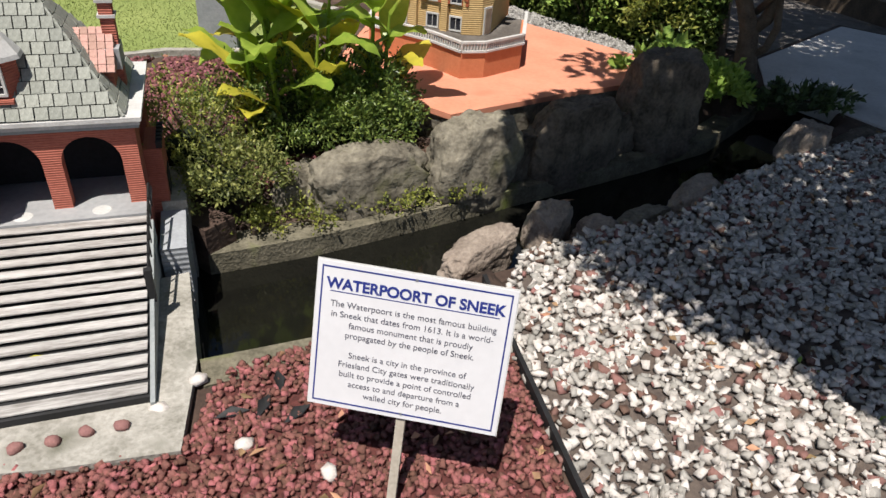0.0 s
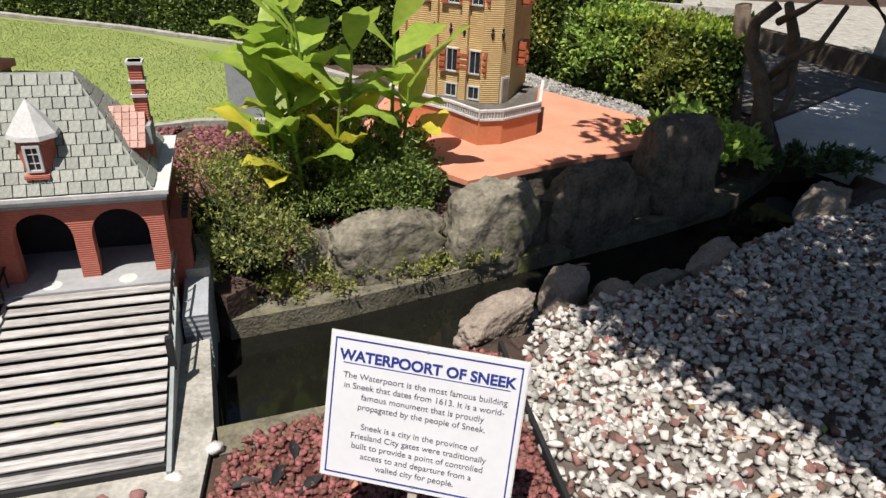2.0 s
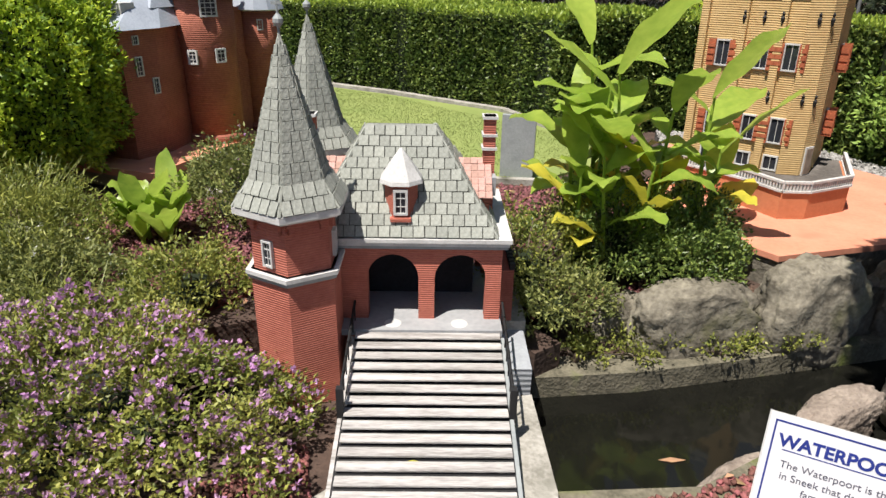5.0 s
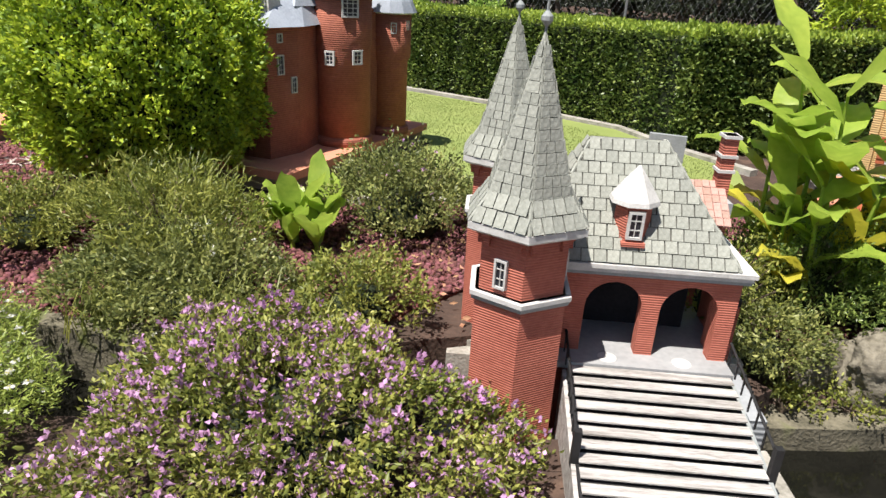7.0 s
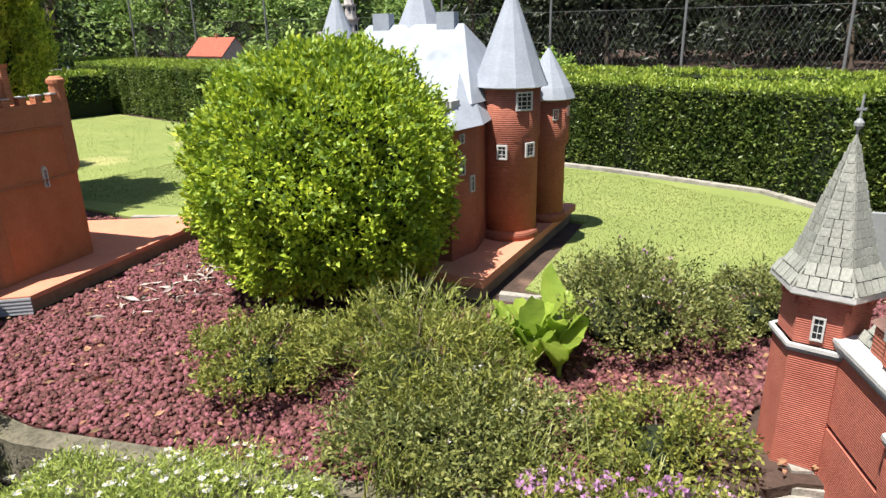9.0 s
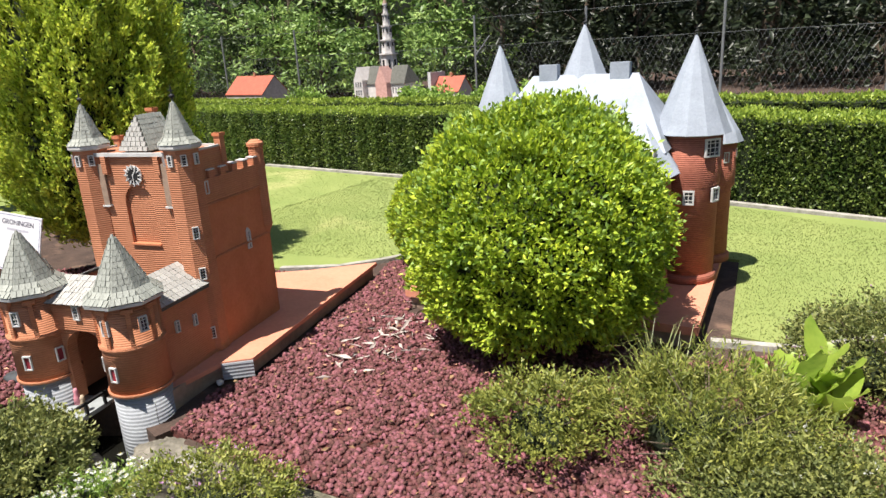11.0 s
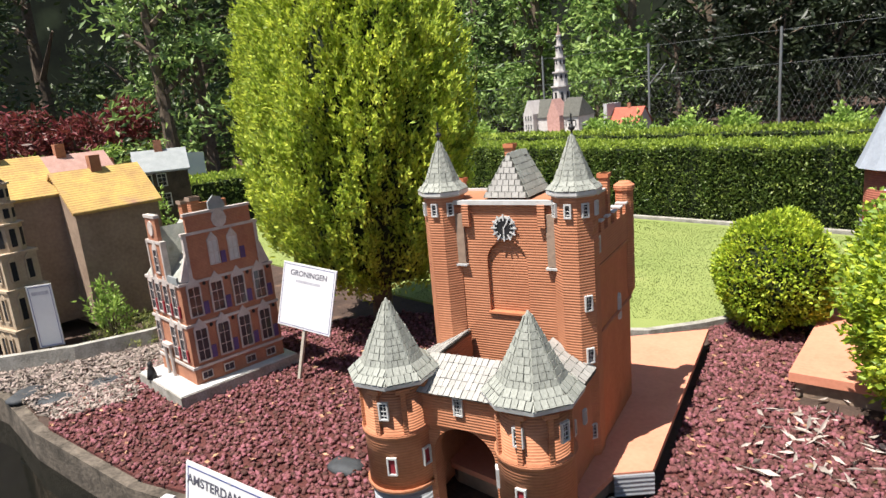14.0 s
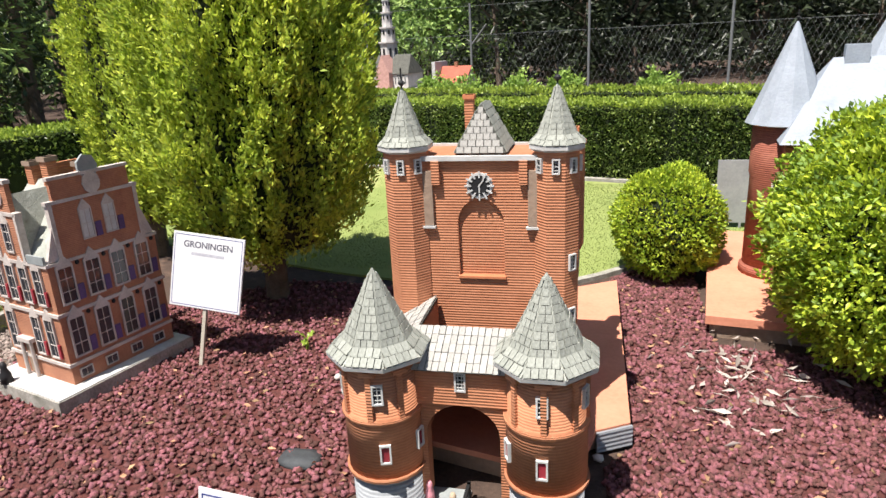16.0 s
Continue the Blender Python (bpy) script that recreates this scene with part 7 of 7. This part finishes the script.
def grass_tuft(x, y, n, L, label, material):
    ob = thing("grass_tuft", x, y, 0, 0, label, "grass tuft")
    g = Geo()
    rs = random.Random(int(x * 100))
    for k in range(n):
        a, q = rs.uniform(0, 6.28), rs.uniform(0.3, 1)
        b = Vector((rs.gauss(0, 0.06), rs.gauss(0, 0.05), 0))
        l = L * rs.uniform(0.6, 1.2)
        d = Vector((math.cos(a), math.sin(a), 0)) * q
        s = Vector((-math.sin(a), math.cos(a), 0)) * 0.0034
        pts = [b, b + d * l * 0.25 + Vector((0, 0, l * 0.55)), b + d * l * 0.6 + Vector((0, 0, l * 0.8)), b + d * l * 0.95 + Vector((0, 0, l * 0.72))]
        n0 = []
        for i, p in enumerate(pts):
            w = s * (1 - i / 3.2)
            n0 += [p + w, p - w]
        g.add(n0, [(0, 1, 3, 2), (2, 3, 5, 4), (4, 5, 7, 6)])
    part("foliage", g, material, ob)
    return ob


grass_tuft(-3.95, 2.35, 160, 0.44, "wispy pale green grass clump", LEAF_YELLOW)
grass_tuft(-3.6, 2.2, 160, 0.40, "wispy olive grass clump", LEAF_SHRUB)
grass_tuft(-4.05, 2.75, 90, 0.42, "tuft of long thin arching grass", LEAF_SHRUB)
grass_tuft(-3.70, 2.45, 90, 0.36, "tuft of dry long thin grass", LEAF_YELLOW)
grass_tuft(-3.05, 1.92, 90, 0.30, "pale arching grass tuft over the canal", LEAF_YELLOW)
grass_tuft(-2.78, 2.05, 60, 0.24, "thin grass tuft over the dark canal", LEAF_SHRUB)
shrub("low_shrub", -3.55, 2.0, 0.36, 0.24, 8000, LEAF_SHRUB, 0.026, "low olive shrub hanging over the canal kerb", 0.45, 16, None, 41.0)
grass_tuft(-3.55, 1.72, 70, 0.26, "pale arching grass tuft at the kerb", LEAF_YELLOW)

# ---- trees on the shaded side ----


def tree(name, x, y, limbs, blobs, label, leaf=0.10):
    ob = thing(name, x, y, 0, 0, label, "tree")
    for k, pts in enumerate(limbs):
        r0 = pts[0][3]
        part("trunk" if k == 0 else "limb", Geo().tube([Vector(p[:3]) for p in pts], [p[3] for p in pts], 8), BARK, ob, smooth=True)
    P, D = [], []
    for bx, by, bz, r, n in blobs:
        d = unit(RNG.normal(0, 1, (n, 3)))
        P.append(d * (r * RNG.uniform(0.25, 1.0, (n, 1)) ** 0.5) * np.array([1, 1, 0.45]) + np.array([bx - x, by - y, bz]))
        D.append(d + np.array([0, 0, -0.2]))
    leaves("crown", np.concatenate(P), np.concatenate(D), leaf * 1.15, leaf * 0.65, LEAF_WOODS, ob, 0.9)
    return ob


tree("shade_tree", 1.95, 5.32, (((0.02, 0.00, -0.07, 0.100), (-0.02, 0.00, 0.09, 0.085), (-0.06, 0.00, 0.31, 0.070), (-0.16, -0.02, 0.48, 0.055), (-0.25, -0.02, 0.62, 0.050), (-0.29, -0.07, 0.81, 0.045), (-0.18, -0.12, 0.94, 0.040)), ((-0.14, 0.30, -0.00, 0.085), (-0.16, 0.30, 0.22, 0.065), (-0.22, 0.28, 0.56, 0.062), (-0.29, 0.23, 0.88, 0.060)), ((-0.05, 0.00, 0.29, 0.050), (0.02, -0.04, 0.39, 0.050), (0.04, -0.07, 0.57, 0.048), (-0.02, -0.12, 0.74, 0.040), (-0.16, -0.22, 0.96, 0.030)), ((-0.00, -0.02, 0.12, 0.030), (0.07, -0.07, 0.19, 0.030), (0.09, -0.10, 0.35, 0.028), (0.04, -0.10, 0.56, 0.026)), ((-0.06, -0.02, 0.43, 0.025), (-0.02, -0.17, 0.60, 0.024), (0.08, -0.32, 0.75, 0.020), (0.07, -0.52, 1.00, 0.016)), ((-0.15, -0.12, 0.83, 0.030), (-0.10, -0.32, 0.94, 0.024), (-0.02, -0.42, 1.05, 0.020))),
     ((0.55, 1.62, 3.0, 0.72, 3000), (1.05, 1.15, 3.0, 0.62, 3400), (1.25, 0.80, 3.0, 0.55, 3000), (1.9, 0.6, 3.1, 0.8, 4600), (1.5, 0.15, 3.1, 0.7, 3000), (1.7, 1.1, 3.1, 0.9, 4200), (0.10, 1.95, 2.9, 0.45, 1300), (0.0, 2.32, 2.9, 0.34, 800), (0.12, 2.55, 3.0, 0.36, 1200), (0.58, 2.95, 3.0, 0.34, 900), (1.35, 2.4, 3.0, 0.95, 4200), (2.5, 2.1, 3.2, 1.1, 4600), (2.2, 3.6, 3.2, 1.15, 9000), (0.45, 3.35, 3.1, 0.42, 260), (1.5, 3.5, 3.1, 0.6, 1500), (3.4, 1.0, 3.2, 1.1, 3600), (2.8, 4.8, 3.4, 1.5, 7000), (3.2, 6.2, 3.5, 1.6, 6000)), "gnarled garden tree with several trunks and a shading crown")
tree("shade_tree", 2.72, 4.52, (((0.03, 0.00, -0.04, 0.055), (-0.12, 0.00, 0.20, 0.050), (-0.22, 0.00, 0.44, 0.045), (-0.18, -0.02, 0.62, 0.042), (-0.17, -0.07, 0.74, 0.040), (-0.16, -0.12, 0.95, 0.030)), ((0.01, -0.02, 0.01, 0.040), (-0.03, -0.02, 0.21, 0.036), (0.01, -0.02, 0.37, 0.030), (0.03, -0.07, 0.55, 0.030)), ((0.01, -0.02, 0.17, 0.025), (-0.10, -0.02, 0.40, 0.024), (-0.06, -0.02, 0.50, 0.022), (-0.05, -0.02, 0.68, 0.020)), ((0.38, 0.68, 0.58, 0.050), (0.14, 0.78, 0.68, 0.045), (-0.02, 0.88, 0.79, 0.040), (-0.21, 0.98, 0.99, 0.030)), ((0.21, 0.78, 0.65, 0.035), (0.22, 0.78, 0.85, 0.030), (0.08, 0.78, 1.04, 0.025))),
     ((3.4, 4.0, 3.1, 1.2, 7000), (4.0, 5.2, 3.3, 1.4, 5000), (4.6, 6.6, 3.4, 1.5, 5000)), "slender twisted garden tree with forked stems")
sheet("garden_path", [(0.4, 8.4), (3.0, 8.3), (3.6, 11.05), (0.2, 11.2)], -0.06, 0.004, SLAB_GREY, "pale concrete path behind the low hedge", "path")
wall_along("path_kerb", [(0.2, 11.2), (3.6, 11.05)], 0.14, -0.05, 0.16, CONCRETE, "raised concrete kerb beyond the path", "kerb")
sheet("paving_slab", [(2.00, 5.02), (2.57, 4.28), (5.4, 5.4), (4.15, 6.62), (3.51, 7.06), (2.18, 5.66)], -0.10, 0.0, SLAB_GREY, "large grey concrete slab in the shade", "slab")
sheet("far_path", [(0.9, 7.6), (1.75, 6.1), (2.18, 5.72), (3.51, 7.12), (4.10, 6.70), (3.95, 7.6), (3.2, 8.99), (2.6, 9.8), (0.8, 10.0)], -0.05, 0.0, PATH_GREY, "dark grey path behind the trees", "path")
wall_along("path_kerb", [(6.0, 5.6), (4.3, 6.75), (3.92, 7.65), (3.5, 8.43), (3.2, 8.99), (2.6, 9.9)], 0.14, -0.05, 0.22, DARK_TIMBER, "dark timber kerb beyond the slab", "kerb")
sheet("pale_ground", [(0.5, 10.2), (2.6, 10.0), (3.4, 9.1), (4.2, 7.9), (6.5, 6.2), (12, 9), (8, 14), (0.5, 13)], -0.05, 0.0, CONCRETE, "pale sunlit paving beyond the kerb", "paving")
post = part("stone_pillar", Geo().prism(ngon(0.16, 8, 0.39), 0.0, 0.95, 0.72), CONCRETE)
post.matrix_basis = pose(4.25, 8.05, -0.01)
tagged(post, "tapered grey stone pillar beside the path", "pillar")
sheet("gravel_walk", [(-0.85, 5.62), (0.25, 5.52), (1.03, 4.88), (1.28, 5.10), (1.05, 5.62), (0.2, 6.45), (-1.0, 6.5)], -0.05, 0.06, PATH_GREY, "grey gravel strip behind the orange terrace", "gravel path")
tagged(stones("grey_gravel", scatter([(-0.85, 5.62), (0.25, 5.52), (1.03, 4.88), (1.28, 5.10), (1.05, 5.62), (0.2, 6.45), (-1.0, 6.5)], 5200, 0.064), 0.026, GREY_CHIP, flat=0.6), "grey stone chippings behind the terrace", "gravel", kind="stuff")
low = wall_along("pond_wall", [(-11.75, 0.90), (-11.3, 1.12), (-10.95, 1.55), (-10.7, 2.1), (-10.75, 2.75)], 0.06, -0.15, 0.14, CONCRETE, "low concrete wall before the model houses", "low wall")

# ---- litter ----
L = []
for poly, n in ((LAVA_CASTLE, 500), (LAVA_LEFT, 260), (LAVA_NEAR, 150), (GRAVEL, 260), (LAVA_BACK, 220), ([(-2.75, 2.2), (-2.15, 2.5), (-2.0, 3.4), (-3.0, 3.6), (-3.3, 2.6)], 260)):
    L.append(scatter(poly, n, 0.022))
P = np.concatenate(L)
tagged(leaves("leaf_litter", P, np.column_stack([RNG.normal(0, 1, (len(P), 2)), np.full(len(P), 0.05)]), 0.040, 0.020, LEAF_DEAD, spread=0.1), "dry brown fallen leaves on the gravel", "leaf litter", kind="stuff")
P = np.column_stack([RNG.normal(-5.85, 0.22, 90), RNG.normal(2.95, 0.28, 90), np.full(90, 0.02)])
tagged(leaves("bark_litter", P, np.column_stack([RNG.normal(0, 1, (90, 2)), np.full(90, 0.1)]), 0.11, 0.025, mat("pale_bark_strip", (0.46, 0.40, 0.36), (0.30, 0.25, 0.22), 9, 0.9, 0.3, island=0.3), spread=0.15), "pale dry bark strips lying under the round bush", "leaf litter", kind="stuff")
P = np.column_stack([RNG.uniform(0, 1, (60, 2)) * [1.1, 1.2] + [1.0, 0.9], np.full(60, 0.01)])
tagged(leaves("gravel_weeds", P, np.tile([0.0, 0, 1.0], (60, 1)), 0.035, 0.018, LEAF_LIGHT, spread=0.8), "small green weeds sprouting through white gravel", "weeds", kind="stuff")
for x, y in ((0.413, 3.44), (-0.62, 2.35)):
    fl = raw("floating_leaf", np.array([(-0.05, 0, 0), (0, 0.012, 0.004), (0.055, 0, 0.002), (0, -0.014, 0.003)]), [[0, 1, 2, 3]], LEAF_DEAD)
    fl.matrix_basis = pose(x, y, WATER_Z + 0.003, 0, 0, 20)
    tagged(fl, "pale dead leaf floating on dark water", "leaf")

# ---- far woods, fence and backdrop ----


def far_tree(x, y, hgt, r, n, material, label, leaf, palm=False, trunk_z=None):
    ob = thing("woodland_tree", x, y, 0, 0, label, "tree", "far woodland")
    rs = random.Random(int(x * 31 + y * 7))
    g = Geo().tube([(0, 0, -0.05), (rs.uniform(-0.3, 0.3), 0, hgt * 0.5), (rs.uniform(-0.5, 0.5), 0, hgt * 0.95)], [0.028 * hgt, 0.02 * hgt, 0.006 * hgt], 7)
    part("trunk", g, BARK, ob)
    for k in range(4):
        a = rs.uniform(0, 6.28)
        part("limb", Geo().tube([(0, 0, hgt * (0.35 + 0.12 * k)), (r * 0.7 * math.cos(a), r * 0.7 * math.sin(a), hgt * (0.5 + 0.12 * k))], [0.012 * hgt, 0.004 * hgt], 5), BARK, ob)
    m = max(14, n // 40)
    z = RNG.uniform(0.06 if trunk_z is None else trunk_z, 1, m)
    a = RNG.uniform(0, 2 * math.pi, m)
    q = np.sqrt(RNG.uniform(0, 1, m)) * np.clip(1.25 - 0.75 * z, 0.3, 1.1)
    C = np.column_stack([r * q * np.cos(a), r * q * np.sin(a), hgt * z])
    k = 40
    P = C[:, None] + RNG.normal(0, 1, (m, k, 3)) * np.array([r * 0.16, r * 0.16, hgt * 0.035])
    D = np.repeat(np.column_stack([np.cos(a), np.sin(a), np.full(m, -0.15)])[:, None], k, 1)
    leaves("crown", P.reshape(-1, 3), D.reshape(-1, 3), leaf, leaf * 0.35, material, ob, 0.8)
    return ob


rs = random.Random(11)
for k in range(30):
    x = -46 + k * 1.95 + rs.uniform(-0.6, 0.6)
    y = 27.5 + rs.uniform(-1.5, 3.0) + 0.10 * abs(x + 15)
    # leaf copy chosen by x, painting sunlit trees left and shaded ones right
    lit = rs.random() < (0.75 if x < -15 else 0.05)
    far_tree(x, y, rs.uniform(8, 12), rs.uniform(2.0, 3.0), 2200, LEAF_WOODS_LIT if lit else (LEAF_WOODS if x < -14 else LEAF_DEEP), "tall dark woodland tree with hanging leaves" if not lit else "leafy woodland tree behind the fence, sunlight painted into its leaves", 0.42)
for k in range(16):
    x = -44 + k * 3.3 + rs.uniform(-1, 1)
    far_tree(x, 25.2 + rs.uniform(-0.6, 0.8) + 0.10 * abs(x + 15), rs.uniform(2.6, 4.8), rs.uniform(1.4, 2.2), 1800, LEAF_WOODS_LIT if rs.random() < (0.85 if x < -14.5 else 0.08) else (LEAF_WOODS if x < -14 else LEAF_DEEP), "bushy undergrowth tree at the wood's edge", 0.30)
for k in range(9):
    x, y = -20 - rs.uniform(0, 8) - k * 1.2, 9.5 + k * 1.3 + rs.uniform(-0.5, 0.5)
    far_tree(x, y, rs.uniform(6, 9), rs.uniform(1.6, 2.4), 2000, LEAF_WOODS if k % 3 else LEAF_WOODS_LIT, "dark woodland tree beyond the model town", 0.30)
for k in range(7):
    far_tree(-22 - k * 1.1 + rs.uniform(-0.5, 0.5), 5.0 + k * 1.15, rs.uniform(1.9, 2.9), 0.9, 1500, LEAF_RED, "red-leaved cordyline shrub in a border", 0.22)
for k in range(8):
    far_tree(-21 - k * 0.9 + rs.uniform(-0.5, 0.5), 4.0 + k * 1.15, rs.uniform(0.9, 1.4), 0.9, 700, LEAF_LIGHT if k % 2 else LEAF_WOODS_LIT, "low leafy border shrub", 0.20)
for k in range(8):
    far_tree(-34 + rs.uniform(-2, 2) - k * 0.4, -4 + k * 3.2, rs.uniform(8, 12), 2.6, 1800, LEAF_WOODS, "tall dark woodland tree", 0.40)
for k in range(8):
    far_tree(6.5 + k * 1.6 + rs.uniform(-0.5, 0.5), 13.0 + rs.uniform(0, 6), rs.uniform(5, 8), 2.0, 1500, LEAF_WOODS, "dark woodland tree beyond the path", 0.32)
far_tree(0.0, 15.0, 1.75, 0.8, 2400, LEAF_BALL, "bright green rounded young tree", 0.16)
# added sheet closing the view, the wood's deep shade painted as near-black colour
bk = part("backdrop", Geo().add([(-70, 10, -1), (-52, 36, -1), (-15, 42, -1), (30, 36, -1), (-70, 10, 16), (-52, 36, 16), (-15, 42, 16), (30, 36, 16)], [(0, 1, 5, 4), (1, 2, 6, 5), (2, 3, 7, 6)]), mat("painted_wood_shade", (0.020, 0.028, 0.014), (0.006, 0.009, 0.005), 0.5, 0.95, 0.3, fine=9, spots=(0.045, 0.06, 0.03), spot_at=0.62))
tagged(bk, "dark sheet behind the trees with woodland shade painted on", "backdrop", kind="structure")
fence = thing("chain_link_fence", 0, 0, 0, 0, "chain-link fence on galvanised posts before the woods", "fence")
posts = [(-32, 23.6), (-27.5, 23.4), (-23, 23.2), (-18.6, 23.1), (-14.3, 23.0), (-10.0, 22.7), (-5.6, 22.4), (-1.2, 22.2), (3.2, 22.0)]
for x, y in posts:
    part("post", Geo().tube([(x, y, 0), (x, y, 3.05)], 0.045, 8), METAL, fence)
part("brace", Geo().tube([(-14.3, 23.0, 1.6), (-13.7, 23.0, 2.3)], 0.03, 6), METAL, fence)
wires = Geo()
for (x0, y0), (x1, y1) in zip(posts, posts[1:]):
    for z in (1.95, 2.95):
        wires.tube([(x0, y0, z), (x1, y1, z)], 0.007, 4)
    n = 24
    for k in range(n):
        for s in (1, -1):
            a, b = k / n, (k + s * 5.5) / n
            zt = 1.95
            if b < 0:
                zt, b = 1.95 * a * n / 5.5, 0.0
            if b > 1:
                zt, b = 1.95 * (1 - a) * n / 5.5, 1.0
            wires.tube([(x0 + (x1 - x0) * a, y0 + (y1 - y0) * a, 0.0), (x0 + (x1 - x0) * b, y0 + (y1 - y0) * b, zt)], 0.0035, 3)
part("chain_link_mesh", wires, METAL, fence)["kind"] = "stuff"
gate = thing("metal_garden_gate", -16.9, 9.3, 0, 30, "dark green metal bar gate in the hedge", "gate")
part("gate_frame", Geo().box(-0.4, 0.4, -0.02, 0.02, 0.05, 0.09).box(-0.4, 0.4, -0.02, 0.02, 0.82, 0.86).box(-0.42, -0.38, -0.02, 0.02, 0, 0.9).box(0.38, 0.42, -0.02, 0.02, 0, 0.9), COPPER_GREY, gate)
for k in range(9):
    part("bar", Geo().tube([(-0.32 + k * 0.08, 0, 0.07), (-0.32 + k * 0.08, 0, 0.84)], 0.008, 5), COPPER_GREY, gate)
